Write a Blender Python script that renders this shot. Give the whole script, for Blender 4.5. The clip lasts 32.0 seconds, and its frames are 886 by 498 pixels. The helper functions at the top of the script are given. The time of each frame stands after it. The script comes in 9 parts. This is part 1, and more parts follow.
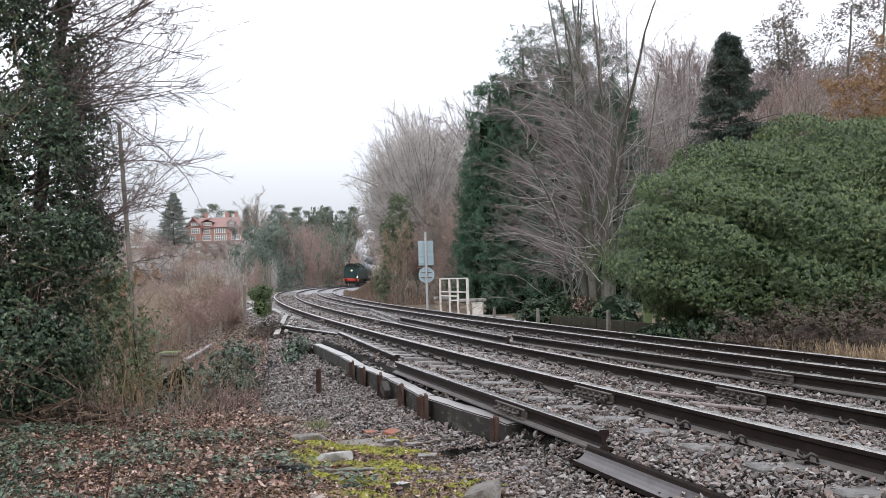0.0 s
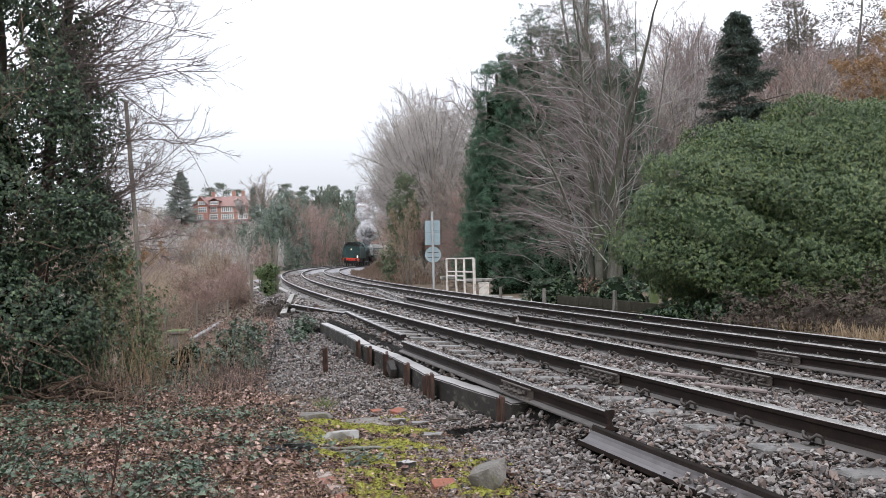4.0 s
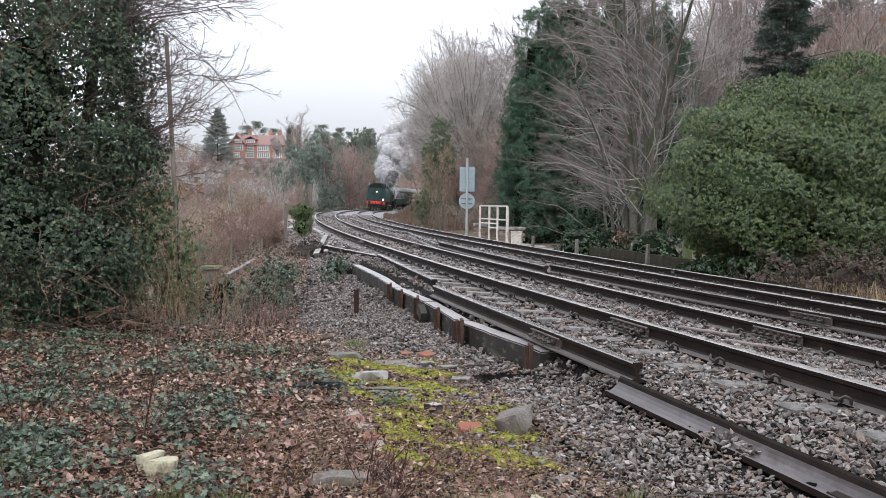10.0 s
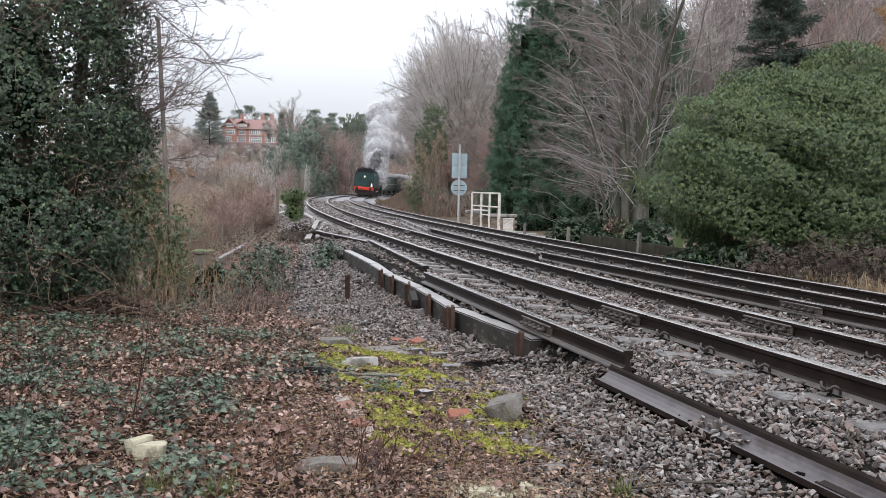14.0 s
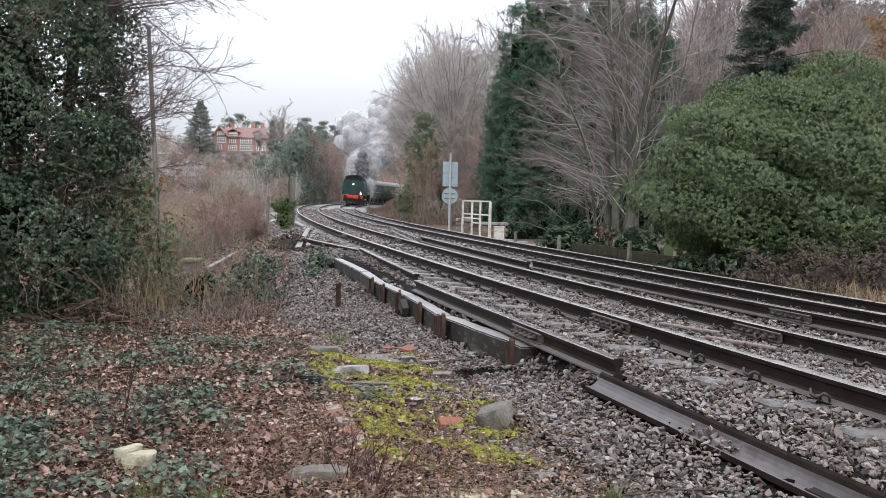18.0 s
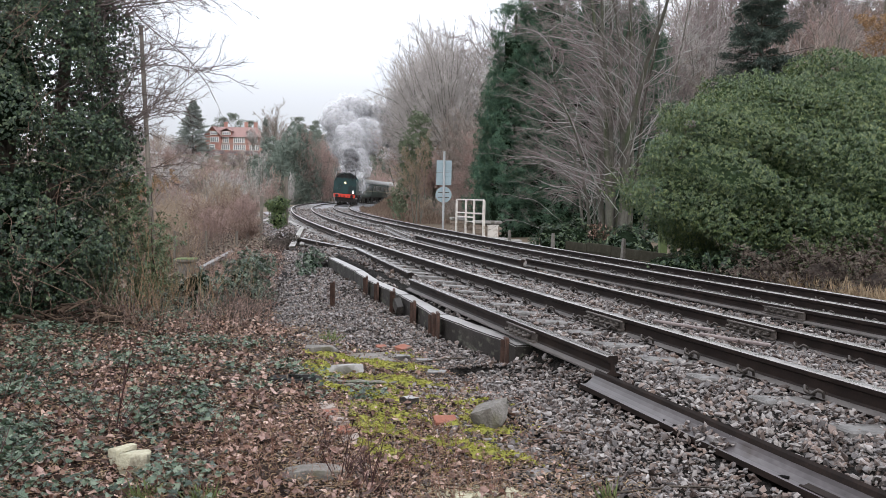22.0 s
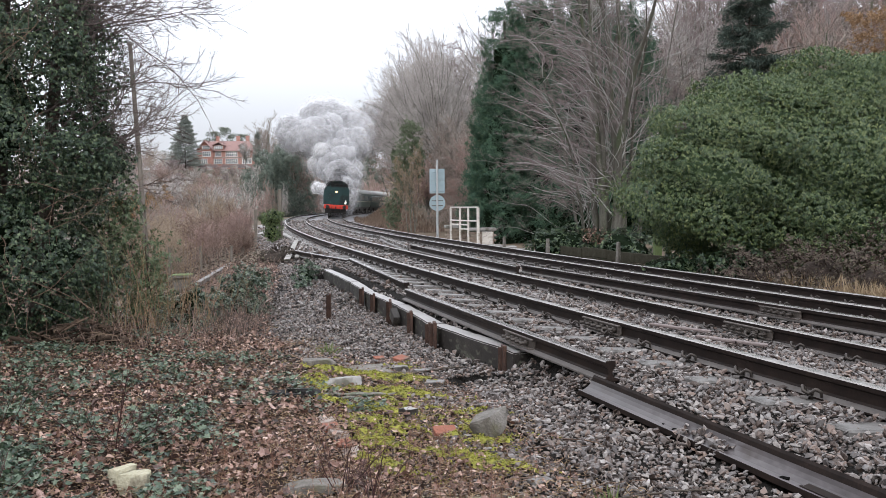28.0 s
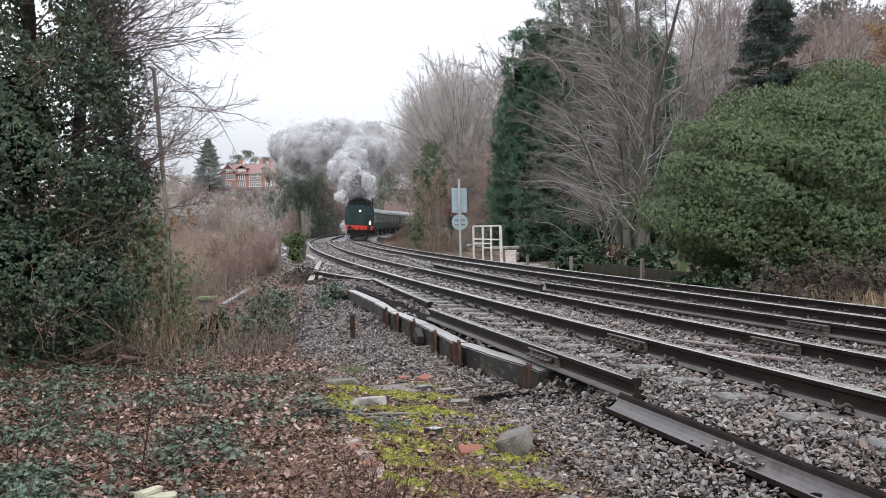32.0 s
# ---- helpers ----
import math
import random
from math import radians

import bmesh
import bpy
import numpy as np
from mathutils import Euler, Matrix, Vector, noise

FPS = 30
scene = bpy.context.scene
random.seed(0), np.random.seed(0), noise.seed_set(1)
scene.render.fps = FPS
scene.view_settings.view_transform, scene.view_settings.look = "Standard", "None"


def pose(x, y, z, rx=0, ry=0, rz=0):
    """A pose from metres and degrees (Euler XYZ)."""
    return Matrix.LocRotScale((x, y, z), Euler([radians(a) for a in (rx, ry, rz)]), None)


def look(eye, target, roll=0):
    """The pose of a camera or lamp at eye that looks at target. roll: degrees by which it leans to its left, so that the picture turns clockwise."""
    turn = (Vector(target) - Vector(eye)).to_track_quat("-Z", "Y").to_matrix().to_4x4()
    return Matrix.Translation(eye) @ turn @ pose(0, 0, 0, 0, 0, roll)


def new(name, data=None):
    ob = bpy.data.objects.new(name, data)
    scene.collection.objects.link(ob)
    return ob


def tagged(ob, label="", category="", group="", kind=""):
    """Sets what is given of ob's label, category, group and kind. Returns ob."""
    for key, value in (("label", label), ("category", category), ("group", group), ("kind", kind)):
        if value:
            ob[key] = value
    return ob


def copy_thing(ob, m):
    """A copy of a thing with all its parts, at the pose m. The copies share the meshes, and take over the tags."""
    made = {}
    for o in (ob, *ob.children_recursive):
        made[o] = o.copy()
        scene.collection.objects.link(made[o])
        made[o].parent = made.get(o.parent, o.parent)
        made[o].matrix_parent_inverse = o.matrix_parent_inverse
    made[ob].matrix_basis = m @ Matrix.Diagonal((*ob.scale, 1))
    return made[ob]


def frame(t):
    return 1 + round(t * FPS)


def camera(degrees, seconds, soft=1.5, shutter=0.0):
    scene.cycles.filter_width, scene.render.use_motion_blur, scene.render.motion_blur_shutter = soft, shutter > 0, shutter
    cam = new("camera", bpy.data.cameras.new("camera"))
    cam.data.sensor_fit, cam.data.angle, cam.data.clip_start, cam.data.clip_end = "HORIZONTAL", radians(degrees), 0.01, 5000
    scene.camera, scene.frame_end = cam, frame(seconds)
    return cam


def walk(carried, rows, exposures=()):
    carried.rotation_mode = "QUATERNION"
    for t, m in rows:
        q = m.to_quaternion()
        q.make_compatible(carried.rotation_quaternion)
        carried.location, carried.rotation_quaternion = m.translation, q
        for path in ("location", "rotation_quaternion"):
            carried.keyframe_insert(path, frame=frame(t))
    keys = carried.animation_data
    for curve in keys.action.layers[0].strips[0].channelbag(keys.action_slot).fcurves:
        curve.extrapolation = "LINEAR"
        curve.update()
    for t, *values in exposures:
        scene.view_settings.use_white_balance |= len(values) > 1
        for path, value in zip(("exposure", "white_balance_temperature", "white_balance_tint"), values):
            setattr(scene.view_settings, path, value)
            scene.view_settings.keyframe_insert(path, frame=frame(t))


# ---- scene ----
import collections

# ---- camera ----
FIELD = 50.0
CAM_ROWS = [
    (0, 0.010, -0.001, 1.107, -2.107, 1.655, -1.644),
    (0.5, 0.009, -0.002, 1.108, -2.103, 1.703, -1.629),
    (1, 0.009, -0.002, 1.108, -2.148, 1.557, -1.636),
    (1.5, 0.011, 0.010, 1.107, -2.229, 1.505, -1.602),
    (2, 0.013, 0.007, 1.103, -2.325, 1.402, -1.589),
    (2.5, 0.009, -0.008, 1.107, -2.261, 1.178, -1.597),
    (3, 0.011, 0.012, 1.108, -2.104, 0.832, -1.587),
    (3.5, 0.012, 0.004, 1.108, -1.903, 0.578, -1.512),
    (5.5, 0.008, 0.009, 1.104, -0.913, 0.232, -1.158),
    (6, 0.008, 0.020, 1.101, -0.676, 0.051, -1.137),
    (6.5, 0.007, 0.014, 1.098, -0.464, -0.194, -1.104),
    (7, 0.005, 0.015, 1.100, -0.256, -0.453, -0.944),
    (7.5, 0.008, 0.005, 1.102, -0.046, -0.865, -0.854),
    (8, 0.001, 0.002, 1.103, 0.055, -1.154, -0.552),
    (8.5, -0.002, -0.016, 1.107, 0.168, -1.550, -0.225),
    (9, -0.003, -0.013, 1.102, 0.210, -1.932, 0.178),
    (9.5, -0.003, -0.017, 1.104, 0.281, -2.376, 0.566),
    (10, -0.001, -0.013, 1.105, 0.315, -2.781, 0.808),
    (10.5, -0.000, -0.013, 1.105, 0.324, -3.135, 0.979),
    (11, -0.003, 0.001, 1.103, 0.259, -3.377, 1.158),
    (11.5, 0.003, -0.008, 1.103, 0.232, -3.542, 1.219),
    (12, -0.001, -0.003, 1.104, 0.159, -3.669, 1.295),
    (12.5, 0.000, -0.001, 1.104, 0.101, -3.718, 1.292),
    (13, 0.000, -0.000, 1.103, 0.000, -3.714, 1.300),
    (13.5, 0.001, 0.002, 1.102, -0.099, -3.657, 1.312),
    (14, -0.001, 0.007, 1.104, -0.207, -3.584, 1.385),
    (14.5, 0.005, -0.002, 1.105, -0.318, -3.449, 1.317),
    (16.5, 0.001, 0.006, 1.101, -0.688, -3.137, 1.542),
    (17, 0.001, 0.002, 1.104, -0.682, -3.154, 1.535),
    (17.5, -0.000, 0.006, 1.103, -0.710, -3.109, 1.448),
    (18, 0.001, 0.002, 1.103, -0.746, -3.074, 1.373),
    (18.5, -0.000, 0.000, 1.104, -0.770, -3.072, 1.296),
    (19, 0.003, 0.003, 1.103, -0.796, -3.009, 1.117),
    (19.5, 0.001, 0.001, 1.102, -0.838, -3.022, 1.088),
    (20, 0.002, 0.003, 1.103, -0.845, -3.054, 1.062),
    (20.5, 0.001, -0.002, 1.104, -0.860, -3.042, 1.055),
    (21, 0.000, 0.009, 1.102, -0.956, -3.087, 1.136),
    (21.5, 0.001, -0.001, 1.103, -1.022, -3.078, 1.141),
    (22, 0.000, 0.005, 1.100, -1.112, -3.141, 1.153),
    (22.5, -0.000, 0.001, 1.103, -1.231, -3.085, 1.272),
    (23, 0.002, 0.006, 1.103, -1.352, -3.038, 1.406),
    (23.5, -0.003, 0.009, 1.102, -1.450, -2.972, 1.567),
    (24, -0.002, 0.010, 1.100, -1.508, -3.025, 1.551),
    (24.5, 0.000, 0.005, 1.103, -1.559, -3.074, 1.561),
    (25, 0.001, 0.002, 1.107, -1.644, -2.956, 1.438),
    (25.5, 0.005, 0.003, 1.106, -1.782, -2.836, 1.122),
    (27.5, 0.003, -0.010, 1.110, -1.595, -2.823, -0.126),
    (28, 0.005, -0.001, 1.116, -1.395, -2.664, -0.476),
    (28.5, 0.003, 0.004, 1.113, -1.093, -2.499, -0.887),
    (29, 0.005, 0.009, 1.112, -0.846, -2.369, -1.212),
    (29.5, 0.004, 0.010, 1.113, -0.585, -2.221, -1.388),
    (30, 0.004, 0.004, 1.111, -0.346, -2.026, -1.402),
    (30.5, 0.005, 0.022, 1.106, -0.239, -1.870, -1.422),
    (31, 0.008, 0.026, 1.105, -0.146, -1.708, -1.403),
    (31.5, 0.005, 0.007, 1.108, -0.036, -1.542, -1.405),
    (32, 0.006, 0.010, 1.108, -0.022, -1.472, -1.336),
]
cam = camera(FIELD, 32.0, soft=0.58)


def eye_pose(x, y, z, yaw, pitch, roll):
    a, b = radians(yaw), radians(pitch)
    way = Vector((-math.sin(a) * math.cos(b), math.cos(a) * math.cos(b), math.sin(b)))
    return look((x, y, z), Vector((x, y, z)) + way, roll)


walk(cam, [(r[0], eye_pose(*r[1:])) for r in CAM_ROWS])

# ---- light: an overcast winter day ----
world = bpy.data.worlds.new("overcast")
scene.world = world
world.use_nodes = True
_wn, _wl = world.node_tree.nodes, world.node_tree.links
_wn.clear()
_sky = _wn.new("ShaderNodeTexSky")
_sky.sky_type, _sky.sun_disc = "NISHITA", False
_sky.sun_elevation, _sky.sun_rotation = radians(32), radians(200)
_sky.air_density, _sky.dust_density = 1.0, 4.0
_low = _wn.new("ShaderNodeMix")
_low.data_type, _low.blend_type = "RGBA", "MIX"
_low.inputs["Factor"].default_value = 0.9
_tc, _xyz, _rise, _dome = (_wn.new("ShaderNodeTexCoord"), _wn.new("ShaderNodeSeparateXYZ"), _wn.new("ShaderNodeMapRange"), _wn.new("ShaderNodeMix"))
_rise.interpolation_type = "SMOOTHSTEP"
_rise.inputs["From Min"].default_value, _rise.inputs["From Max"].default_value = 0.04, 0.34
_dome.data_type, _dome.blend_type = "RGBA", "MIX"
_dome.inputs["A"].default_value, _dome.inputs["B"].default_value = (3.6, 3.72, 4.08, 1), (9.9, 10.2, 10.95, 1)
_wl.new(_tc.outputs["Generated"], _xyz.inputs["Vector"])
_wl.new(_xyz.outputs["Z"], _rise.inputs["Value"])
_wl.new(_rise.outputs["Result"], _dome.inputs["Factor"])
_wl.new(_dome.outputs["Result"], _low.inputs["B"])
_bg = _wn.new("ShaderNodeBackground")
_bg.inputs["Strength"].default_value = 0.215
_wo = _wn.new("ShaderNodeOutputWorld")
_wl.new(_sky.outputs["Color"], _low.inputs["A"])
_wl.new(_low.outputs["Result"], _bg.inputs["Color"])
_wl.new(_bg.outputs["Background"], _wo.inputs["Surface"])
_sl = bpy.data.lights.new("sun", "SUN")
_sl.energy, _sl.angle, _sl.color = 0.7, radians(35), (1.0, 0.97, 0.93)
_so = new("sun", _sl)
_so.matrix_world = look((20, -30, 45), (0, 12, 0))

# ---- the line: centreline of the near track, metres along it and metres to its right ----
K0, K1, K2, HEAD, X0, Y0 = 0.2389, -0.1002, 0.0375, 15.4387, 4.8684, -0.0219
CANT = math.tan(radians(3.66))
SPACING, DROP2 = 3.4, -0.078
_ss = np.arange(-80, 340.01, 0.25)
_u = np.clip(_ss, 0, 165) / 50
_k = (K0 + K1 * _u + K2 * _u * _u) / 100
_th = -np.cumsum(_k) * 0.25
_th = _th - np.interp(0, _ss, _th) + radians(HEAD)
_cx, _cy = np.cumsum(-np.sin(_th)) * 0.25, np.cumsum(np.cos(_th)) * 0.25
_cx, _cy = _cx - np.interp(0, _ss, _cx) + X0, _cy - np.interp(0, _ss, _cy) + Y0


def line_xy(s, o=0.0):
    """World x, y at s metres along and o metres to the right of the near track's centreline."""
    th = np.interp(s, _ss, _th)
    return np.interp(s, _ss, _cx) + np.cos(th) * o, np.interp(s, _ss, _cy) + np.sin(th) * o


def line_so(x, y):
    """The other way: s and o of world points (arrays)."""
    x, y = np.atleast_1d(np.asarray(x, float)), np.atleast_1d(np.asarray(y, float))
    s, o = np.empty(len(x)), np.empty(len(x))
    cs = slice(None, None, 4)
    for i in range(0, len(x), 4000):
        a, b = x[i:i + 4000, None], y[i:i + 4000, None]
        j = ((_cx[cs] - a) ** 2 + (_cy[cs] - b) ** 2).argmin(1) * 4
        dx, dy = a[:, 0] - _cx[j], b[:, 0] - _cy[j]
        t, n = -np.sin(_th[j]) * dx + np.cos(_th[j]) * dy, np.cos(_th[j]) * dx + np.sin(_th[j]) * dy
        s[i:i + 4000], o[i:i + 4000] = _ss[j] + t, n
    return s, o


def rail_z(o, track):
    """Height of a track's rail plane at o."""
    return -o * CANT if track == 0 else DROP2 - (o - SPACING) * CANT


def smooth(v, a, b):
    w = np.clip((v - a) / (b - a), 0, 1)
    return w * w * (3 - 2 * w)


def wave(x, y, size, seed):
    """Cheap smooth noise, about -1 to 1."""
    r = np.random.RandomState(seed)
    z = 0
    for _ in range(5):
        a, p, q = r.uniform(0, 6.28), r.uniform(0, 6.28), r.uniform(0.6, 1.7) * 6.28 / size
        z = z + np.sin((x * math.cos(a) + y * math.sin(a)) * q + p)
    return z / 3.2


GROUND = -0.42
BEAM = [(9.08, -1.69), (11.25, -1.88), (13.3, -1.81), (15.3, -1.86), (17.3, -1.77), (20.6, -1.8)]


def ballast_edge(s):
    """Where the loose ballast ends beside the near track."""
    return np.interp(s, [9, 10.3, 11.3, 12.7, 16.6, 19.5, 24], [-2.75, -3.2, -3.45, -3.6, -3.25, -2.9, -2.5])


def ground_z(x, y):
    x, y = np.atleast_1d(np.asarray(x, float)), np.atleast_1d(np.asarray(y, float))
    s, o = line_so(x, y)
    # ballast bed of both tracks
    bed = np.interp(o, [-2.6, -1.92, -1.73, -1.3, -0.75, 0.75, 1.25, 1.75, 2.2, 2.65, 4.15, 4.8, 5.6, 6.2],
                    [-0.42, -0.31, -0.205, -0.135, -0.125, -0.215, -0.225, -0.215, -0.2, -0.2, -0.3, -0.33, -0.6, -0.7])
    bed = bed - 0.11 * smooth(s, 7.7, 8.4) * (1 - smooth(s, 9.25, 9.6)) * smooth(-o, 1.6, 1.7) * (1 - smooth(-o, 2.3, 2.5))
    bed = bed - 0.1 * (1 - smooth(np.abs(o + 1.735), 0.05, 0.13)) * (1 - smooth(s, 7.5, 7.62))  # the lying rail is bedded in
    for tr in (0, 1):  # the ballast lies lower between the sleepers farther on
        bed = bed - 0.045 * smooth(s, 11, 17) * (1 - smooth(np.abs(np.abs(o - tr * SPACING) - 0.62), 0.55, 0.7))
    left = GROUND + wave(x, y, 2.3, 3) * 0.025 + wave(x, y, 0.7, 4) * 0.012
    left = left - smooth(-o, 5.0, 16) * 1.7 * smooth(s, 12, 26) + smooth(y, 205, 348) * 17 * smooth(-x, -60, 20)
    left = left - smooth(-o, 3.5, 5.6) * 0.7 * smooth(s, 15, 20) * (1 - smooth(s, 40, 60))
    left = left - smooth(-o, 18, 60) * 3.5 * (1 - smooth(y, 120, 260)) * smooth(s, 12, 60)
    right = -0.7 + smooth(o, 16, 110) * 19 + smooth(o, 6.2, 9.5) * 1.5 * smooth(s, 62, 80) + wave(x, y, 5, 6) * 0.06
    right = right + smooth(y, 170, 340) * 14 * (1 - smooth(o, 16, 110))
    edge = np.where((s > 9.15) & (s < 20.6), np.interp(s, *zip(*BEAM)) + 0.03, -2.45)
    z = np.where(o < edge, left, np.where(o > 6.0, np.minimum(right, 1e9), bed))
    mid = (o < -2.0) & (o >= edge)
    z = np.where(mid, np.minimum(bed, np.maximum(z, left)), z)
    return z


def gz(x, y):
    return float(ground_z(x, y)[0])


# ---- mesh helpers ----
def mesh_of(name, verts, faces, smooth_shade=False, mats=(), index=None):
    """A mesh from arrays: verts (n, 3), faces one (m, k) array or a list of such."""
    faces = [f for f in (faces if isinstance(faces, (list, tuple)) else [faces]) if len(f)]
    me = bpy.data.meshes.new(name)
    verts = np.asarray(verts, np.float32)
    me.vertices.add(len(verts))
    me.vertices.foreach_set("co", verts.ravel())
    loops = np.concatenate([np.asarray(f, np.int32).ravel() for f in faces])
    sizes = np.concatenate([np.full(len(f), np.asarray(f).shape[1], np.int32) for f in faces])
    starts = np.concatenate([[0], np.cumsum(sizes)[:-1]]).astype(np.int32)
    me.loops.add(len(loops))
    me.loops.foreach_set("vertex_index", loops)
    me.polygons.add(len(sizes))
    me.polygons.foreach_set("loop_start", starts)
    me.polygons.foreach_set("use_smooth", np.full(len(sizes), smooth_shade))
    for m in mats:
        me.materials.append(m)
    if index is not None:
        me.polygons.foreach_set("material_index", np.asarray(index, np.int32))
    me.update(calc_edges=True)
    return me


def bm_mesh(name, bm, material, smooth_shade=False):
    me = bpy.data.meshes.new(name)
    bm.to_mesh(me)
    bm.free()
    if smooth_shade:
        me.polygons.foreach_set("use_smooth", np.full(len(me.polygons), True))
    me.materials.append(material)
    return me


def part(name, data, material, parent, label=""):
    """Links a bmesh or a mesh as one mesh object under a thing or a part."""
    me = data if isinstance(data, bpy.types.Mesh) else bm_mesh(name, data, material)
    if not me.materials:
        me.materials.append(material)
    ob = new(name, me)
    ob.parent = parent
    return tagged(ob, label)


def thing(name, label, category, at=(0, 0, 0), turn=0.0, group="", kind=""):
    ob = new(name)
    ob.empty_display_size = 0.2
    ob.matrix_world = Matrix.Translation(at) @ Matrix.Rotation(radians(turn), 4, "Z")
    return tagged(ob, label, category, group, kind)


def single(name, me, label, category, kind="", group="", at=None):
    ob = new(name, me)
    if at is not None:
        ob.location = at
    return tagged(ob, label, category, group, kind)


def box(bm, size, at=(0, 0, 0), bevel=0.0, turn=None):
    """Adds a bevelled box to a bmesh."""
    m = Matrix.Translation(at) @ (turn if turn else Matrix.Identity(4)) @ Matrix.Diagonal((*size, 1))
    got = bmesh.ops.create_cube(bm, size=1, matrix=m)["verts"]
    if bevel:
        edges = list({e for v in got for e in v.link_edges})
        bmesh.ops.bevel(bm, geom=edges, offset=bevel, segments=1, affect="EDGES")
    return got


def cyl(bm, r, length, at=(0, 0, 0), axis="Z", sides=12, r2=None):
    turn = {"Z": Matrix.Identity(4), "X": Matrix.Rotation(radians(90), 4, "Y"), "Y": Matrix.Rotation(radians(90), 4, "X")}[axis]
    bmesh.ops.create_cone(bm, cap_ends=True, segments=sides, radius1=r, radius2=r if r2 is None else r2, depth=length,
                          matrix=Matrix.Translation(at) @ turn)


def boxes(*rows, bevel=0.0):
    bm = bmesh.new()
    for size, at in rows:
        box(bm, size, at, bevel)
    return bm


def rough_up(bm, amount, seed=0, scale=3.0):
    for v in bm.verts:
        v.co += noise.noise_vector(v.co * scale + Vector((seed * 7.3, 1.1, 2.2))) * amount
    return bm


def unit(v):
    return v / np.maximum(np.linalg.norm(v, axis=-1, keepdims=True), 1e-9)


def tubes(p0, p1, r0, r1, sides=4):
    """Verts and quads of straight tapered tubes."""
    d = unit(p1 - p0)
    ref = np.where(np.abs(d[:, 2:3]) > 0.9, [[1.0, 0, 0]], [[0, 0, 1.0]])
    a = unit(np.cross(d, ref))
    b = np.cross(d, a)
    ang = np.arange(sides) * 2 * np.pi / sides
    ring = a[:, None] * np.cos(ang)[None, :, None] + b[:, None] * np.sin(ang)[None, :, None]
    v = np.concatenate([p0[:, None] + ring * r0[:, None, None], p1[:, None] + ring * r1[:, None, None]], 1)
    i = np.arange(sides)
    j = (i + 1) % sides
    q = np.stack([i, j, j + sides, i + sides], 1)
    f = q[None] + (np.arange(len(p0)) * 2 * sides)[:, None, None]
    return v.reshape(-1, 3), f.reshape(-1, 4)


def spikes(p0, p1, r0):
    """Thin three-sided twigs that run to a point."""
    d = unit(p1 - p0)
    ref = np.where(np.abs(d[:, 2:3]) > 0.9, [[1.0, 0, 0]], [[0, 0, 1.0]])
    a = unit(np.cross(d, ref))
    b = np.cross(d, a)
    r = r0[:, None]
    v = np.stack([p0 + a * r, p0 - a * r * 0.5 + b * r * 0.87, p0 - a * r * 0.5 - b * r * 0.87, p1], 1)
    k = (np.arange(len(p0)) * 4)[:, None]
    return v.reshape(-1, 3), np.concatenate([k + [0, 1, 3], k + [1, 2, 3], k + [2, 0, 3]])


def path_tube(points, radius, sides=6, closed=False):
    """One smooth tube along points (n, 3)."""
    p = np.asarray(points, float)
    d = unit(np.gradient(p, axis=0))
    ref = np.array([0, 0, 1.0]) if abs(d[:, 2]).mean() < 0.8 else np.array([1.0, 0, 0])
    a = unit(np.cross(d, ref))
    b = np.cross(d, a)
    ang = np.arange(sides) * 2 * np.pi / sides
    rad = np.broadcast_to(np.asarray(radius, float), (len(p),))
    v = p[:, None] + (a[:, None] * np.cos(ang)[None, :, None] + b[:, None] * np.sin(ang)[None, :, None]) * rad[:, None, None]
    i = np.arange(sides)
    j = (i + 1) % sides
    q = np.stack([i, j, j + sides, i + sides], 1)
    f = (q[None] + (np.arange(len(p) - 1) * sides)[:, None, None]).reshape(-1, 4)
    caps = np.array([list(range(sides))[::-1], list(range((len(p) - 1) * sides, len(p) * sides))])
    return v.reshape(-1, 3), [f, caps]


def leaves(p, tip, normal, length, width, fold=0.25, droop=0.0):
    """Folded leaves, two triangles each: base p, unit way to the tip, rough normal."""
    side = unit(np.cross(tip, normal))
    up = np.cross(side, tip)
    l, w = np.broadcast_to(length, len(p))[:, None], np.broadcast_to(width, len(p))[:, None]
    m = p + tip * l * 0.45
    v = np.stack([p, m + side * w * 0.5 + up * w * fold, p + tip * l - up * l * droop, m - side * w * 0.5 + up * w * fold], 1)
    k = (np.arange(len(p)) * 4)[:, None]
    return v.reshape(-1, 3), np.concatenate([k + [0, 1, 2], k + [0, 2, 3]])


def curled(rng, p, tip, normal, length, width):
    """Dry curled leaves of four triangles."""
    side = unit(np.cross(tip, normal))
    up = np.cross(side, tip)
    n = len(p)
    l, w = length[:, None], width[:, None]
    a, b, c, d = [rng.uniform(-0.35, 0.65, (n, 1)) * w for _ in range(4)]
    v = np.stack([p, p + tip * l * 0.35 + side * w * rng.uniform(0.35, 0.6, (n, 1)) + up * a, p + tip * l * 0.72 + side * w * rng.uniform(0.2, 0.5, (n, 1)) + up * b,
                  p + tip * l + up * rng.uniform(-0.1, 0.3, (n, 1)) * l, p + tip * l * 0.68 - side * w * rng.uniform(0.2, 0.5, (n, 1)) + up * c, p + tip * l * 0.3 - side * w * rng.uniform(0.35, 0.6, (n, 1)) + up * d], 1)
    k = (np.arange(n) * 6)[:, None]
    return v.reshape(-1, 3), np.concatenate([k + [0, 1, 5], k + [1, 2, 4], k + [1, 4, 5], k + [2, 3, 4]])


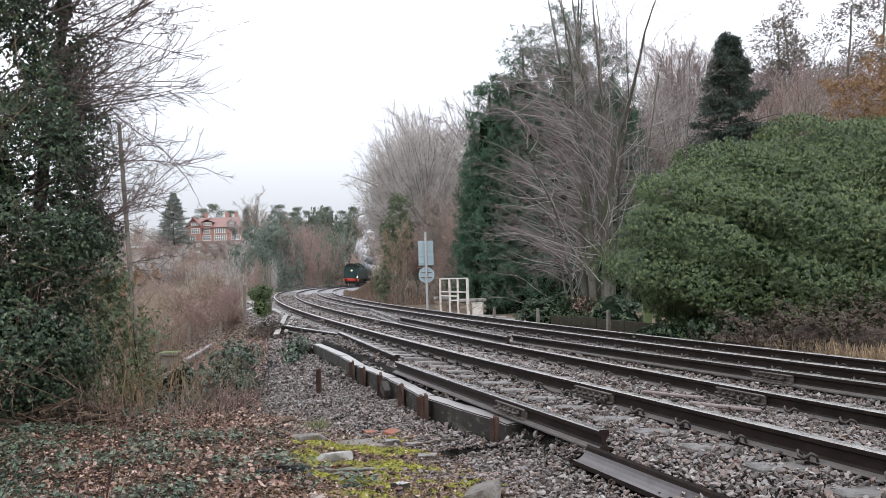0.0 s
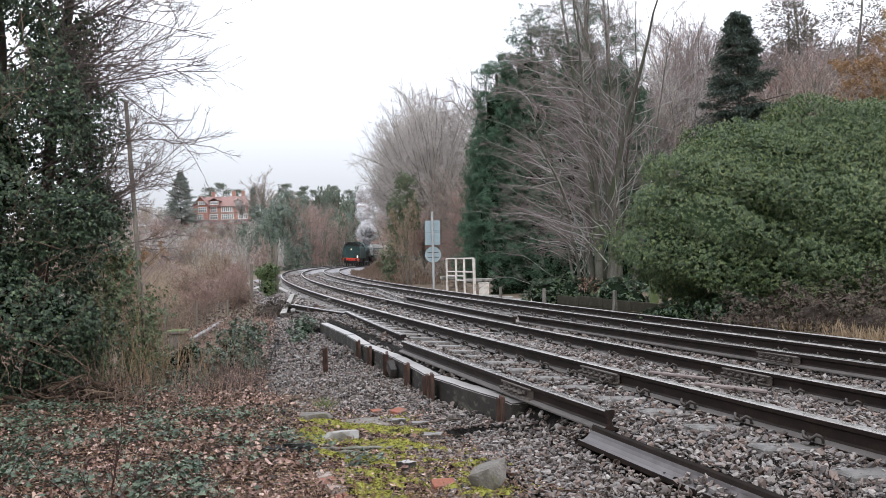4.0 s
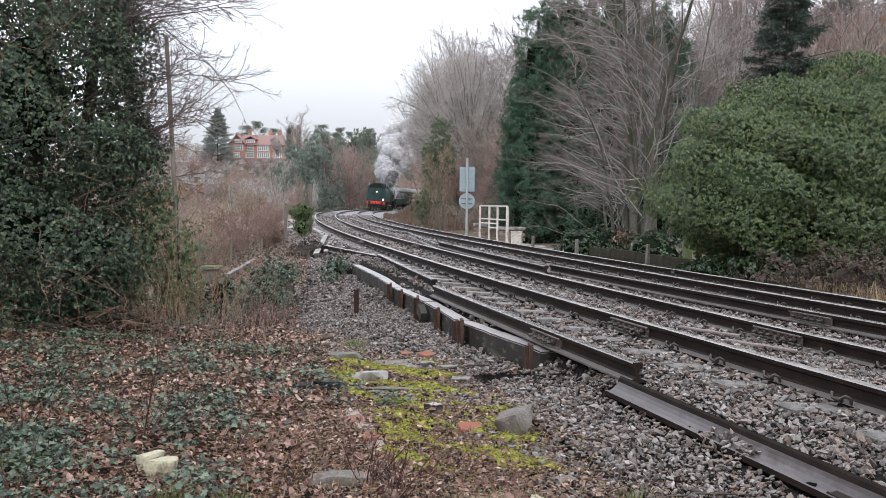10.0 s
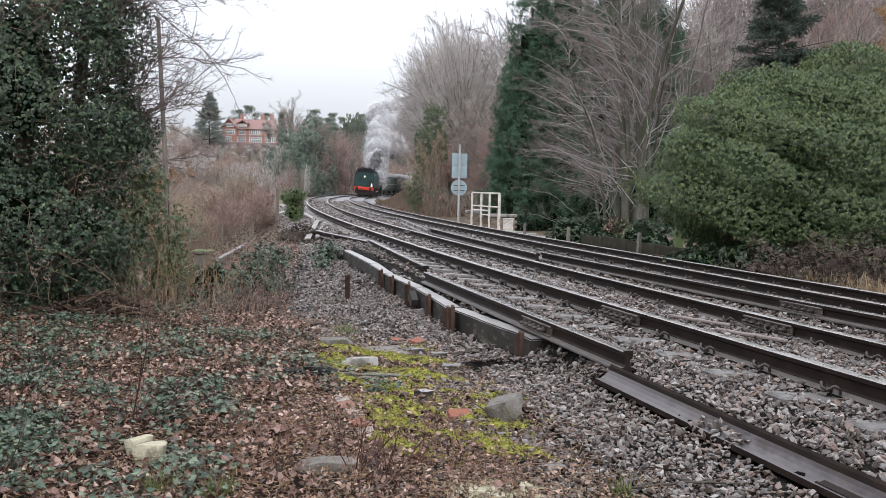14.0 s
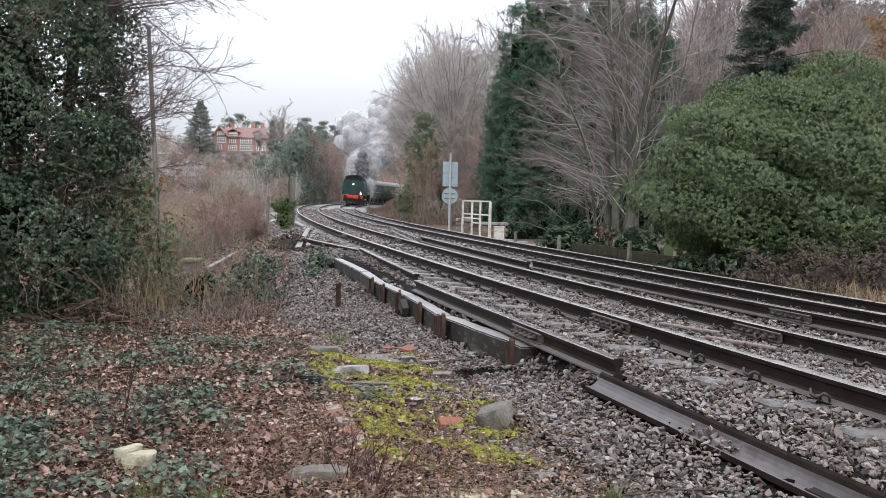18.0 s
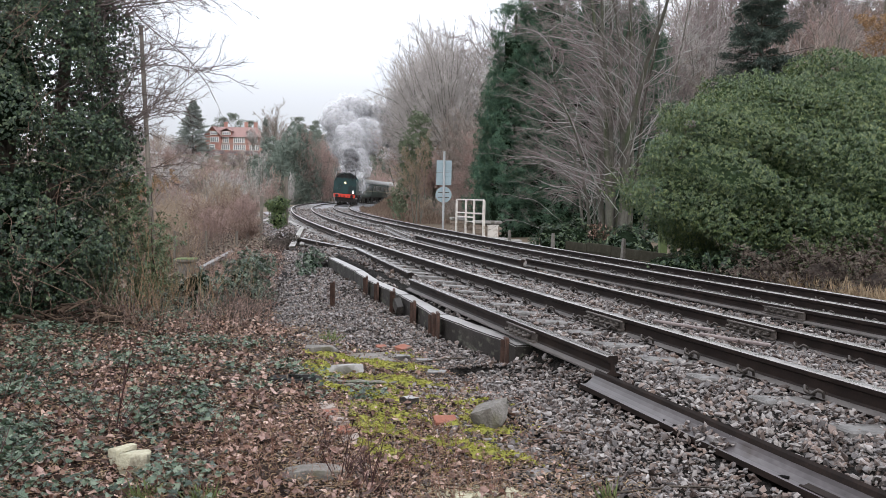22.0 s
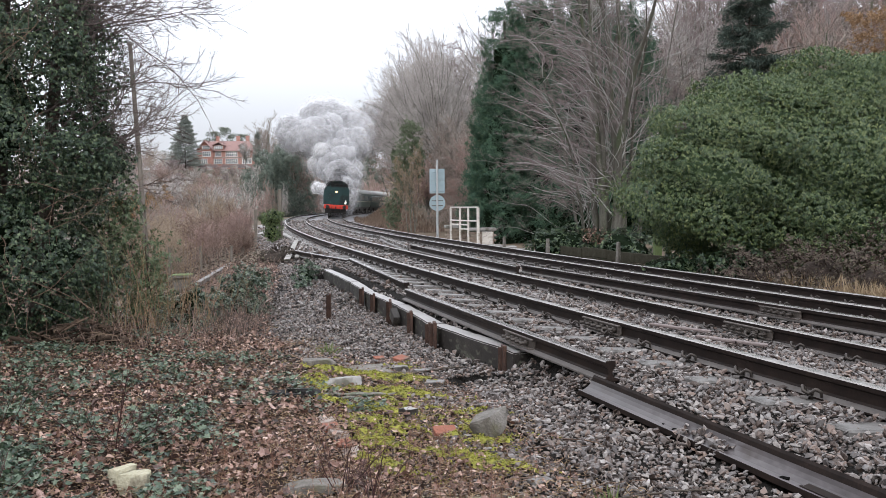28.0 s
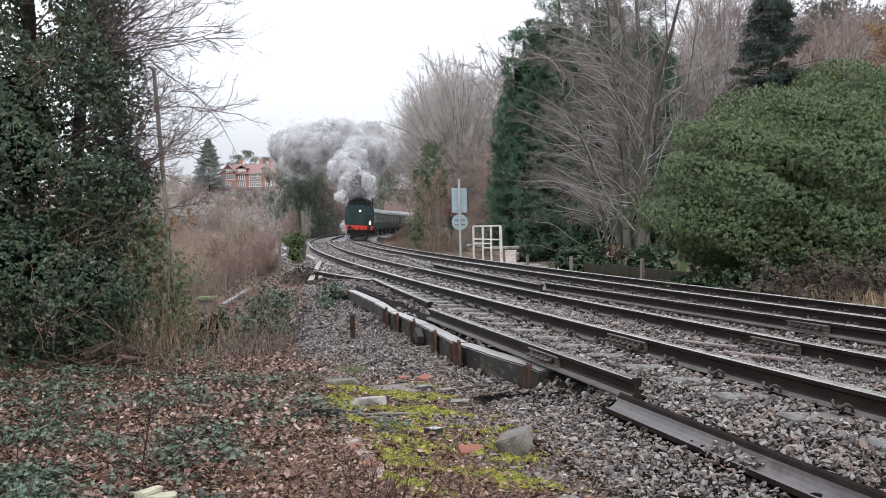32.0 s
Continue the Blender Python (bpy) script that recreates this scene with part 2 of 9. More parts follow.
def oval(rng, p, tip, normal, length, width):
    """Dry oval leaves of eight triangles, cupped about the midrib and bent along it."""
    side = unit(np.cross(tip, normal))
    up = np.cross(side, tip)
    n = len(p)
    l, w = length[:, None], width[:, None]
    cup, bend = rng.uniform(-0.25, 0.55, (n, 1)) * w, rng.uniform(-0.35, 0.3, (n, 1)) * l
    rows = [p]
    for t, half in ((0.3, 0.46), (0.68, 0.4)):
        mid = p + tip * l * t + up * bend * 4 * t * (1 - t)
        jag = rng.uniform(0.75, 1.2, (n, 2))
        rows += [mid + side * w * half * jag[:, :1] + up * cup * rng.uniform(0.5, 1.3, (n, 1)), mid, mid - side * w * half * jag[:, 1:] + up * cup * rng.uniform(0.5, 1.3, (n, 1))]
    rows.append(p + tip * l)
    v = np.stack(rows, 1)
    k = (np.arange(n) * 8)[:, None]
    return v.reshape(-1, 3), np.concatenate([k + q for q in ([0, 1, 2], [0, 2, 3], [1, 4, 5], [1, 5, 2], [2, 5, 6], [2, 6, 3], [4, 7, 5], [5, 7, 6])])


def ragged(rng, p, tip, normal, length, width, rim=11):
    """Large dead leaves with an uneven outline, curled along the edge."""
    side = unit(np.cross(tip, normal))
    up = np.cross(side, tip)
    n = len(p)
    l, w = length[:, None], width[:, None]
    rows = [p + tip * l * 0.45 - up * w * 0.04]
    curl, phase = rng.uniform(-0.1, 0.4, (n, 1)), rng.uniform(0, 6.28, (n, 1))
    for k in range(rim):
        a = 6.283 * k / rim
        r = rng.uniform(0.68, 1.08, (n, 1)) * (1.0 - 0.18 * (k % 2))
        lift = w * (curl * 0.6 + 0.22 * np.sin(2 * a + phase) + rng.uniform(-0.08, 0.12, (n, 1)))
        rows.append(p + tip * l * (0.45 + 0.55 * math.cos(a) * r) + side * w * 0.5 * math.sin(a) * r + up * lift)
    k0 = (np.arange(n) * (rim + 1))[:, None]
    return np.stack(rows, 1).reshape(-1, 3), np.concatenate([k0 + [0, 1 + k, 1 + (k + 1) % rim] for k in range(rim)])


def lobed(p, tip, normal, size, fold=0.15):
    """Five-pointed leaves of five triangles."""
    side = unit(np.cross(tip, normal))
    up = np.cross(side, tip)
    z = size[:, None] if np.ndim(size) else size
    pts = [(0, 0, 0), (0.55, 0.12, 1), (0.3, 0.35, 0.5), (0.5, 0.62, 1), (0.22, 0.62, 0.3), (0, 1.05, 0.0),
           (-0.22, 0.62, 0.3), (-0.5, 0.62, 1), (-0.3, 0.35, 0.5), (-0.55, 0.12, 1)]
    v = np.stack([p + side * (x * z) + tip * (y * z) + up * (h * fold * z) for x, y, h in pts], 1)
    k = (np.arange(len(p)) * 10)[:, None]
    return v.reshape(-1, 3), np.concatenate([k + [0, 1, 2], k + [0, 2, 4], k + [2, 3, 4], k + [0, 4, 5], k + [0, 5, 6], k + [0, 6, 8], k + [6, 7, 8], k + [0, 8, 9]])


def rand_unit(rng, n):
    return unit(rng.normal(size=(n, 3)))


def join(*vf):
    """Joins (verts, faces) pairs."""
    verts, faces, k = [], [], 0
    for v, f in vf:
        verts.append(v)
        faces += [np.asarray(a) + k for a in (f if isinstance(f, list) else [f])]
        k += len(v)
    return np.concatenate(verts), faces


# ---- branching ----
def branching(rng, p, d, length, radius, levels):
    """Grows branches level by level. Each level: kids a branch, ratio of length, angle, wander, up, segments, taper, start.
    Returns tubes by level (p0, p1, r0, r1) and the last level's joints with their directions."""
    out = []
    p, d = np.atleast_2d(np.asarray(p, float)), unit(np.atleast_2d(np.asarray(d, float)))
    L, R = np.broadcast_to(np.asarray(length, float), len(p)).copy(), np.broadcast_to(np.asarray(radius, float), len(p)).copy()
    for n, lv in enumerate(levels):
        segs = lv.get("segs", 5)
        P, D, RR = [p], [d], [R]
        taper = lv.get("taper", 0.35)
        for j in range(segs):
            nd = unit(D[-1] + rng.normal(size=p.shape) * lv.get("wander", 0.15) + np.array([0, 0, lv.get("up", 0.05)]) + lv.get("pull", np.zeros(3)))
            P.append(P[-1] + nd * (L / segs)[:, None])
            D.append(nd)
            RR.append(R * (1 - (1 - taper) * (j + 1) / segs))
        a, b = np.concatenate(P[:-1]), np.concatenate(P[1:])
        out.append((a, b, np.concatenate(RR[:-1]), np.concatenate(RR[1:])))
        if n + 1 == len(levels):
            return out, np.concatenate(P[1:]), np.concatenate(D[1:])
        kids = levels[n + 1]
        k = kids.get("kids", 4)
        P, D, RR = np.stack(P, 1), np.stack(D, 1), np.stack(RR, 1)
        t = rng.uniform(kids.get("start", 0.25), 1.0, (len(p), k)) * segs
        i = np.minimum(t.astype(int), segs - 1)
        w = (t - i)[..., None]
        rows = np.arange(len(p))[:, None]
        q = P[rows, i] * (1 - w) + P[rows, i + 1] * w
        base = D[rows, np.minimum(i + 1, segs)]
        ang = np.radians(rng.normal(kids.get("angle", 45), kids.get("spread", 12), (len(p), k)))[..., None]
        out_way = unit(np.cross(base, rng.normal(size=base.shape)))
        nd = base * np.cos(ang) + out_way * np.sin(ang)
        frac = (t / segs)
        nl = L[:, None] * kids.get("ratio", 0.5) * (1.15 - 0.6 * frac) * rng.uniform(0.7, 1.2, t.shape)
        nr = np.minimum(RR[rows, i] * kids.get("thin", 0.5), 9) * rng.uniform(0.8, 1.1, t.shape)
        p, d, L, R = q.reshape(-1, 3), nd.reshape(-1, 3), nl.ravel(), np.maximum(nr.ravel(), kids.get("least", 0.002))


def branch_mesh(name, rng, out, sides=(7, 5, 4, 3, 3), mats=()):
    pieces = []
    for i, lv in enumerate(out):
        k = sides[min(i, len(sides) - 1)]
        pieces.append(spikes(lv[0], lv[1] + (lv[1] - lv[0]) * 0.25, lv[2] * 1.15) if k == 2 else tubes(*lv, sides=k))
    v, f = join(*pieces)
    return mesh_of(name, v, f, True, mats)

# ---- materials ----
def nodes_of(name):
    m = bpy.data.materials.new(name)
    m.use_nodes = True
    n, l = m.node_tree.nodes, m.node_tree.links
    return m, n, l, n["Principled BSDF"]


def surface(name, colours, scale=4.0, rough=0.8, bump=0.3, fine=40.0, metal=0.0, island=0.0, spec=0.35, objects=0.0, through_light=0.0,
            detail=6.0, patches=None, patch_scale=1.5, patch_at=(0.5, 0.62), depth=0.01, stretch=(1, 1, 1)):
    """A surface of two scales of noise between the given colours (2 or 3), fine relief, and chance by island or by object."""
    m, n, l, b = nodes_of(name)
    tc = n.new("ShaderNodeTexCoord")
    mp = n.new("ShaderNodeMapping")
    mp.inputs["Scale"].default_value = stretch
    l.new(tc.outputs["Object"], mp.inputs["Vector"])
    big = n.new("ShaderNodeTexNoise")
    big.inputs["Scale"].default_value, big.inputs["Detail"].default_value = scale, detail
    small = n.new("ShaderNodeTexNoise")
    small.inputs["Scale"].default_value, small.inputs["Detail"].default_value = fine, 4
    l.new(mp.outputs["Vector"], big.inputs["Vector"])
    l.new(mp.outputs["Vector"], small.inputs["Vector"])
    mixf = n.new("ShaderNodeMath")
    mixf.operation = "MULTIPLY_ADD"
    mixf.inputs[1].default_value = 0.45
    l.new(small.outputs["Fac"], mixf.inputs[0])
    scaled = n.new("ShaderNodeMath")
    scaled.operation = "MULTIPLY"
    scaled.inputs[1].default_value = 0.55
    l.new(big.outputs["Fac"], scaled.inputs[0])
    l.new(scaled.outputs[0], mixf.inputs[2])
    last = mixf.outputs[0]
    for kind, amount in (("island", island), ("objects", objects)):
        if amount:
            src = n.new("ShaderNodeNewGeometry").outputs["Random Per Island"] if kind == "island" else n.new("ShaderNodeObjectInfo").outputs["Random"]
            mx = n.new("ShaderNodeMix")
            mx.data_type = "FLOAT"
            mx.inputs["Factor"].default_value = amount
            l.new(last, mx.inputs["A"])
            l.new(src, mx.inputs["B"])
            last = mx.outputs["Result"]
    ramp = n.new("ShaderNodeValToRGB")
    el = ramp.color_ramp.elements
    lo, hi = (0.28, 0.72) if not (island or objects) else (0.12, 0.88)
    el[0].position, el[1].position = lo, hi
    el[0].color, el[1].color = (*colours[0], 1), (*colours[-1], 1)
    for i, c in enumerate(colours[1:-1]):
        e = el.new(lo + (hi - lo) * (i + 1) / (len(colours) - 1))
        e.color = (*c, 1)
    l.new(last, ramp.inputs["Fac"])
    colour = ramp.outputs["Color"]
    if patches:
        pn = n.new("ShaderNodeTexNoise")
        pn.inputs["Scale"].default_value, pn.inputs["Detail"].default_value = patch_scale, 8
        l.new(mp.outputs["Vector"], pn.inputs["Vector"])
        pr = n.new("ShaderNodeMapRange")
        pr.inputs["From Min"].default_value, pr.inputs["From Max"].default_value = patch_at
        l.new(pn.outputs["Fac"], pr.inputs["Value"])
        mx = n.new("ShaderNodeMix")
        mx.data_type = "RGBA"
        mx.inputs["B"].default_value = (*patches, 1)
        l.new(pr.outputs["Result"], mx.inputs["Factor"])
        l.new(colour, mx.inputs["A"])
        colour = mx.outputs["Result"]
    l.new(colour, b.inputs["Base Color"])
    b.inputs["Metallic"].default_value, b.inputs["Specular IOR Level"].default_value = metal, spec
    rr = n.new("ShaderNodeMapRange")
    rr.inputs["To Min"].default_value, rr.inputs["To Max"].default_value = max(rough - 0.15, 0.05), min(rough + 0.12, 1)
    l.new(small.outputs["Fac"], rr.inputs["Value"])
    l.new(rr.outputs["Result"], b.inputs["Roughness"])
    if bump:
        bp = n.new("ShaderNodeBump")
        bp.inputs["Strength"].default_value, bp.inputs["Distance"].default_value = bump, depth
        l.new(mixf.outputs[0], bp.inputs["Height"])
        l.new(bp.outputs["Normal"], b.inputs["Normal"])
    if through_light:
        tr = n.new("ShaderNodeBsdfTranslucent")
        l.new(colour, tr.inputs["Color"])
        ms = n.new("ShaderNodeMixShader")
        ms.inputs["Fac"].default_value = through_light
        l.new(b.outputs["BSDF"], ms.inputs[1])
        l.new(tr.outputs["BSDF"], ms.inputs[2])
        l.new(ms.outputs["Shader"], n["Material Output"].inputs["Surface"])
    return m


def glow(name, colour, strength):
    m, n, l, b = nodes_of(name)
    b.inputs["Base Color"].default_value = (*colour, 1)
    b.inputs["Emission Color"].default_value = (*colour, 1)
    b.inputs["Emission Strength"].default_value = strength
    return m


# Near bed almost black: the shade between stones is put into its colour.
M_BED_SHADE = surface("bed_gap_shade", [(0.004, 0.0036, 0.0033), (0.012, 0.011, 0.010), (0.04, 0.037, 0.035)], 26, 0.9, 1.0, 70, depth=0.03, spec=0.04)
M_STONE = surface("ballast_stone", [(0.011, 0.0096, 0.0093), (0.068, 0.048, 0.040), (0.084, 0.078, 0.079), (0.185, 0.134, 0.111), (0.126, 0.118, 0.118), (0.21, 0.188, 0.177), (0.35, 0.325, 0.315)], 16, 0.42, 0.6, 110, island=0.68, spec=0.32, depth=0.005)
M_STONE_DARK = surface("worn_stone", [(0.075, 0.055, 0.047), (0.18, 0.145, 0.127), (0.34, 0.295, 0.265)], 14, 0.7, 0.35, 90, island=0.65, depth=0.004)
# The soil's dark stops also hold the shade between fallen leaves.
M_SOIL = surface("leafy_soil", [(0.007, 0.005, 0.0045), (0.026, 0.018, 0.0145), (0.095, 0.066, 0.052)], 9, 0.95, 0.9, 70, depth=0.03, spec=0.05)
M_SCRUB = surface("scrub_ground", [(0.07, 0.052, 0.038), (0.12, 0.09, 0.062), (0.16, 0.125, 0.085)], 0.7, 0.95, 0.6, 9, depth=0.05)
M_FIELD = surface("far_ground", [(0.075, 0.066, 0.048), (0.135, 0.108, 0.088)], 0.05, 0.95, 0.3, 0.8, spec=0.1)
M_RAIL_TOP = surface("rail_head", [(0.22, 0.205, 0.195), (0.40, 0.38, 0.37)], 2, 0.3, 0.04, 8, metal=0.7)
M_RAIL = surface("rail_rust", [(0.008, 0.006, 0.0055), (0.017, 0.012, 0.0105), (0.034, 0.023, 0.019)], 5, 0.6, 0.25, 60, spec=0.1, depth=0.003)
M_SPARE_TOP = surface("spare_rail_top", [(0.13, 0.12, 0.115), (0.21, 0.198, 0.192), (0.29, 0.275, 0.268)], 2, 0.26, 0.06, 9, metal=0.45)
# Web paler than the rail: wet sheen put into colour, with rust patches.
M_WEB = surface("sheen_rail_web", [(0.03, 0.025, 0.0255), (0.065, 0.056, 0.058), (0.11, 0.098, 0.101)], 2.2, 0.36, 0.35, 26, metal=0.15, spec=0.35, depth=0.003, patches=(0.03, 0.019, 0.015), patch_scale=6, patch_at=(0.56, 0.72), stretch=(1, 0.5, 1))
M_CLIP = surface("clip_steel", [(0.03, 0.025, 0.022), (0.085, 0.073, 0.066)], 20, 0.45, 0.2, 90, metal=0.3)
M_HOLE_SHADE = surface("hole_shade", [(0.003, 0.003, 0.003), (0.008, 0.007, 0.007)], 8, 0.9, 0, 40, spec=0.02)
M_SLEEPER = surface("sleeper_concrete", [(0.075, 0.07, 0.067), (0.14, 0.133, 0.128), (0.22, 0.21, 0.203)], 6, 0.45, 0.4, 70, objects=0.25, depth=0.005, patches=(0.045, 0.04, 0.036), patch_scale=6, patch_at=(0.48, 0.62))
M_CONCRETE = surface("stained_concrete", [(0.20, 0.195, 0.185), (0.30, 0.29, 0.28), (0.37, 0.36, 0.35)], 4, 0.8, 0.4, 60, patches=(0.12, 0.115, 0.095), patch_scale=3, depth=0.005)
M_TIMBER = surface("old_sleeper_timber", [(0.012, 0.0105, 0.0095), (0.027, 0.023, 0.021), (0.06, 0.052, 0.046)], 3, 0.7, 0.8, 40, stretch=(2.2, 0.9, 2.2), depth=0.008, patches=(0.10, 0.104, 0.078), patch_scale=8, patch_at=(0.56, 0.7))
# Upward timber faces: sky sheen of wet wood put into a paler colour.
M_TIMBER_TOP = surface("sheen_timber_top", [(0.15, 0.142, 0.138), (0.27, 0.26, 0.255), (0.36, 0.348, 0.34)], 4, 0.4, 0.5, 55, stretch=(3, 0.5, 3), depth=0.004)
M_RUST = surface("rusty_post", [(0.025, 0.016, 0.013), (0.06, 0.034, 0.026), (0.11, 0.06, 0.043)], 9, 0.8, 0.6, 80, metal=0.1, depth=0.005)
M_BARK = surface("grey_bark", [(0.085, 0.08, 0.07), (0.165, 0.158, 0.14), (0.30, 0.29, 0.262)], 6, 0.9, 0.6, 40, stretch=(1, 1, 0.25), depth=0.01, patches=(0.11, 0.125, 0.085), patch_scale=4, spec=0.15)
M_TRUNK = surface("mossy_grey_trunk", [(0.055, 0.053, 0.044), (0.115, 0.11, 0.094), (0.22, 0.212, 0.188)], 6, 0.9, 0.6, 40, stretch=(1, 1, 0.25), depth=0.012, patches=(0.075, 0.09, 0.055), patch_scale=3, patch_at=(0.5, 0.66), spec=0.15)
M_TWIG_DARK = surface("fine_brown_mauve_twig", [(0.105, 0.082, 0.077), (0.21, 0.172, 0.165)], 3, 0.9, 0, 30, island=0.5, spec=0.15)
M_LICHEN = surface("lichened_branch", [(0.19, 0.187, 0.175), (0.37, 0.366, 0.35), (0.60, 0.595, 0.575)], 5, 0.9, 0.4, 40, island=0.35, depth=0.006, spec=0.2)
M_BARK_DARK = surface("dark_bark", [(0.03, 0.025, 0.02), (0.065, 0.054, 0.044), (0.10, 0.085, 0.07)], 8, 0.9, 0.6, 40, depth=0.01)
# The four bare twig tones below are raised: distance haze put into colour.
M_TWIG = surface("bare_twig", [(0.19, 0.155, 0.138), (0.33, 0.283, 0.25)], 3, 0.9, 0, 30, island=0.5, spec=0.15)
M_TWIG_RED = surface("reddish_twig", [(0.23, 0.158, 0.14), (0.35, 0.255, 0.228)], 3, 0.9, 0, 30, island=0.5, spec=0.15)
M_TWIG_TAN = surface("tan_twig", [(0.23, 0.178, 0.135), (0.39, 0.31, 0.235)], 3, 0.9, 0, 30, island=0.5, spec=0.15)
M_TWIG_GREY = surface("haze_pale_twig", [(0.30, 0.272, 0.26), (0.47, 0.44, 0.422)], 3, 0.9, 0, 30, island=0.5, spec=0.2)
M_STEM = surface("dead_stem", [(0.08, 0.052, 0.04), (0.14, 0.093, 0.07), (0.22, 0.15, 0.11)], 3, 0.9, 0, 30, island=0.7)
M_RED_SHOOT = surface("dark_red_shoot", [(0.025, 0.011, 0.01), (0.07, 0.028, 0.025)], 3, 0.6, 0, 30, island=0.5)
M_IVY = surface("ivy_leaf", [(0.008, 0.02, 0.012), (0.02, 0.042, 0.023), (0.046, 0.08, 0.04), (0.14, 0.18, 0.092)], 1.0, 0.36, 0, 40, island=0.7, spec=0.42, through_light=0.12)
M_IVY_GROUND = surface("ground_ivy_leaf", [(0.01, 0.024, 0.015), (0.032, 0.06, 0.036), (0.075, 0.112, 0.07), (0.17, 0.21, 0.145)], 8, 0.34, 0, 40, island=0.72, spec=0.5, through_light=0.12)
M_LAUREL = surface("laurel_leaf", [(0.026, 0.052, 0.03), (0.06, 0.104, 0.047), (0.12, 0.165, 0.062), (0.245, 0.28, 0.105)], 0.5, 0.34, 0, 30, island=0.58, spec=0.5, through_light=0.25)
M_CYPRESS = surface("cypress_spray", [(0.026, 0.064, 0.046), (0.064, 0.13, 0.086), (0.135, 0.215, 0.125)], 2, 0.7, 0, 30, island=0.65, through_light=0.2)
M_FIR = surface("dark_fir", [(0.04, 0.062, 0.055), (0.08, 0.108, 0.092), (0.13, 0.158, 0.13)], 2, 0.8, 0, 30, island=0.6, through_light=0.25, spec=0.2)
# Needles lightened for far pines: distance haze put into the base colour.
M_PINE = surface("pine_needles", [(0.09, 0.118, 0.092), (0.145, 0.172, 0.132), (0.195, 0.22, 0.172)], 2, 0.8, 0, 30, island=0.6, through_light=0.25)
M_HILL_PINE = surface("brownish_pine_needles", [(0.12, 0.112, 0.096), (0.19, 0.172, 0.15), (0.27, 0.24, 0.212)], 2, 0.8, 0, 30, island=0.6, through_light=0.35, spec=0.15)
M_BEECH = surface("clinging_brown_leaf", [(0.21, 0.125, 0.065), (0.32, 0.20, 0.11), (0.41, 0.285, 0.17)], 3, 0.8, 0, 30, island=0.7, through_light=0.25)
M_DEADLEAF = surface("dead_leaf", [(0.018, 0.01, 0.008), (0.062, 0.031, 0.022), (0.15, 0.08, 0.057), (0.27, 0.163, 0.125), (0.50, 0.37, 0.31)], 26, 0.48, 0.25, 130, island=0.72, spec=0.42, depth=0.004)
M_SODDEN = surface("sodden_leaf", [(0.045, 0.023, 0.018), (0.12, 0.066, 0.053), (0.25, 0.155, 0.13), (0.42, 0.295, 0.262)], 30, 0.42, 0.5, 120, island=0.66, spec=0.4, depth=0.005)
M_GRASS_DRY = surface("dry_grass", [(0.22, 0.155, 0.095), (0.34, 0.255, 0.165), (0.45, 0.36, 0.25)], 3, 0.85, 0, 30, island=0.8, through_light=0.2)
M_GRASS = surface("green_grass", [(0.10, 0.14, 0.05), (0.19, 0.22, 0.09)], 3, 0.8, 0, 30, island=0.8, through_light=0.2)
M_MOSS = surface("moss", [(0.085, 0.09, 0.02), (0.20, 0.20, 0.034), (0.37, 0.35, 0.07)], 14, 0.95, 0.9, 160, island=0.0, depth=0.01, patches=(0.065, 0.053, 0.033), patch_scale=11, patch_at=(0.55, 0.67))
M_BRAMBLE = surface("bramble_leaf", [(0.04, 0.028, 0.023), (0.08, 0.055, 0.045), (0.10, 0.09, 0.062)], 4, 0.75, 0, 40, island=0.8)
M_BRICK = surface("broken_brick", [(0.19, 0.07, 0.046), (0.28, 0.11, 0.072)], 8, 0.85, 0.6, 70, depth=0.006, patches=(0.16, 0.115, 0.095), patch_scale=9)
M_PALE_STONE = surface("pale_stone", [(0.24, 0.222, 0.15), (0.37, 0.35, 0.255), (0.47, 0.452, 0.365)], 8, 0.85, 0.9, 60, depth=0.015, patches=(0.12, 0.10, 0.07), patch_scale=9, patch_at=(0.54, 0.68))
M_GREY_ROCK = surface("grey_rock", [(0.065, 0.06, 0.052), (0.135, 0.123, 0.11), (0.24, 0.225, 0.205)], 11, 0.75, 1.0, 60, depth=0.014, patches=(0.09, 0.085, 0.045), patch_scale=6, patch_at=(0.58, 0.7))
M_WHITE = surface("weathered_white_paint", [(0.46, 0.435, 0.40), (0.62, 0.59, 0.55), (0.72, 0.695, 0.65)], 3, 0.6, 0.15, 40, patches=(0.30, 0.245, 0.19), patch_scale=6, patch_at=(0.54, 0.72))
M_SIGN_BACK = surface("grey_sign_back", [(0.25, 0.33, 0.365), (0.33, 0.415, 0.45)], 2, 0.5, 0.05, 30, metal=0.1)
M_POLE = surface("galvanised_pole", [(0.32, 0.34, 0.35), (0.45, 0.46, 0.47)], 4, 0.5, 0.1, 60, metal=0.4)
M_GREEN_POST = surface("mossy_green_post", [(0.07, 0.10, 0.04), (0.13, 0.17, 0.07)], 6, 0.9, 0.4, 50)
M_WOODPOST = surface("weathered_wood", [(0.07, 0.06, 0.05), (0.14, 0.122, 0.104), (0.21, 0.19, 0.168)], 5, 0.9, 0.5, 50, stretch=(4, 4, 0.4), depth=0.006)
M_LOG = surface("rotten_log", [(0.014, 0.01, 0.008), (0.052, 0.036, 0.026), (0.17, 0.122, 0.088)], 9, 0.9, 0.7, 50, depth=0.01, objects=0.6, spec=0.15)
M_BRACKEN = surface("dead_bracken", [(0.13, 0.09, 0.07), (0.19, 0.14, 0.11), (0.25, 0.19, 0.15)], 3, 0.9, 0, 30, island=0.7)
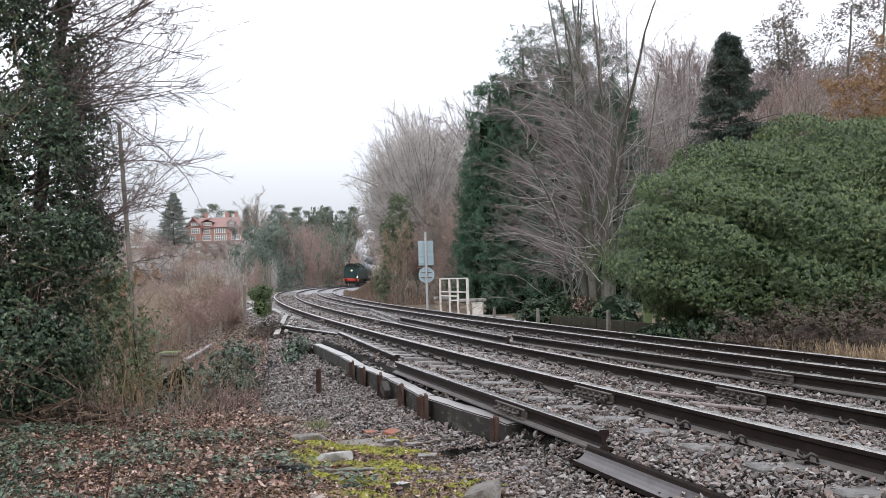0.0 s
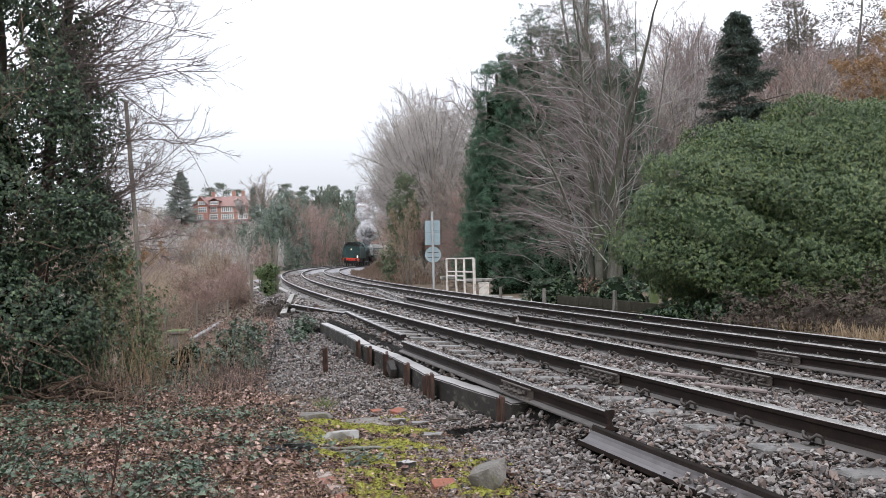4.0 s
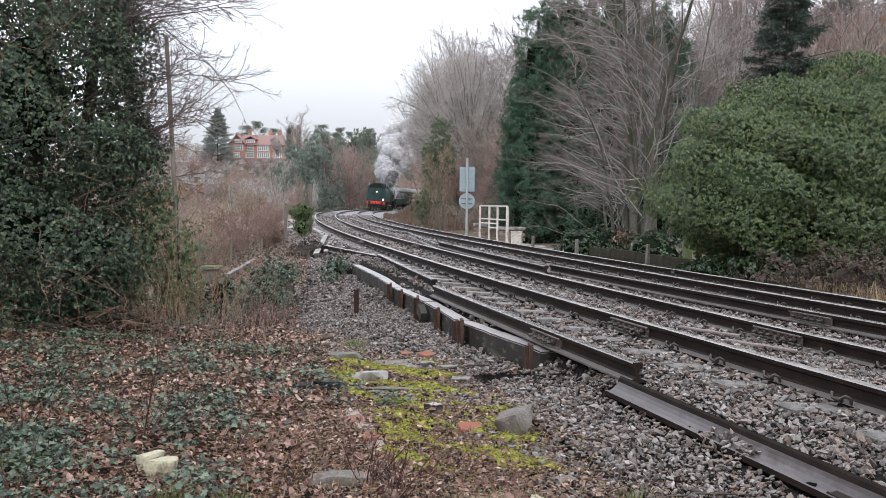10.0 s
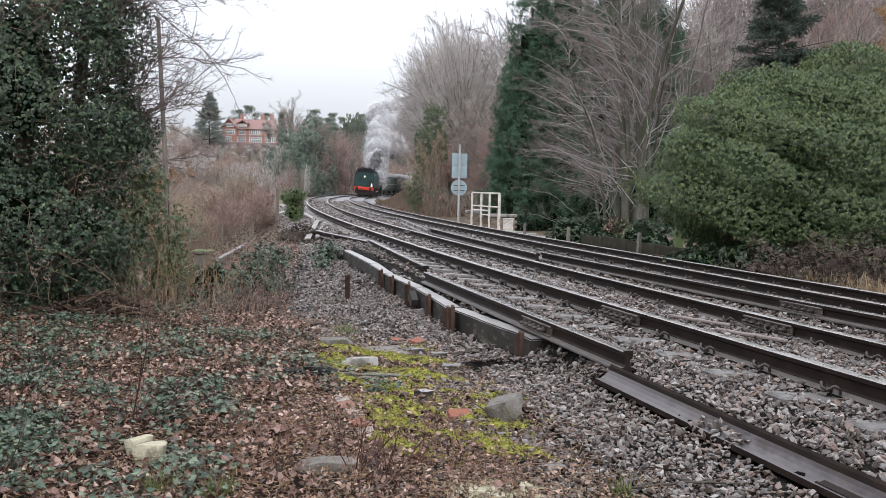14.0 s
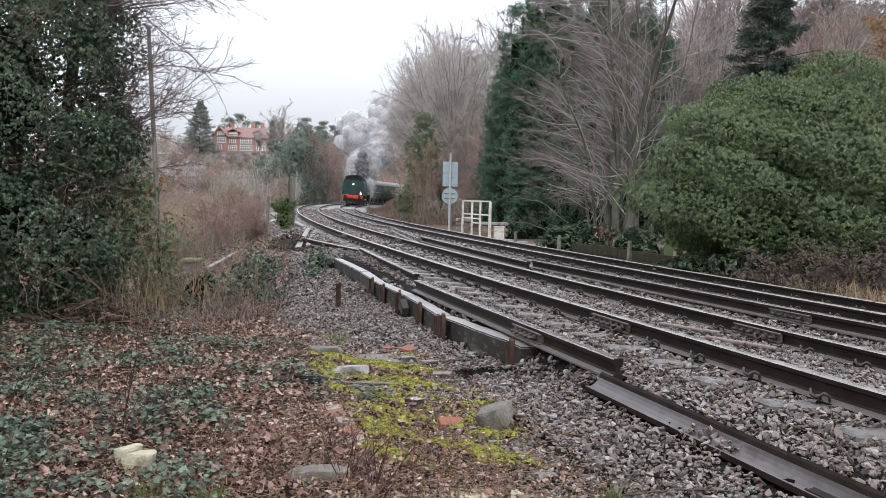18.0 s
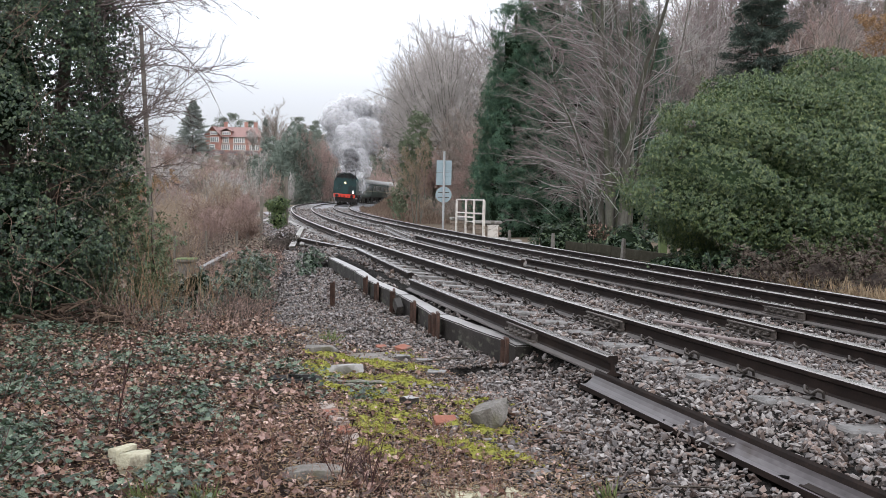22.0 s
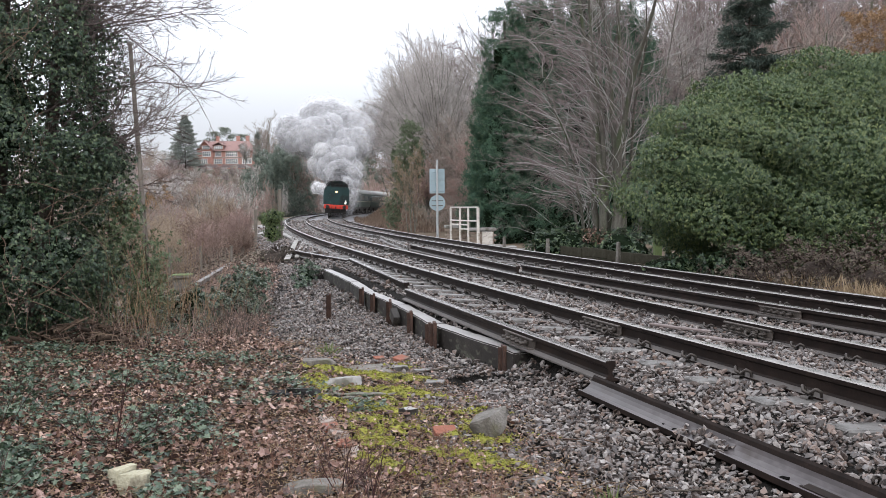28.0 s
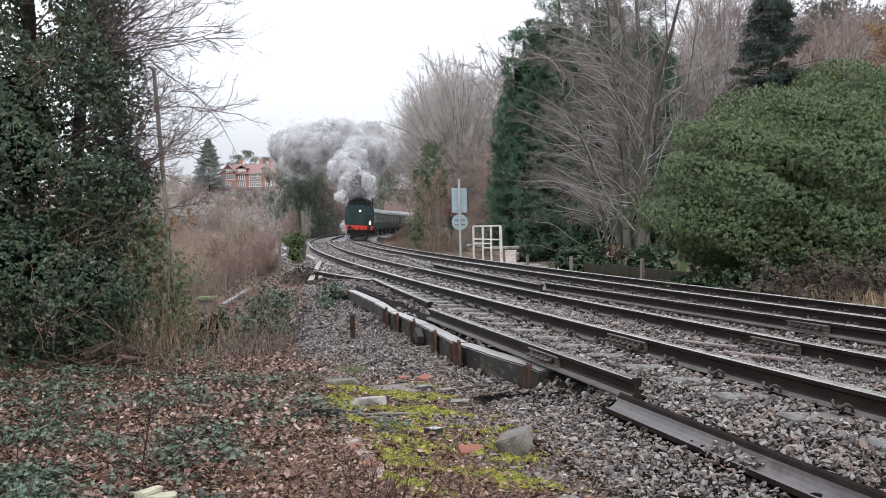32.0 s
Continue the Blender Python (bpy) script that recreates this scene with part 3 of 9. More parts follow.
M_HANGING = surface("hanging_ivy", [(0.08, 0.105, 0.065), (0.13, 0.16, 0.10), (0.19, 0.225, 0.14)], 2, 0.6, 0, 30, island=0.7, through_light=0.25)
M_SCRUBTWIG = surface("scrub_twig", [(0.10, 0.064, 0.053), (0.19, 0.13, 0.108), (0.30, 0.22, 0.18)], 3, 0.9, 0, 30, island=0.7)
M_RAIL_FOOT = surface("rail_foot", [(0.07, 0.062, 0.058), (0.15, 0.138, 0.132)], 6, 0.6, 0.15, 60, spec=0.25)
M_FENCE = surface("old_fence_panel", [(0.022, 0.021, 0.014), (0.042, 0.039, 0.029), (0.068, 0.066, 0.048)], 5, 0.9, 0.5, 50, spec=0.05)
# Far ballast paled and blued: haze and wet sky sheen put into colour.
M_BALLAST_FAR = surface("hazed_ballast", [(0.13, 0.128, 0.134), (0.27, 0.268, 0.279), (0.44, 0.438, 0.452)], 8, 0.8, 1.0, 26, depth=0.06, detail=3, spec=0.12)
M_WEED = surface("golden_dead_weed", [(0.13, 0.084, 0.052), (0.24, 0.165, 0.1), (0.37, 0.275, 0.17)], 3, 0.9, 0, 30, island=0.7)
M_TWIG_MAUVE = surface("grey_mauve_twig", [(0.155, 0.122, 0.12), (0.31, 0.262, 0.258)], 3, 0.9, 0, 30, island=0.5, spec=0.12)
# Far evergreens: pale distance haze is put into these leaf colours.
M_FAR_GREEN = surface("haze_pale_conifer", [(0.23, 0.265, 0.245), (0.32, 0.355, 0.33), (0.42, 0.45, 0.415)], 2, 0.9, 0, 30, island=0.6, through_light=0.45, spec=0.2)
M_WOOD_GREEN = surface("haze_dulled_evergreen", [(0.13, 0.165, 0.14), (0.19, 0.23, 0.195), (0.26, 0.295, 0.25)], 0.6, 0.85, 0, 30, island=0.5, through_light=0.35, spec=0.15)
M_PRIVET = surface("pale_olive_leaf", [(0.055, 0.085, 0.04), (0.10, 0.145, 0.07), (0.18, 0.225, 0.12)], 3, 0.38, 0, 40, island=0.7, spec=0.5, through_light=0.2)
M_FRESH = surface("fresh_green_leaf", [(0.03, 0.055, 0.024), (0.08, 0.125, 0.045), (0.19, 0.24, 0.085)], 2, 0.4, 0, 40, island=0.75, spec=0.4, through_light=0.2)
M_SEEDLING = surface("dry_seedling", [(0.10, 0.05, 0.036), (0.20, 0.11, 0.08), (0.32, 0.21, 0.16)], 3, 0.9, 0, 30, island=0.7, spec=0.1)
M_PLATE = surface("joint_bar", [(0.05, 0.042, 0.037), (0.10, 0.085, 0.076), (0.16, 0.142, 0.13)], 12, 0.5, 0.2, 60, metal=0.2)

# ---- the ground: one sheet to the horizon ----
def spaced(lo, hi, step, far_lo, far_hi, grow=1.13):
    mid = list(np.arange(lo, hi, step))
    a, st = mid[0], step
    left = []
    while a > far_lo:
        st *= grow
        a -= st
        left.append(a)
    b, st = mid[-1], step
    right = []
    while b < far_hi:
        st *= grow
        b += st
        right.append(b)
    return np.array(left[::-1] + mid + right)


def build_ground():
    xs, ys = spaced(-6, 6, 0.11, -2600, 2600, 1.16), spaced(2.8, 21, 0.13, -900, 3200, 1.16)
    gx, gy = np.meshgrid(xs, ys)
    z = ground_z(gx.ravel(), gy.ravel())
    v = np.stack([gx.ravel(), gy.ravel(), z], 1)
    nx, ny = len(xs), len(ys)
    i = (np.arange(ny - 1)[:, None] * nx + np.arange(nx - 1)).ravel()
    f = np.stack([i, i + 1, i + nx + 1, i + nx], 1)
    c = v[f].mean(1)
    s, o = line_so(c[:, 0], c[:, 1])
    lim = ballast_edge(s) - 0.25 + wave(c[:, 0], c[:, 1], 1.6, 11) * 0.3
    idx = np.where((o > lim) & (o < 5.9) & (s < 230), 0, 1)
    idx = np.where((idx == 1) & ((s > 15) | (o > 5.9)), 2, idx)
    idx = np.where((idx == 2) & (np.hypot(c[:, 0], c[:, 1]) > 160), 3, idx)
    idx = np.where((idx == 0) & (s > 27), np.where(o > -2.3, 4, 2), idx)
    me = mesh_of("ground", v, f, True, (M_BED_SHADE, M_SOIL, M_SCRUB, M_FIELD, M_BALLAST_FAR), idx)
    single("ground", me, "leaf-strewn soil, grey ballast beds and brown scrubland", "ground", "structure")


build_ground()

# ---- rails ----
RAIL_SHAPE = [(-0.07, 0.0), (0.07, 0.0), (0.07, 0.011), (0.018, 0.03), (0.0085, 0.045), (0.0085, 0.108), (0.034, 0.122), (0.036, 0.15),
              (0.028, 0.159), (-0.028, 0.159), (-0.036, 0.15), (-0.034, 0.122), (-0.0085, 0.108), (-0.0085, 0.045), (-0.018, 0.03), (-0.07, 0.011)]
RAIL_H = 0.159


def swept(name, centre, shape, tilt=0.0, top_from=0.149, mats=None, foot_light=True, top_to=9.0):
    """A rail section drawn along a path of points (n, 3); faces of its running surface take the second material."""
    c = np.asarray(centre, float)
    d = unit(np.gradient(c, axis=0))
    right = unit(np.stack([d[:, 1], -d[:, 0], np.zeros(len(d))], 1))
    up = np.cross(right, d)
    ca, sa = math.cos(tilt), math.sin(tilt)
    v = np.stack([c + right * (x * ca + y * sa) + up * (y * ca - x * sa) for x, y in shape], 1)
    k = len(shape)
    i = np.arange(k)
    j = (i + 1) % k
    q = np.stack([i, j, j + k, i + k], 1)
    f = (q[None] + (np.arange(len(c) - 1) * k)[:, None, None]).reshape(-1, 4)
    ys = np.array([y for _, y in shape])
    top = np.tile((np.minimum(ys[i], ys[j]) > top_from) & (np.maximum(ys[i], ys[j]) < top_to), len(c) - 1)
    caps = np.array([list(range(k)), list(range((len(c) - 1) * k, len(c) * k))[::-1]])
    foot = np.tile((np.maximum(ys[i], ys[j]) < 0.033) & (np.maximum(ys[i], ys[j]) > 0.012) & (i > 0), len(c) - 1) if foot_light else np.zeros(len(top), bool)
    return mesh_of(name, v.reshape(-1, 3), [f[:, ::-1], caps], False, (*(mats or (M_RAIL, M_RAIL_TOP)), M_RAIL_FOOT), list(np.where(foot, 2, top.astype(int))) + [0, 0])


def along(s0, s1, o, z, step=1.0, o2=None, z2=None):
    s = np.linspace(s0, s1, max(2, int(abs(s1 - s0) / step) + 1))
    w = (s - s0) / (s1 - s0)
    oo = o + ((o2 if o2 is not None else o) - o) * w
    zz = z + ((z2 if z2 is not None else z) - z) * w
    x, y = line_xy(s, oo)
    return np.stack([x, y, zz], 1)


def fishplate(parent, s, o, ztop, side, length=0.8, bolts=6):
    """A joint bar with bolts against a rail's web, on its left (-1) or right (1)."""
    x, y = line_xy(s, o)
    th = float(np.interp(s, _ss, _th))
    m = Matrix.Translation((float(x), float(y), ztop)) @ Matrix.Rotation(th, 4, "Z")
    bm = bmesh.new()
    box(bm, (0.02, length, 0.075), (side * 0.022, 0, -0.082), 0.006)
    box(bm, (0.035, length, 0.02), (side * 0.034, 0, -0.044), 0.005)
    box(bm, (0.045, length, 0.018), (side * 0.04, 0, -0.122), 0.005)
    bmesh.ops.transform(bm, matrix=m, verts=bm.verts)
    fp = part("fishplate", bm, M_PLATE, parent, "rusty bolted joint bar")
    for k in range(bolts):
        bm = bmesh.new()
        at = (side * 0.055, (k - (bolts - 1) / 2) * length * 0.155, -0.083)
        cyl(bm, 0.026, 0.034, at, "X", 8)
        cyl(bm, 0.016, 0.08, (at[0] + side * 0.02, at[1], at[2]), "X", 6)
        bmesh.ops.transform(bm, matrix=m, verts=bm.verts)
        part("bolt", bm, M_CLIP, fp)


def build_rails():
    for tr in (0, 1):
        for side in (-1, 1):
            o = tr * SPACING + side * 0.7525
            z = float(rail_z(o, tr))
            rail = thing("running_rail", "dark rusty running rail with a polished bright top", "rail", group="running rails of the two tracks")
            part("rail", swept("rail", along(-40, 235, o, z - RAIL_H, 1.0), RAIL_SHAPE), M_RAIL, rail)
            if tr == 0:
                fishplate(rail, 9.4 if side < 0 else 9.3, o, z, -1 if side < 0 else -1)
                fishplate(rail, 27.6 if side < 0 else 27.4, o, z, -1)


build_rails()


def sleeper_mesh():
    bm = bmesh.new()
    box(bm, (2.5, 0.26, 0.2), (0, 0, -0.1))
    for v in bm.verts:
        if v.co.z > -0.05:
            v.co.y *= 0.78
    bmesh.ops.subdivide_edges(bm, edges=[e for e in bm.edges if abs(e.verts[0].co.x - e.verts[1].co.x) > 1], cuts=8)
    for v in bm.verts:
        if v.co.z > -0.05 and abs(v.co.x) < 0.4:
            v.co.z -= 0.03
    bmesh.ops.bevel(bm, geom=[e for e in bm.edges if e.is_boundary or len(e.link_faces) == 2 and e.calc_face_angle(0) > 0.5], offset=0.012, segments=1, affect="EDGES")
    return bm_mesh("sleeper", bm, M_SLEEPER)


def clip_mesh():
    """A curled spring clip: one bent bar from the shoulder over to the rail's foot."""
    bar = np.array([(0.052, -0.07, 0.018), (0.064, -0.078, 0.046), (0.088, -0.062, 0.058), (0.102, -0.036, 0.036), (0.078, -0.02, 0.024), (0.06, 0.0, 0.028),
                    (0.078, 0.02, 0.024), (0.102, 0.036, 0.036), (0.088, 0.062, 0.058), (0.064, 0.078, 0.046), (0.052, 0.07, 0.018)])
    t = np.linspace(0, 10, 31)
    k = np.minimum(t.astype(int), 9)
    w = (t - k)[:, None]
    w = w * w * (3 - 2 * w) * 0.5 + w * 0.5
    v, f = path_tube(bar[k] * (1 - w) + bar[k + 1] * w, 0.0095, 5)
    b, bf = tubes(np.array([[0.10, -0.035, -0.01]]), np.array([[0.10, 0.035, -0.002]]), np.array([0.026]), np.array([0.022]), 6)
    v3, f3 = join((v, f), (b, bf))
    return mesh_of("clip", v3 * [1.1, 1.05, 1.2], f3, True, (M_CLIP,))


def build_sleepers():
    sm, cm = sleeper_mesh(), clip_mesh()
    for tr in (0, 1):
        track = thing("sleeper_row", "row of grey concrete sleepers half sunk in ballast", "sleepers", group="", kind="structure")
        s = 2.6 - 16 * 0.73 if tr == 0 else 4.0 - 16 * 0.73
        n = 0
        while s < (112 if tr == 0 else 100):
            jit = random.uniform(-0.02, 0.02)
            o = tr * SPACING
            x, y = line_xy(s + jit, o)
            th = float(np.interp(s, _ss, _th))
            roll = Matrix.Rotation(math.atan(CANT), 4, "Y")
            z = (0 if tr == 0 else DROP2) - RAIL_H - 0.008
            ob = new("sleeper", sm)
            ob.parent = track
            ob.matrix_world = Matrix.Translation((float(x), float(y), z)) @ Matrix.Rotation(th, 4, "Z") @ roll
            if s < (54 if tr == 0 else 46):
                for side in (-1, 1):
                    for face in (-1, 1):
                        c = new("clip", cm)
                        c.parent = ob
                        c.matrix_local = Matrix.Translation((side * 0.7525 + face * 0.015, 0, 0.004)) @ Matrix.Rotation(0 if face > 0 else math.pi, 4, "Z")
            s += 0.73
            n += 1


build_sleepers()

# spare rails that lie beside and between the tracks
SPARE_SHAPE = [(-0.075, 0.0), (0.075, 0.0), (0.075, 0.014), (0.03, 0.03), (0.016, 0.045), (0.016, 0.095), (0.036, 0.105), (0.04, 0.112), (0.04, 0.142),
               (0.034, 0.15), (-0.034, 0.15), (-0.04, 0.142), (-0.04, 0.112), (-0.036, 0.105), (-0.016, 0.095), (-0.016, 0.045), (-0.03, 0.03), (-0.075, 0.014)]


def spare_rail(s0, s1, o0, o1, ztop, label="rusty spare rail lying upright on the ballast", z1=None, plates=(), side=None):
    rail = thing("spare_rail", label, "rail", group="spare rails beside the tracks")
    za, zb = ztop - 0.15, (ztop if z1 is None else z1) - 0.15
    part("rail", swept("spare", along(s0, s1, o0, za, 0.8, o1, zb), SPARE_SHAPE, top_from=0.139, mats=(side or M_RAIL, M_SPARE_TOP)), M_RAIL, rail)
    for s in plates:
        w = (s - s0) / (s1 - s0)
        fishplate(rail, s, o0 + (o1 - o0) * w, ztop + ((z1 or ztop) - ztop) * w, -1, 0.75, 5)
    return rail


spare_rail(7.45, 13.75, -1.63, -1.64, -0.02, plates=(9.25,))
spare_rail(14.75, 21.4, -1.42, -1.2, -0.02)
spare_rail(9.2 - 14, 18.05, 2.3, 1.56, -0.02, plates=(10.3,))
spare_rail(17.3, 27.4, 1.2, 1.4, 0.0)
# Farther rails: sides take the pale top tone for grazing sky sheen.
spare_rail(26.5, 36.0, 1.14, 1.92, -0.01, "pale spare rail with sheen-toned sides lying between the tracks", side=M_SPARE_TOP)
spare_rail(37.0, 39.6, 2.03, 1.7, -0.03, "pale spare rail with sheen-toned sides lying between the tracks", side=M_SPARE_TOP)
spare_rail(40.4, 67.0, 1.75, 1.67, -0.03, "pale spare rail with sheen-toned sides lying between the tracks", side=M_SPARE_TOP)


def lying_rail():
    """The rail on its side, its web a shallow trough."""
    rail = thing("lying_rail", "dark steel rail lying on its side with a smooth sheen-toned web", "rail", group="spare rails beside the tracks")
    shape = [(-0.085, 0.0), (0.08, 0.0), (0.082, 0.18), (0.07, 0.186), (0.058, 0.165), (0.05, 0.128), (0.033, 0.1), (0.008, 0.072),
             (-0.028, 0.046), (-0.06, 0.036), (-0.07, 0.05), (-0.084, 0.046)]
    shape = [(x * 0.8, y * 0.72) for x, y in shape]
    part("rail", swept("lying", along(7.55, 0.2, -1.77, -0.265, 0.8, -1.76, -0.265)[::-1], shape, top_from=0.022, top_to=0.0945, mats=(M_RAIL, M_WEB), foot_light=False), M_RAIL, rail)
    for s_, w_ in ((6.4, 0.02), (6.27, 0.03), (5.21, 0.045)):  # bolt holes: black discs laid on the web, their shade put into colour
        x, y = line_xy(s_, -1.785)
        bm = bmesh.new()
        bmesh.ops.create_cone(bm, cap_ends=True, segments=3, radius1=w_, radius2=w_, depth=0.006)
        hole = part("hole_disc", bm, M_HOLE_SHADE, rail, "black disc for the shade in a bolt hole")
        hole.matrix_world = Matrix.Translation((float(x), float(y), -0.2315)) @ Matrix.Rotation(radians(-14), 4, "Y") @ Matrix.Rotation(s_ * 3, 4, "Z")
    x, y = line_xy(4.75, -1.785)
    bm = boxes(((0.075, 0.62, 0.008), (0, 0, 0)), ((0.014, 0.62, 0.02), (-0.03, 0, 0.005)), bevel=0.003)
    plate = part("joint_plate", bm, M_RAIL, rail, "rusty plate bolted in the web")
    plate.matrix_world = Matrix.Translation((float(x), float(y), -0.228)) @ Matrix.Rotation(float(np.interp(4.75, _ss, _th)), 4, "Z") @ Matrix.Rotation(radians(-16), 4, "Y")


lying_rail()

# ---- the low retaining edge of old sleepers ----
def edge_beam(pts, z, label, name="retaining_beam", height=0.4, width=0.17):
    beam = thing(name, label, "retaining beam", group="retaining edge beside the track")
    for (sa, oa), (sb, ob) in zip(pts[:-1], pts[1:]):
        a, b = np.array(line_xy(sa, oa)), np.array(line_xy(sb, ob))
        d = b - a
        length = float(np.hypot(*d))
        bm = bmesh.new()
        box(bm, (width, length - 0.012, height), (0, 0, -height / 2))
        bmesh.ops.subdivide_edges(bm, edges=[e for e in bm.edges if abs(e.verts[0].co.y - e.verts[1].co.y) > 0.5], cuts=14)
        rough_up(bm, 0.009, random.random() * 9, 4)
        bmesh.ops.bevel(bm, geom=[e for e in bm.edges if e.calc_face_angle(0) > 0.9], offset=0.012, segments=2, affect="EDGES")
        for v in bm.verts:
            v.co += noise.noise_vector(v.co * 14) * 0.003
        me = bm_mesh("baulk", bm, M_TIMBER)
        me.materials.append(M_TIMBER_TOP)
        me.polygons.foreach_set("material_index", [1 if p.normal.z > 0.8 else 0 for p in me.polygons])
        mid = (a + b) / 2
        ob_ = part("baulk", me, M_TIMBER, beam)
        ob_.matrix_world = Matrix.Translation((mid[0], mid[1], z)) @ Matrix.Rotation(math.atan2(-d[0], d[1]), 4, "Z")
    return beam


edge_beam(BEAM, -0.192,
          "dark weathered timber baulks edging the ballast with sky sheen painted on wet tops")


def rusty_stake(s, o, height, lean, size=(0.145, 0.035), label="rusty steel stake driven in against the timber edge"):
    x, y = line_xy(s, o)
    z = gz(x, y)
    bm = bmesh.new()
    box(bm, (size[0], size[1], height + 0.15), (0, 0, (height - 0.15) / 2), 0.006)
    box(bm, (0.016, 0.05, height + 0.12), (0, 0.03, (height - 0.16) / 2), 0.004)
    rough_up(bm, 0.005, s)
    th = float(np.interp(s, _ss, _th))
    ob = single("steel_stake", bm_mesh("stake", bm, M_RUST), label, "stake", group="stakes along the edge")
    ob.matrix_world = Matrix.Translation((float(x), float(y), z)) @ Matrix.Rotation(th + radians(80), 4, "Z") @ Matrix.Rotation(radians(lean), 4, "Y")


for s_, o_, h_, l_ in ((9.3, -1.79, 0.24, 2), (10.93, -2.0, 0.28, -1), (11.12, -2.0, 0.25, 2), (12.13, -1.97, 0.27, 2), (13.18, -2.0, 0.32, -13), (14.5, -1.96, 0.29, 2), (15.29, -1.98, 0.3, -2)):
    rusty_stake(s_, o_, h_, l_)
rusty_stake(14.0, -2.66, 0.36, -11, (0.07, 0.03), "leaning rusty steel stake standing alone in ballast")

(_ox, _oy), _oth = line_xy(12.98, -1.985), float(np.interp(12.98, _ss, _th))
_off = boxes(((0.09, 0.24, 0.11), (0, 0, 0)), bevel=0.006)
_offcut = single("timber_offcut", bm_mesh("offcut", rough_up(_off, 0.006, 3, 9), M_TIMBER), "short weathered timber offcut wedged by a stake", "timber offcut")
_offcut.matrix_world = Matrix.Translation((float(_ox), float(_oy), gz(_ox, _oy) + 0.13)) @ Matrix.Rotation(_oth, 4, "Z") @ Matrix.Rotation(radians(24), 4, "X")

# cross baulk, diagonal boards by the track
def board(a, b, za, zb, size, material, label, name="wooden_board"):
    p, q = Vector((*map(float, a), za)), Vector((*map(float, b), zb))
    bm = bmesh.new()
    n = (q - p).length
    box(bm, (size[0], n, size[1]), (0, 0, 0), 0.008)
    bmesh.ops.subdivide_edges(bm, edges=[e for e in bm.edges if abs(e.verts[0].co.y - e.verts[1].co.y) > 0.3], cuts=6)
    rough_up(bm, 0.006, n)
    ob = single(name, bm_mesh(name, bm, material), label, "board", group="boards by the track")
    ob.matrix_world = Matrix.Translation((p + q) / 2) @ (q - p).to_track_quat("Y", "Z").to_matrix().to_4x4()
    return ob


spare_rail(21.6, 26.6, -1.2, -1.95, -0.06, "rusty spare rail lying askew on the ballast")
board(line_xy(24.6, -2.3), line_xy(33.5, -1.35), -0.2, -0.05, (0.14, 0.04), M_CONCRETE, "pale weathered board lying askew on ballast")
board(line_xy(25.3, -2.0), line_xy(33.0, -1.15), -0.18, -0.1, (0.11, 0.04), M_CONCRETE, "pale weathered board lying askew on ballast")
board(line_xy(43.0, -1.35), line_xy(35.2, -1.3), -0.12, -0.12, (0.2, 0.12), M_CONCRETE, "pale weathered board lying beside the rail")
board(line_xy(47, -2.1), line_xy(43, -2.4), -0.1, -0.14, (0.2, 0.1), M_CONCRETE, "pale weathered board lying beside the rail")
board(line_xy(21.2, -4.4), line_xy(26.4, -3.62), -0.47, -0.4, (0.11, 0.09), M_SLEEPER, "pale concrete beam lying in the scrub")

# ---- ballast stones ----
def stone_shapes(seed, count=28, points=9):
    """Chipped convex shapes of about unit radius: (corners, triangles) each."""
    rng = np.random.RandomState(seed)
    shapes = []
    for _ in range(count):
        cand = unit(rng.normal(size=(60, 3)))
        pick = [cand[0]]
        for _ in range(points - 1):
            pool = unit(rng.normal(size=(7, 3)))
            pick.append(pool[np.min([((pool - q) ** 2).sum(1) for q in pick], 0).argmax()])
        pts = np.array(pick) * rng.uniform(0.72, 1.05, (points, 1)) * [rng.uniform(1.0, 1.5), rng.uniform(0.62, 0.95), rng.uniform(0.3, 0.62)]
        bm = bmesh.new()
        for q in pts:
            bm.verts.new(q)
        bmesh.ops.convex_hull(bm, input=bm.verts[:])
        bmesh.ops.triangulate(bm, faces=bm.faces[:])
        bm.verts.index_update()
        shapes.append((np.array([v.co[:] for v in bm.verts]), np.array([[v.index for v in f.verts] for f in bm.faces])))
        bm.free()
    return shapes


STONES = stone_shapes(3)
CHIPS = stone_shapes(4, 12, 6)


def stones(rng, x, y, z, size, shapes=STONES):
    """Angular chips laid mostly flat, as triangles."""
    n = len(x)
    q = unit(rng.normal(size=(n, 4)) * np.array([1.0, 0.3, 0.3, 1.0]))
    w, a, b, c = q.T
    m = np.stack([1 - 2 * (b * b + c * c), 2 * (a * b - c * w), 2 * (a * c + b * w), 2 * (a * b + c * w), 1 - 2 * (a * a + c * c), 2 * (b * c - a * w),
                  2 * (a * c - b * w), 2 * (b * c + a * w), 1 - 2 * (a * a + b * b)], 1).reshape(n, 3, 3)
    kind = rng.randint(0, len(shapes), n)
    sets = []
    for k, (sv, sf) in enumerate(shapes):
        i = np.where(kind == k)[0]
        if not len(i):
            continue
        v = np.einsum("nij,kj->nki", m[i], sv) * (size[i] / 2)[:, None, None] + np.stack([x[i], y[i], z[i]], 1)[:, None]
        sets.append((v.reshape(-1, 3), (sf[None] + (np.arange(len(i)) * len(sv))[:, None, None]).reshape(-1, 3)))
    return join(*sets)


def scatter(rng, n, s0, s1, o0, o1):
    """n random places of a stretch of the line, kept where a viewer by the line could see them."""
    s, o = rng.uniform(s0, s1, n), rng.uniform(o0, o1, n)
    x, y = line_xy(s, o)
    keep = (np.abs(x) < 0.56 * y + 0.6) & (y > 2.8) | (s < 2.5)
    return s[keep], o[keep], x[keep], y[keep]


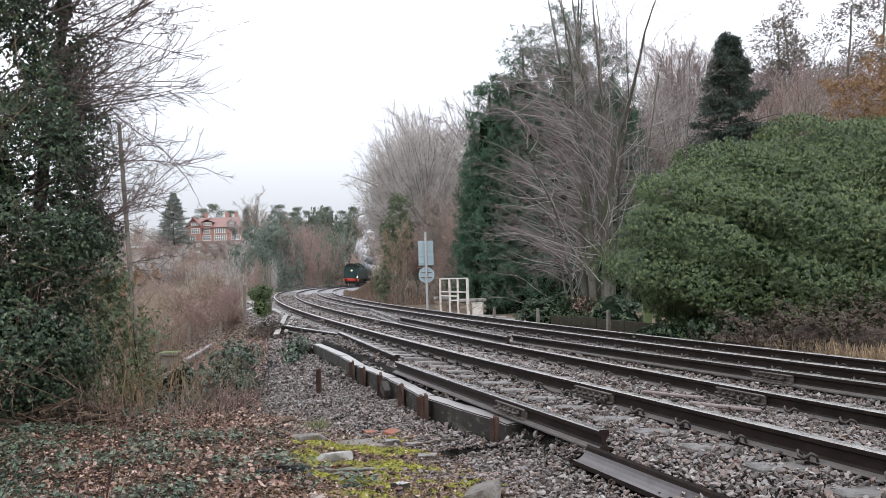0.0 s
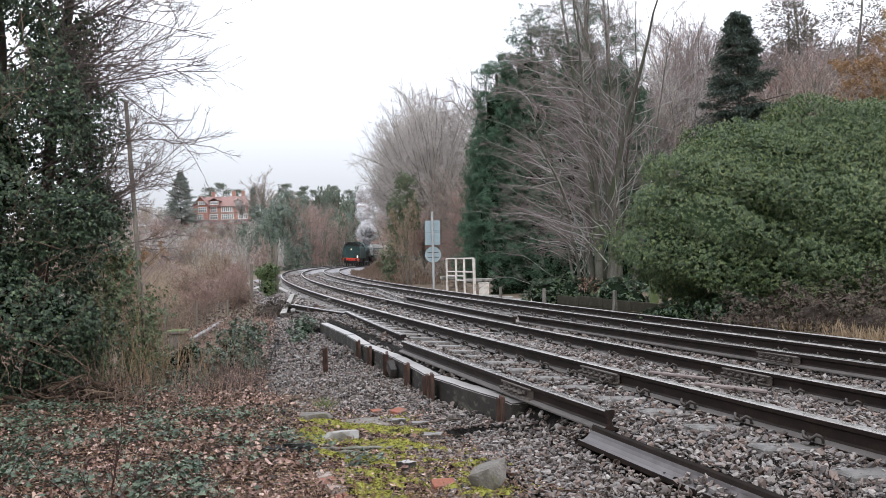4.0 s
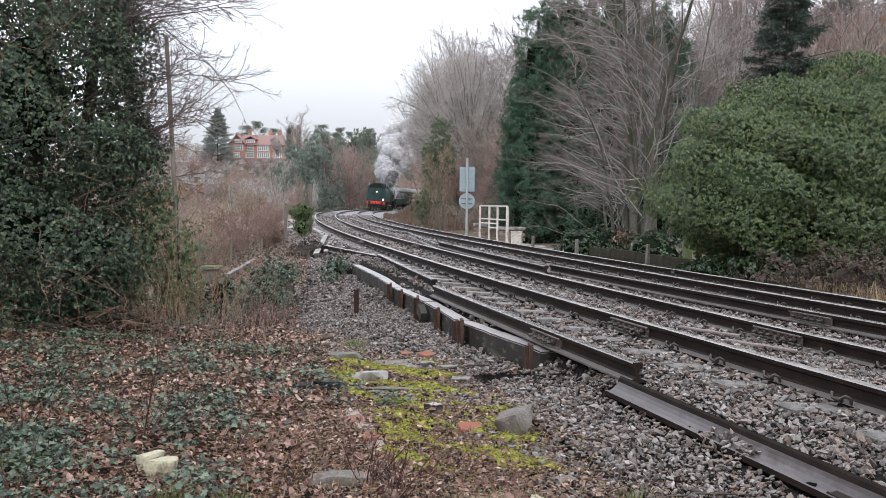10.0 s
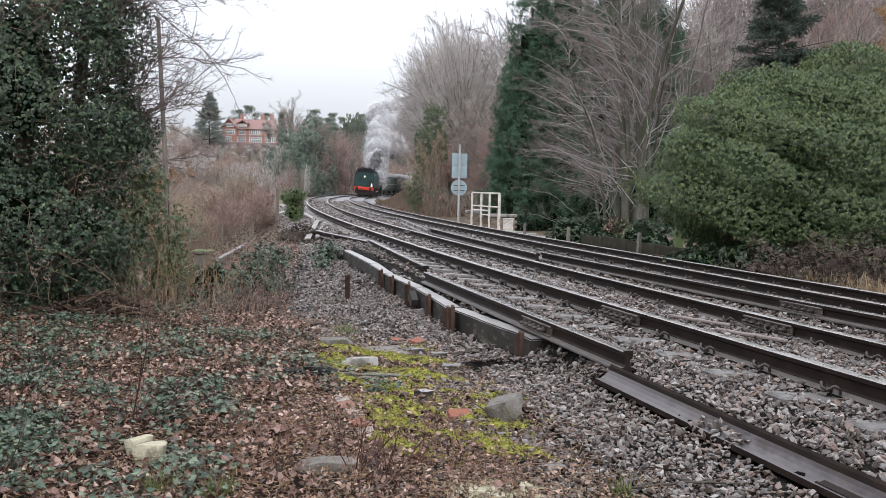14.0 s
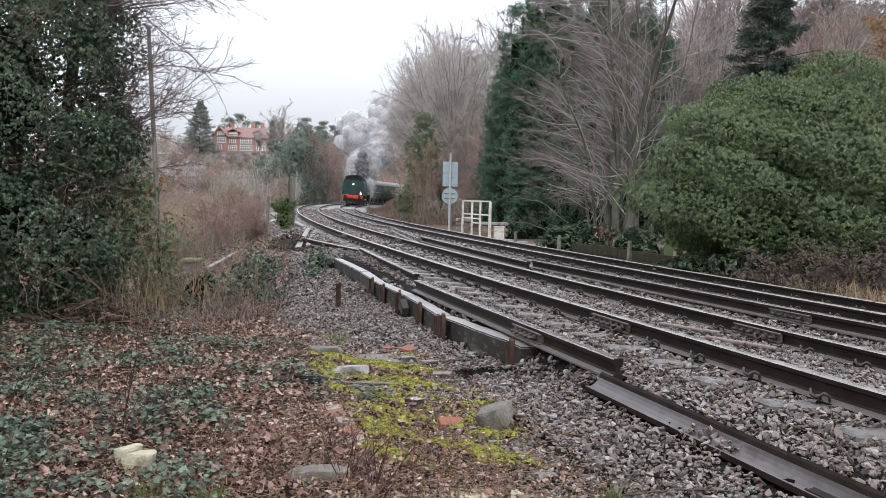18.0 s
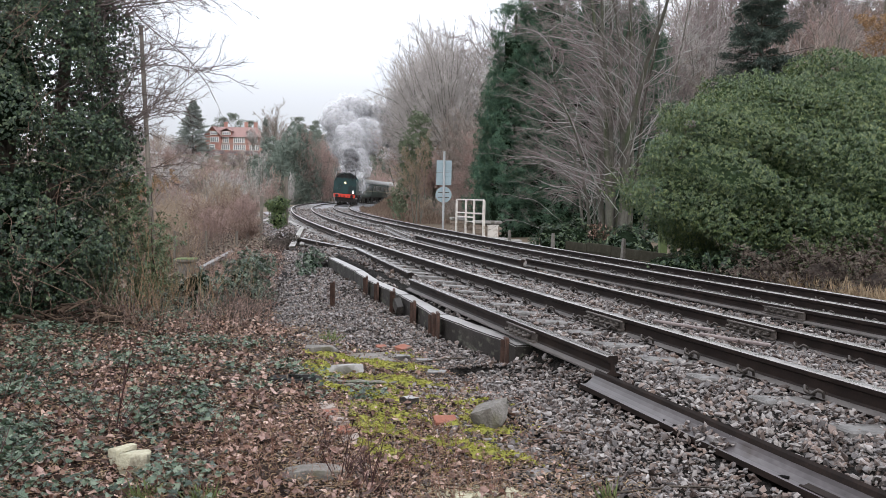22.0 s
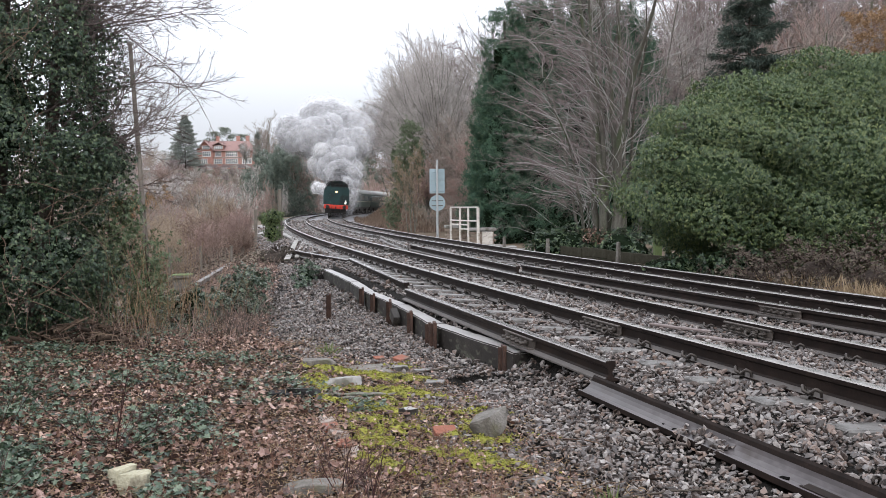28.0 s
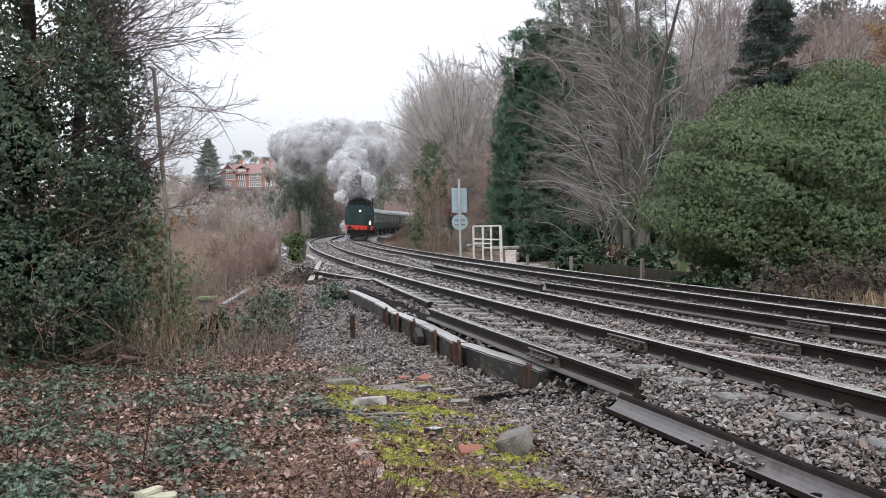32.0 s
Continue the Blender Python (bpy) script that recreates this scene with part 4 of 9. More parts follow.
def build_ballast():
    rng = np.random.RandomState(5)
    sets = []
    for (s0, s1, o0, o1, per, lo, hi) in ((-11, 2.5, -2.6, 5.4, 70, 0.04, 0.1), (2.5, 9, -3.1, -1.85, 1700, 0.018, 0.058), (2.5, 9, -1.85, 4.8, 1280, 0.025, 0.067), (9, 15, -2.0, 5.6, 720, 0.026, 0.07), (9, 15, -4.0, -2.0, 1250, 0.02, 0.052),
                                          # sparser farther out, so the haze-toned bed shows through
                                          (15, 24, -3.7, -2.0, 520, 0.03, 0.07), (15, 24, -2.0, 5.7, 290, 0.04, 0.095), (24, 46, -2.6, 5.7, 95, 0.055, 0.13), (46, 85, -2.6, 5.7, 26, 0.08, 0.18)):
        s, o, x, y = scatter(rng, int((s1 - s0) * (o1 - o0) * per), s0, s1, o0, o1)
        lim = ballast_edge(s) + wave(x, y, 1.1, 12) * 0.3
        thin = rng.uniform(size=len(s)) < np.where(o < lim, 0.12, 1)
        # keep the rails, the beam and the sleepers' tops clear
        on_rail = np.zeros(len(s), bool)
        for r in (-0.7525, 0.7525, 2.6475, 4.1525):
            on_rail |= np.abs(o - r) < 0.085
        on_rail |= (np.abs(o + 1.63) < 0.07) & (s > 7.4) & (s < 21) & ((s > 9.05) | (o > -1.64))
        on_rail |= (np.abs(o - np.interp(s, *zip(*BEAM))) < 0.12) & (s > 9.1) & (s < 20.6)
        on_rail |= (np.abs(o + 1.76) < 0.1) & (s < 7.6) & ((np.abs(s - 5.95) > 0.26) | (rng.uniform(size=len(s)) < 0.15))
        for tr, start in ((0, 2.6), (1, 4.0)):
            off = np.abs((s - start + 0.365) % 0.73 - 0.365)
            on_rail |= (np.abs(np.abs(o - tr * SPACING) - 0.7525) < 0.2) & (off < 0.09)
            on_rail |= (np.abs(o - tr * SPACING) < 1.22) & (off < 0.1) & (rng.uniform(size=len(s)) < np.where(np.abs(o - tr * SPACING) < 0.72, 0.5, 0.25) + 0.15 * smooth(s, 12, 18))
        keep = thin & ~on_rail
        x, y, o, s = x[keep], y[keep], o[keep], s[keep]
        size = rng.uniform(lo, hi, len(x)) * rng.uniform(0.75, 1.15, len(x))
        z = ground_z(x, y) + size * rng.uniform(-0.15, 0.62, len(x))
        z = np.where((np.abs(o + 1.77) < 0.084) & (s < 7.6), -0.225 + (o + 1.77) * 0.5 + size * 0.3, z)
        sets.append(stones(rng, x, y, z, size))
    s, o, x, y = scatter(rng, 30000, 2.6, 9.5, -3.0, 3.0)  # small chips that fill the gaps
    k = (np.abs(np.abs(o) - 0.7525) > 0.09) & (np.abs(o + 1.76) > 0.16)
    x, y = x[k], y[k]
    sets.append(stones(rng, x, y, ground_z(x, y) + 0.004, rng.uniform(0.012, 0.034, len(x)), CHIPS))
    v, f = join(*sets)
    single("ballast_stones", mesh_of("ballast", v, f, False, (M_STONE,)), "loose angular grey ballast stones", "ballast", "stuff")


build_ballast()

# ---- litter on the near ground ----
def left_spots(rng, n, y0, y1, limit=-2.7, reach=0.56):
    """Places on the leafy ground beside the ballast."""
    y = rng.uniform(y0, y1, n) if y1 - y0 < 4 else y0 + (y1 - y0) * rng.uniform(0, 1, n) ** 1.3
    x = rng.uniform(-reach, 0.35, n) * y - 0.3
    s, o = line_so(x, y)
    keep = (o < np.minimum(limit, ballast_edge(s) + limit + 2.75) + wave(x, y, 1.1, 12) * 0.3) & (np.abs(x) < reach * y + 0.5)
    return x[keep], y[keep], o[keep]


def build_litter():
    rng = np.random.RandomState(21)
    x, y, o = left_spots(rng, 104000, 3.2, 15)
    dens = rng.uniform(size=len(x)) < np.clip(0.5 - wave(x, y, 0.8, 31) * 0.35, 0.1, 1) * np.where(o > -3.7, 0.45, 1)
    x, y = x[dens], y[dens]
    ex, ey = rng.uniform(-9, 2.5, 7000), rng.uniform(-7, 3.4, 7000)  # thinner towards and behind the viewer
    near = line_so(ex, ey)[1] < -2.8
    x, y = np.concatenate([x, ex[near]]), np.concatenate([y, ey[near]])
    n = len(x)
    tip = unit(np.concatenate([rng.normal(size=(n, 2)), rng.normal(size=(n, 1)) * 0.3], 1))
    nor = unit(np.concatenate([rng.normal(size=(n, 2)) * 0.65, np.ones((n, 1))], 1))
    size = rng.uniform(0.012, 0.062, n) * rng.uniform(0.7, 1.1, n) * (1 - 0.25 * smooth(x, -1.4, -0.6) * (1 - smooth(y, 5.6, 7.0)))
    p = np.stack([x, y, ground_z(x, y) + rng.uniform(0.0, 0.055, n)], 1)
    far = (y > 8.2) | (rng.uniform(size=n) < 0.3)
    wide = size * rng.uniform(0.4, 0.8, n)
    jagged = ~far & (rng.uniform(size=n) < 0.2)
    torn = ~far & ~jagged & (rng.uniform(size=n) < 0.4)
    fine = ~far & ~jagged & ~torn
    v, f = join(curled(rng, p[far], tip[far], nor[far], size[far], wide[far]), oval(rng, p[fine], tip[fine], nor[fine], size[fine] * 1.1, wide[fine]),
                lobed(p[jagged], tip[jagged], nor[jagged], size[jagged], 0.3), ragged(rng, p[torn], tip[torn], nor[torn], size[torn] * 1.1, wide[torn] * 1.2, 7))
    single("leaf_litter", mesh_of("leaf_litter", v, f, False, (M_DEADLEAF,)), "damp brown and pinkish fallen leaves", "leaf litter", "stuff")
    # larger sodden leaves that lie on top
    x, y, o = left_spots(rng, 5200, 3.6, 10, -3.2)
    k = rng.uniform(size=len(x)) < np.clip(0.35 + wave(x, y, 0.9, 36) * 0.6, 0.04, 0.9)
    x, y = x[k], y[k]
    n = len(x)
    v, f = ragged(rng, np.stack([x, y, ground_z(x, y) + rng.uniform(0.012, 0.045, n)], 1), unit(np.concatenate([rng.normal(size=(n, 2)), rng.normal(size=(n, 1)) * 0.3], 1)),
                unit(np.concatenate([rng.normal(size=(n, 2)) * 0.45, np.ones((n, 1))], 1)), rng.uniform(0.04, 0.1, n), rng.uniform(0.03, 0.06, n))
    single("large_fallen_leaves", mesh_of("large_leaves", v, f, False, (M_SODDEN,)), "large sodden pinkish-brown leaves lying flat", "leaf litter", "stuff")
    # ground ivy in drifts
    x, y, o = left_spots(rng, 125000, 3.2, 14, -3.4)
    drift = wave(x, y, 1.5, 41) * 0.6 + wave(x, y, 0.5, 42) * 0.5
    k = rng.uniform(size=len(x)) < np.clip(drift * 1.4 + -0.01 + 0.25 * smooth(-o, 4.2, 6) + 0.2 * smooth(-x, 1.5, 2.0) * (1 - smooth(y, 5.6, 6.4)), 0, 0.85) * np.where(y < 6.8, 1 - smooth(x, -1.5, -0.9), 1)
    x, y = x[k], y[k]
    n = len(x)
    tip = unit(np.concatenate([rng.normal(size=(n, 2)), rng.normal(size=(n, 1)) * 0.3], 1))
    nor = unit(np.concatenate([rng.normal(size=(n, 2)) * 0.4, np.ones((n, 1))], 1))
    p = np.stack([x, y, ground_z(x, y) + rng.uniform(0.02, 0.11, n)], 1)
    q = y < 8.5
    z_ = rng.uniform(0.02, 0.05, n)
    v, f = join(leaves(p[~q], tip[~q], nor[~q], z_[~q] * 1.1, z_[~q], 0.14, 0.1), lobed(p[q], tip[q], nor[q], z_[q], 0.2))
    single("ground_ivy", mesh_of("ground_ivy", v, f, False, (M_IVY_GROUND,)), "dark green ivy creeping through fallen leaves", "ivy", "stuff")
    # dry reddish seedlings
    m = 420
    sx, sy = rng.uniform(-1.3, 0.55, m), rng.uniform(4.35, 6.1, m)
    k = line_so(sx, sy)[1] < -2.95
    sx, sy = sx[k], sy[k]
    seed_out, _, _ = branching(rng, np.stack([sx, sy, ground_z(sx, sy)], 1), rng.normal(size=(len(sx), 3)) * [0.25, 0.25, 0.1] + [0, 0, 1], rng.uniform(0.05, 0.2, len(sx)), 0.0014,
                               [dict(segs=4, wander=0.12, up=0.05, taper=0.5), dict(kids=7, ratio=0.3, angle=40, wander=0.15, up=0.05, segs=2, thin=0.8, start=0.3, least=0.0009)])
    single("dry_seedlings", branch_mesh("dry_seedlings", rng, seed_out, (3, 2), (M_SEEDLING,)), "fine dry reddish-brown seedlings standing in the litter", "weeds", "stuff")
    # shreds of bark, stalk and straw
    x, y, o = left_spots(rng, 46000, 3.2, 12, -2.5)
    n = len(x)
    v, f = leaves(np.stack([x, y, ground_z(x, y) + rng.uniform(0.01, 0.05, n)], 1), unit(np.concatenate([rng.normal(size=(n, 2)), rng.normal(size=(n, 1)) * 0.35], 1)), rand_unit(rng, n), rng.uniform(0.012, 0.06, n), rng.uniform(0.003, 0.008, n), 0.2, 0.1)
    single("litter_shreds", mesh_of("litter_shreds", v, f, False, (M_WEED,)), "shreds of straw, bark and leaf stalk", "leaf litter", "stuff")
    # twigs
    x, y, o = left_spots(rng, 1500, 3.2, 13, -2.4)
    n = len(x)
    d = unit(np.concatenate([rng.normal(size=(n, 2)), rng.normal(size=(n, 1)) * 0.1], 1))
    L = rng.uniform(0.05, 0.24, n)[:, None]
    p = np.stack([x, y, ground_z(x, y) + 0.02], 1)
    mid = p + d * L + rng.normal(size=(n, 3)) * 0.02
    r = rng.uniform(0.0015, 0.005, n)
    v, f = join(tubes(p, mid, r, r * 0.9, 4), tubes(mid, mid + unit(d + rng.normal(size=(n, 3)) * 0.3) * L * 0.7, r * 0.9, r * 0.5, 4))
    single("fallen_twigs", mesh_of("twigs", v, f, True, (M_STEM,)), "thin fallen twigs on the ground", "twigs", "stuff")


build_litter()


def moss_at(x, y):
    s, o = line_so(x, y)
    d = wave(x, y, 0.62, 51) * 0.6 + wave(x, y, 0.23, 52) * 0.35 + wave(x, y, 0.09, 53) * 0.27 + wave(x, y, 0.045, 54) * 0.1
    inside = smooth(o, -3.85, -3.5) * (1 - smooth(o, -2.75, -1.95)) * smooth(s, 5.6, 6.6) * (1 - smooth(s, 9.6, 11.4))
    return d + 0.2 - 1.6 * (1 - inside)


def build_moss():
    """A lumpy mat of moss over the rubble, broken into patches."""
    rng = np.random.RandomState(8)
    xs, ys = np.arange(-1.6, 0.95, 0.019), np.arange(4.6, 11.0, 0.026)
    gx, gy = np.meshgrid(xs, ys)
    x, y = gx.ravel(), gy.ravel()
    m = moss_at(x, y)
    lump = 0.5 + 0.5 * np.sin(x * 97 + 3 * np.sin(y * 41)) * np.sin(y * 83 + 3 * np.sin(x * 53))
    z = ground_z(x, y) + np.clip(m, -0.3, 0.7) * 0.055 + 0.002 + lump * 0.008 + rng.uniform(0, 0.006, len(x))
    nx = len(xs)
    i = (np.arange(len(ys) - 1)[:, None] * nx + np.arange(nx - 1)).ravel()
    f = np.stack([i, i + 1, i + nx + 1, i + nx], 1)
    f = f[m[f].min(1) > 0.16]
    used, inv = np.unique(f, return_inverse=True)
    v = np.stack([x, y, z], 1)[used]
    single("moss_mat", mesh_of("moss_mat", v, inv.reshape(-1, 4), True, (M_MOSS,)), "bright yellow-green moss patches on rubble", "moss", "stuff")
    n = 60000
    x, y = rng.uniform(-1.4, 0.95, n), rng.uniform(4.4, 10.8, n)
    k = rng.uniform(size=n) < np.clip((moss_at(x, y) + 0.1) * 1.6, 0, 1)
    x, y = x[k], y[k]
    mm = moss_at(x, y)
    v, f = stones(rng, x, y, ground_z(x, y) + np.clip(mm, 0, 0.7) * 0.06 + rng.uniform(0.0, 0.016, len(x)), rng.uniform(0.01, 0.032, len(x)), CHIPS)
    single("moss_cushions", mesh_of("moss", v, f, True, (M_MOSS,)), "small yellow-green moss cushions", "moss", "stuff")
    # gravel crumbs and broken bits between the moss
    x, y, o = left_spots(rng, 60000, 3.4, 11.5, -2.0, 0.5)
    k = (o > -4.1) & (rng.uniform(size=len(x)) < 0.55 + 0.35 * smooth(o, -3.4, -2.4))
    x, y = x[k], y[k]
    v, f = stones(rng, x, y, ground_z(x, y) + 0.004, rng.uniform(0.008, 0.036, len(x)), CHIPS)
    n = 12000
    x, y = rng.uniform(-1.3, 0.9, n), rng.uniform(4.6, 10.5, n)
    k = moss_at(x, y) > -0.6
    x, y = x[k], y[k]
    n = len(x)
    v2, f2 = curled(rng, np.stack([x, y, ground_z(x, y) + rng.uniform(0.015, 0.04, n)], 1), unit(rng.normal(size=(n, 3)) * [1, 1, 0.2]), unit(rng.normal(size=(n, 3)) * 0.4 + [0, 0, 1]), rng.uniform(0.015, 0.05, n), rng.uniform(0.006, 0.02, n))
    single("moss_litter", mesh_of("moss_litter", v2, f2, False, (M_DEADLEAF,)), "bits of dead leaf and bark on moss", "leaf litter", "stuff")
    single("rubble_crumbs", mesh_of("crumbs", v, f, False, (M_STONE_DARK,)), "small dark rubble crumbs in the soil", "rubble", "stuff")


build_moss()


def rock(name, at, size, material, label, category, seed, turn=0, squash=0.9, cuts=4, amount=0.34):
    bm = bmesh.new()
    bmesh.ops.create_cube(bm, size=1)
    bmesh.ops.subdivide_edges(bm, edges=bm.edges[:], cuts=cuts, use_grid_fill=True)
    for v in bm.verts:
        v.co += noise.noise_vector(v.co * 1.3 + Vector((seed, seed * 2, 0))) * amount + noise.noise_vector(v.co * 5 + Vector((seed, 0, 3))) * amount * 0.25
    bmesh.ops.convex_hull(bm, input=bm.verts[:])
    for v in [v for v in bm.verts if not v.link_faces]:
        bm.verts.remove(v)
    bmesh.ops.transform(bm, matrix=Matrix.Rotation(radians(turn), 4, "Z") @ Matrix.Diagonal((*size, 1)), verts=bm.verts)
    ob = single(name, bm_mesh(name, bm, material), label, category)
    ob.location = (at[0], at[1], gz(*at) + size[2] * 0.36 * squash)
    return ob


def brick(at, size, turn, tilt, material, label, name="loose_brick", category="brick", lift=0.35):
    bm = bmesh.new()
    box(bm, size, (0, 0, 0))
    bmesh.ops.subdivide_edges(bm, edges=bm.edges[:], cuts=2, use_grid_fill=True)
    rough_up(bm, 0.008, at[0] * 9 + at[1], 18)
    bmesh.ops.bevel(bm, geom=[e for e in bm.edges if e.calc_face_angle(0) > 0.7], offset=0.004, segments=1, affect="EDGES")
    ob = single(name, bm_mesh(name, bm, material), label, category)
    ob.matrix_world = Matrix.Translation((at[0], at[1], gz(*at) + size[2] * lift)) @ Matrix.Rotation(radians(turn), 4, "Z") @ Matrix.Rotation(radians(tilt), 4, "X")
    return ob


M_COAL_LUMP = surface("charred_wood", [(0.006, 0.006, 0.006), (0.02, 0.019, 0.019)], 12, 0.6, 0.8, 50, depth=0.01, spec=0.2)
block = brick((-0.09, 6.75), (0.11, 0.09, 0.085), 35, 0, M_TIMBER, "small square wooden block standing on moss", "wooden_block", "wood block", 0.5)
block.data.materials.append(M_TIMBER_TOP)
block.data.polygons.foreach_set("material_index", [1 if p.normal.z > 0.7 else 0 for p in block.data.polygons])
brick((0.16, 6.22), (0.15, 0.10, 0.07), 12, 14, M_BRICK, "broken orange-red brick lying on the soil")
rock("grey_rock", (0.45, 6.12), (0.15, 0.13, 0.2), M_GREY_ROCK, "rough grey stone block with mossy edges", "rock", 9, 65, cuts=2, amount=0.62)
rock("pale_stone", (-1.57, 5.16), (0.14, 0.12, 0.13), M_PALE_STONE, "pale cream lump of stone in the ivy", "rock", 6, 10, cuts=6, amount=0.26)
rock("pale_stone", (-1.665, 5.27), (0.1, 0.08, 0.12), M_PALE_STONE, "pale cream lump of stone in the ivy", "rock", 8, 40, cuts=6, amount=0.26)
rock("concrete_lump", (-0.66, 8.12), (0.24, 0.16, 0.1), M_CONCRETE, "pale broken concrete lump on the ground", "concrete", 12, 8)
brick((-0.46, 8.8), (0.46, 0.4, 0.04), 20, 2, M_GREY_ROCK, "flat concrete slab with moss along its edge", "concrete_slab", "concrete", 0.3)
rock("mossy_stone", (-0.97, 9.0), (0.22, 0.15, 0.1), M_GREY_ROCK, "mossy grey stone by the ballast", "rock", 14, -5)
brick((-0.2, 9.35), (0.2, 0.1, 0.065), 60, 12, M_BRICK, "broken orange-red brick lying on ballast")
brick((-0.42, 9.55), (0.1, 0.075, 0.05), 20, 10, M_BRICK, "broken orange-red brick lying on ballast")
brick((-0.18, 8.75), (0.13, 0.1, 0.07), 5, 0, M_SLEEPER, "small grey concrete block on the ground", "concrete_block", "concrete")
brick((0.02, 8.62), (0.16, 0.07, 0.05), 8, 4, M_SLEEPER, "small grey concrete block on the ground", "concrete_block", "concrete")
brick((0.12, 8.0), (0.16, 0.12, 0.05), -10, 3, M_SLEEPER, "small grey concrete block on the ground", "concrete_block", "concrete")
rock("flat_stone", (-0.57, 4.96), (0.26, 0.13, 0.06), M_GREY_ROCK, "flat grey stone among fallen leaves", "rock", 17, 8)
brick((0.66, 5.17), (0.13, 0.09, 0.025), 30, 3, M_SLEEPER, "flat grey stone chip on the ballast", "flat_stone", "rock", 0.4)
for k_, (x_, y_, w_) in enumerate(((0.22, 4.66, 0.1), (0.33, 4.6, 0.07), (0.42, 4.7, 0.09), (0.52, 4.6, 0.06), (0.3, 4.75, 0.05), (0.47, 4.78, 0.07))):
    rock("pale_rubble", (x_, y_), (w_ * 0.8, w_ * 0.7, w_ * 0.4), M_PALE_STONE, "crumbled pale rubble with moss", "rubble", 21 + k_, 30 * k_)

# brick kerb in the soil by the moss
kerb = thing("brick_kerb", "sunken kerb of mossy old bricks", "kerb")
for i in range(5):
    bm = bmesh.new()
    box(bm, (0.1, 0.2, 0.075), (0, 0, 0))
    bmesh.ops.subdivide_edges(bm, edges=bm.edges[:], cuts=1, use_grid_fill=True)
    rough_up(bm, 0.012, i, 12)
    k_x, k_y = -0.67 + i * 0.062 + random.uniform(-0.01, 0.01), 6.6 - i * 0.21
    b_ = part("brick", bm, M_BRICK if i in (1, 3) else M_STONE_DARK, kerb)
    b_.matrix_world = Matrix.Translation((k_x, k_y, gz(k_x, k_y) - 0.008)) @ Matrix.Rotation(radians(16 + random.uniform(-6, 6)), 4, "Z") @ Matrix.Rotation(radians(random.uniform(-8, 8)), 4, "Y")

# charred lumps, and pale mortar crumbled on the soil
for k_, (x_, y_, w_) in enumerate(((-0.93, 7.5, 0.15), (-1.12, 7.44, 0.11), (-1.0, 7.42, 0.09))):
    rock("charred_log", (x_, y_), (w_ * 1.3, w_ * 0.6, w_ * 0.6), M_COAL_LUMP, "blackened lump of charred wood", "log", 41 + k_, 15 * k_)
_rc = np.random.RandomState(43)
_cx2, _cy2 = 0.3 + _rc.normal(size=900) * 0.12, 4.74 + _rc.normal(size=900) * 0.09
single("pale_rubble_crumbs", mesh_of("pale_crumbs", *stones(_rc, _cx2, _cy2, ground_z(_cx2, _cy2) + 0.012, _rc.uniform(0.006, 0.03, 900), CHIPS), False, (M_PALE_STONE,)), "crumbled pale mortar on the soil", "rubble", "stuff")

# a fallen dark branch and a cable on the ground
def ground_rod(pts, radius, material, name, label, category, lift=0.02):
    p = np.array([(x, y, gz(x, y) + lift + dz) for x, y, dz in pts], float)
    t = np.linspace(0, len(p) - 1, len(p) * 5)
    q = np.stack([np.interp(t, np.arange(len(p)), p[:, i]) for i in range(3)], 1)
    q += np.random.RandomState(len(name) + len(pts)).normal(size=q.shape) * radius * 0.25
    v, f = path_tube(q, np.linspace(radius, radius * 0.6, len(q)), 6)
    single(name, mesh_of(name, v, f, True, (material,)), label, category)


ground_rod([(-0.55, 8.55, 0), (-0.2, 8.5, 0.01), (0.2, 8.62, 0.02), (0.42, 8.7, 0)], 0.012, M_BARK_DARK, "fallen_branch", "thin dark branch lying across moss", "branch")
ground_rod([(-0.85, 7.62, 0), (-0.5, 7.55, 0.03), (-0.2, 7.58, 0.02)], 0.02, M_BARK, "fallen_branch", "short weathered branch on the moss", "branch")
ground_rod([(-0.8, 7.4, 0), (-0.55, 7.42, 0.02), (-0.4, 7.5, 0.0)], 0.014, M_BARK, "fallen_branch", "short weathered branch on the moss", "branch")
ground_rod([(0.9, 4.75, 0), (1.25, 4.7, 0.01), (1.55, 4.6, 0.0)], 0.007, M_BARK_DARK, "cable_scrap", "thin dark cable lying on ballast", "cable")
M_PIPE = surface("faded_pink_duct", [(0.13, 0.1, 0.096), (0.2, 0.165, 0.158)], 5, 0.6, 0.1, 40)
for sa, oa, sb, ob in ((9.95, 0.02, 9.42, 0.38), (9.0, -0.01, 8.45, 0.36)):
    (xa, ya), (xb, yb) = line_xy(sa, oa), line_xy(sb, ob)
    board((xa, ya), (xb, yb), gz(xa, ya) + 0.05, gz(xb, yb) + 0.045, (0.06, 0.03), M_PIPE, "faded pink cable duct lid between the rails", "duct_lid")

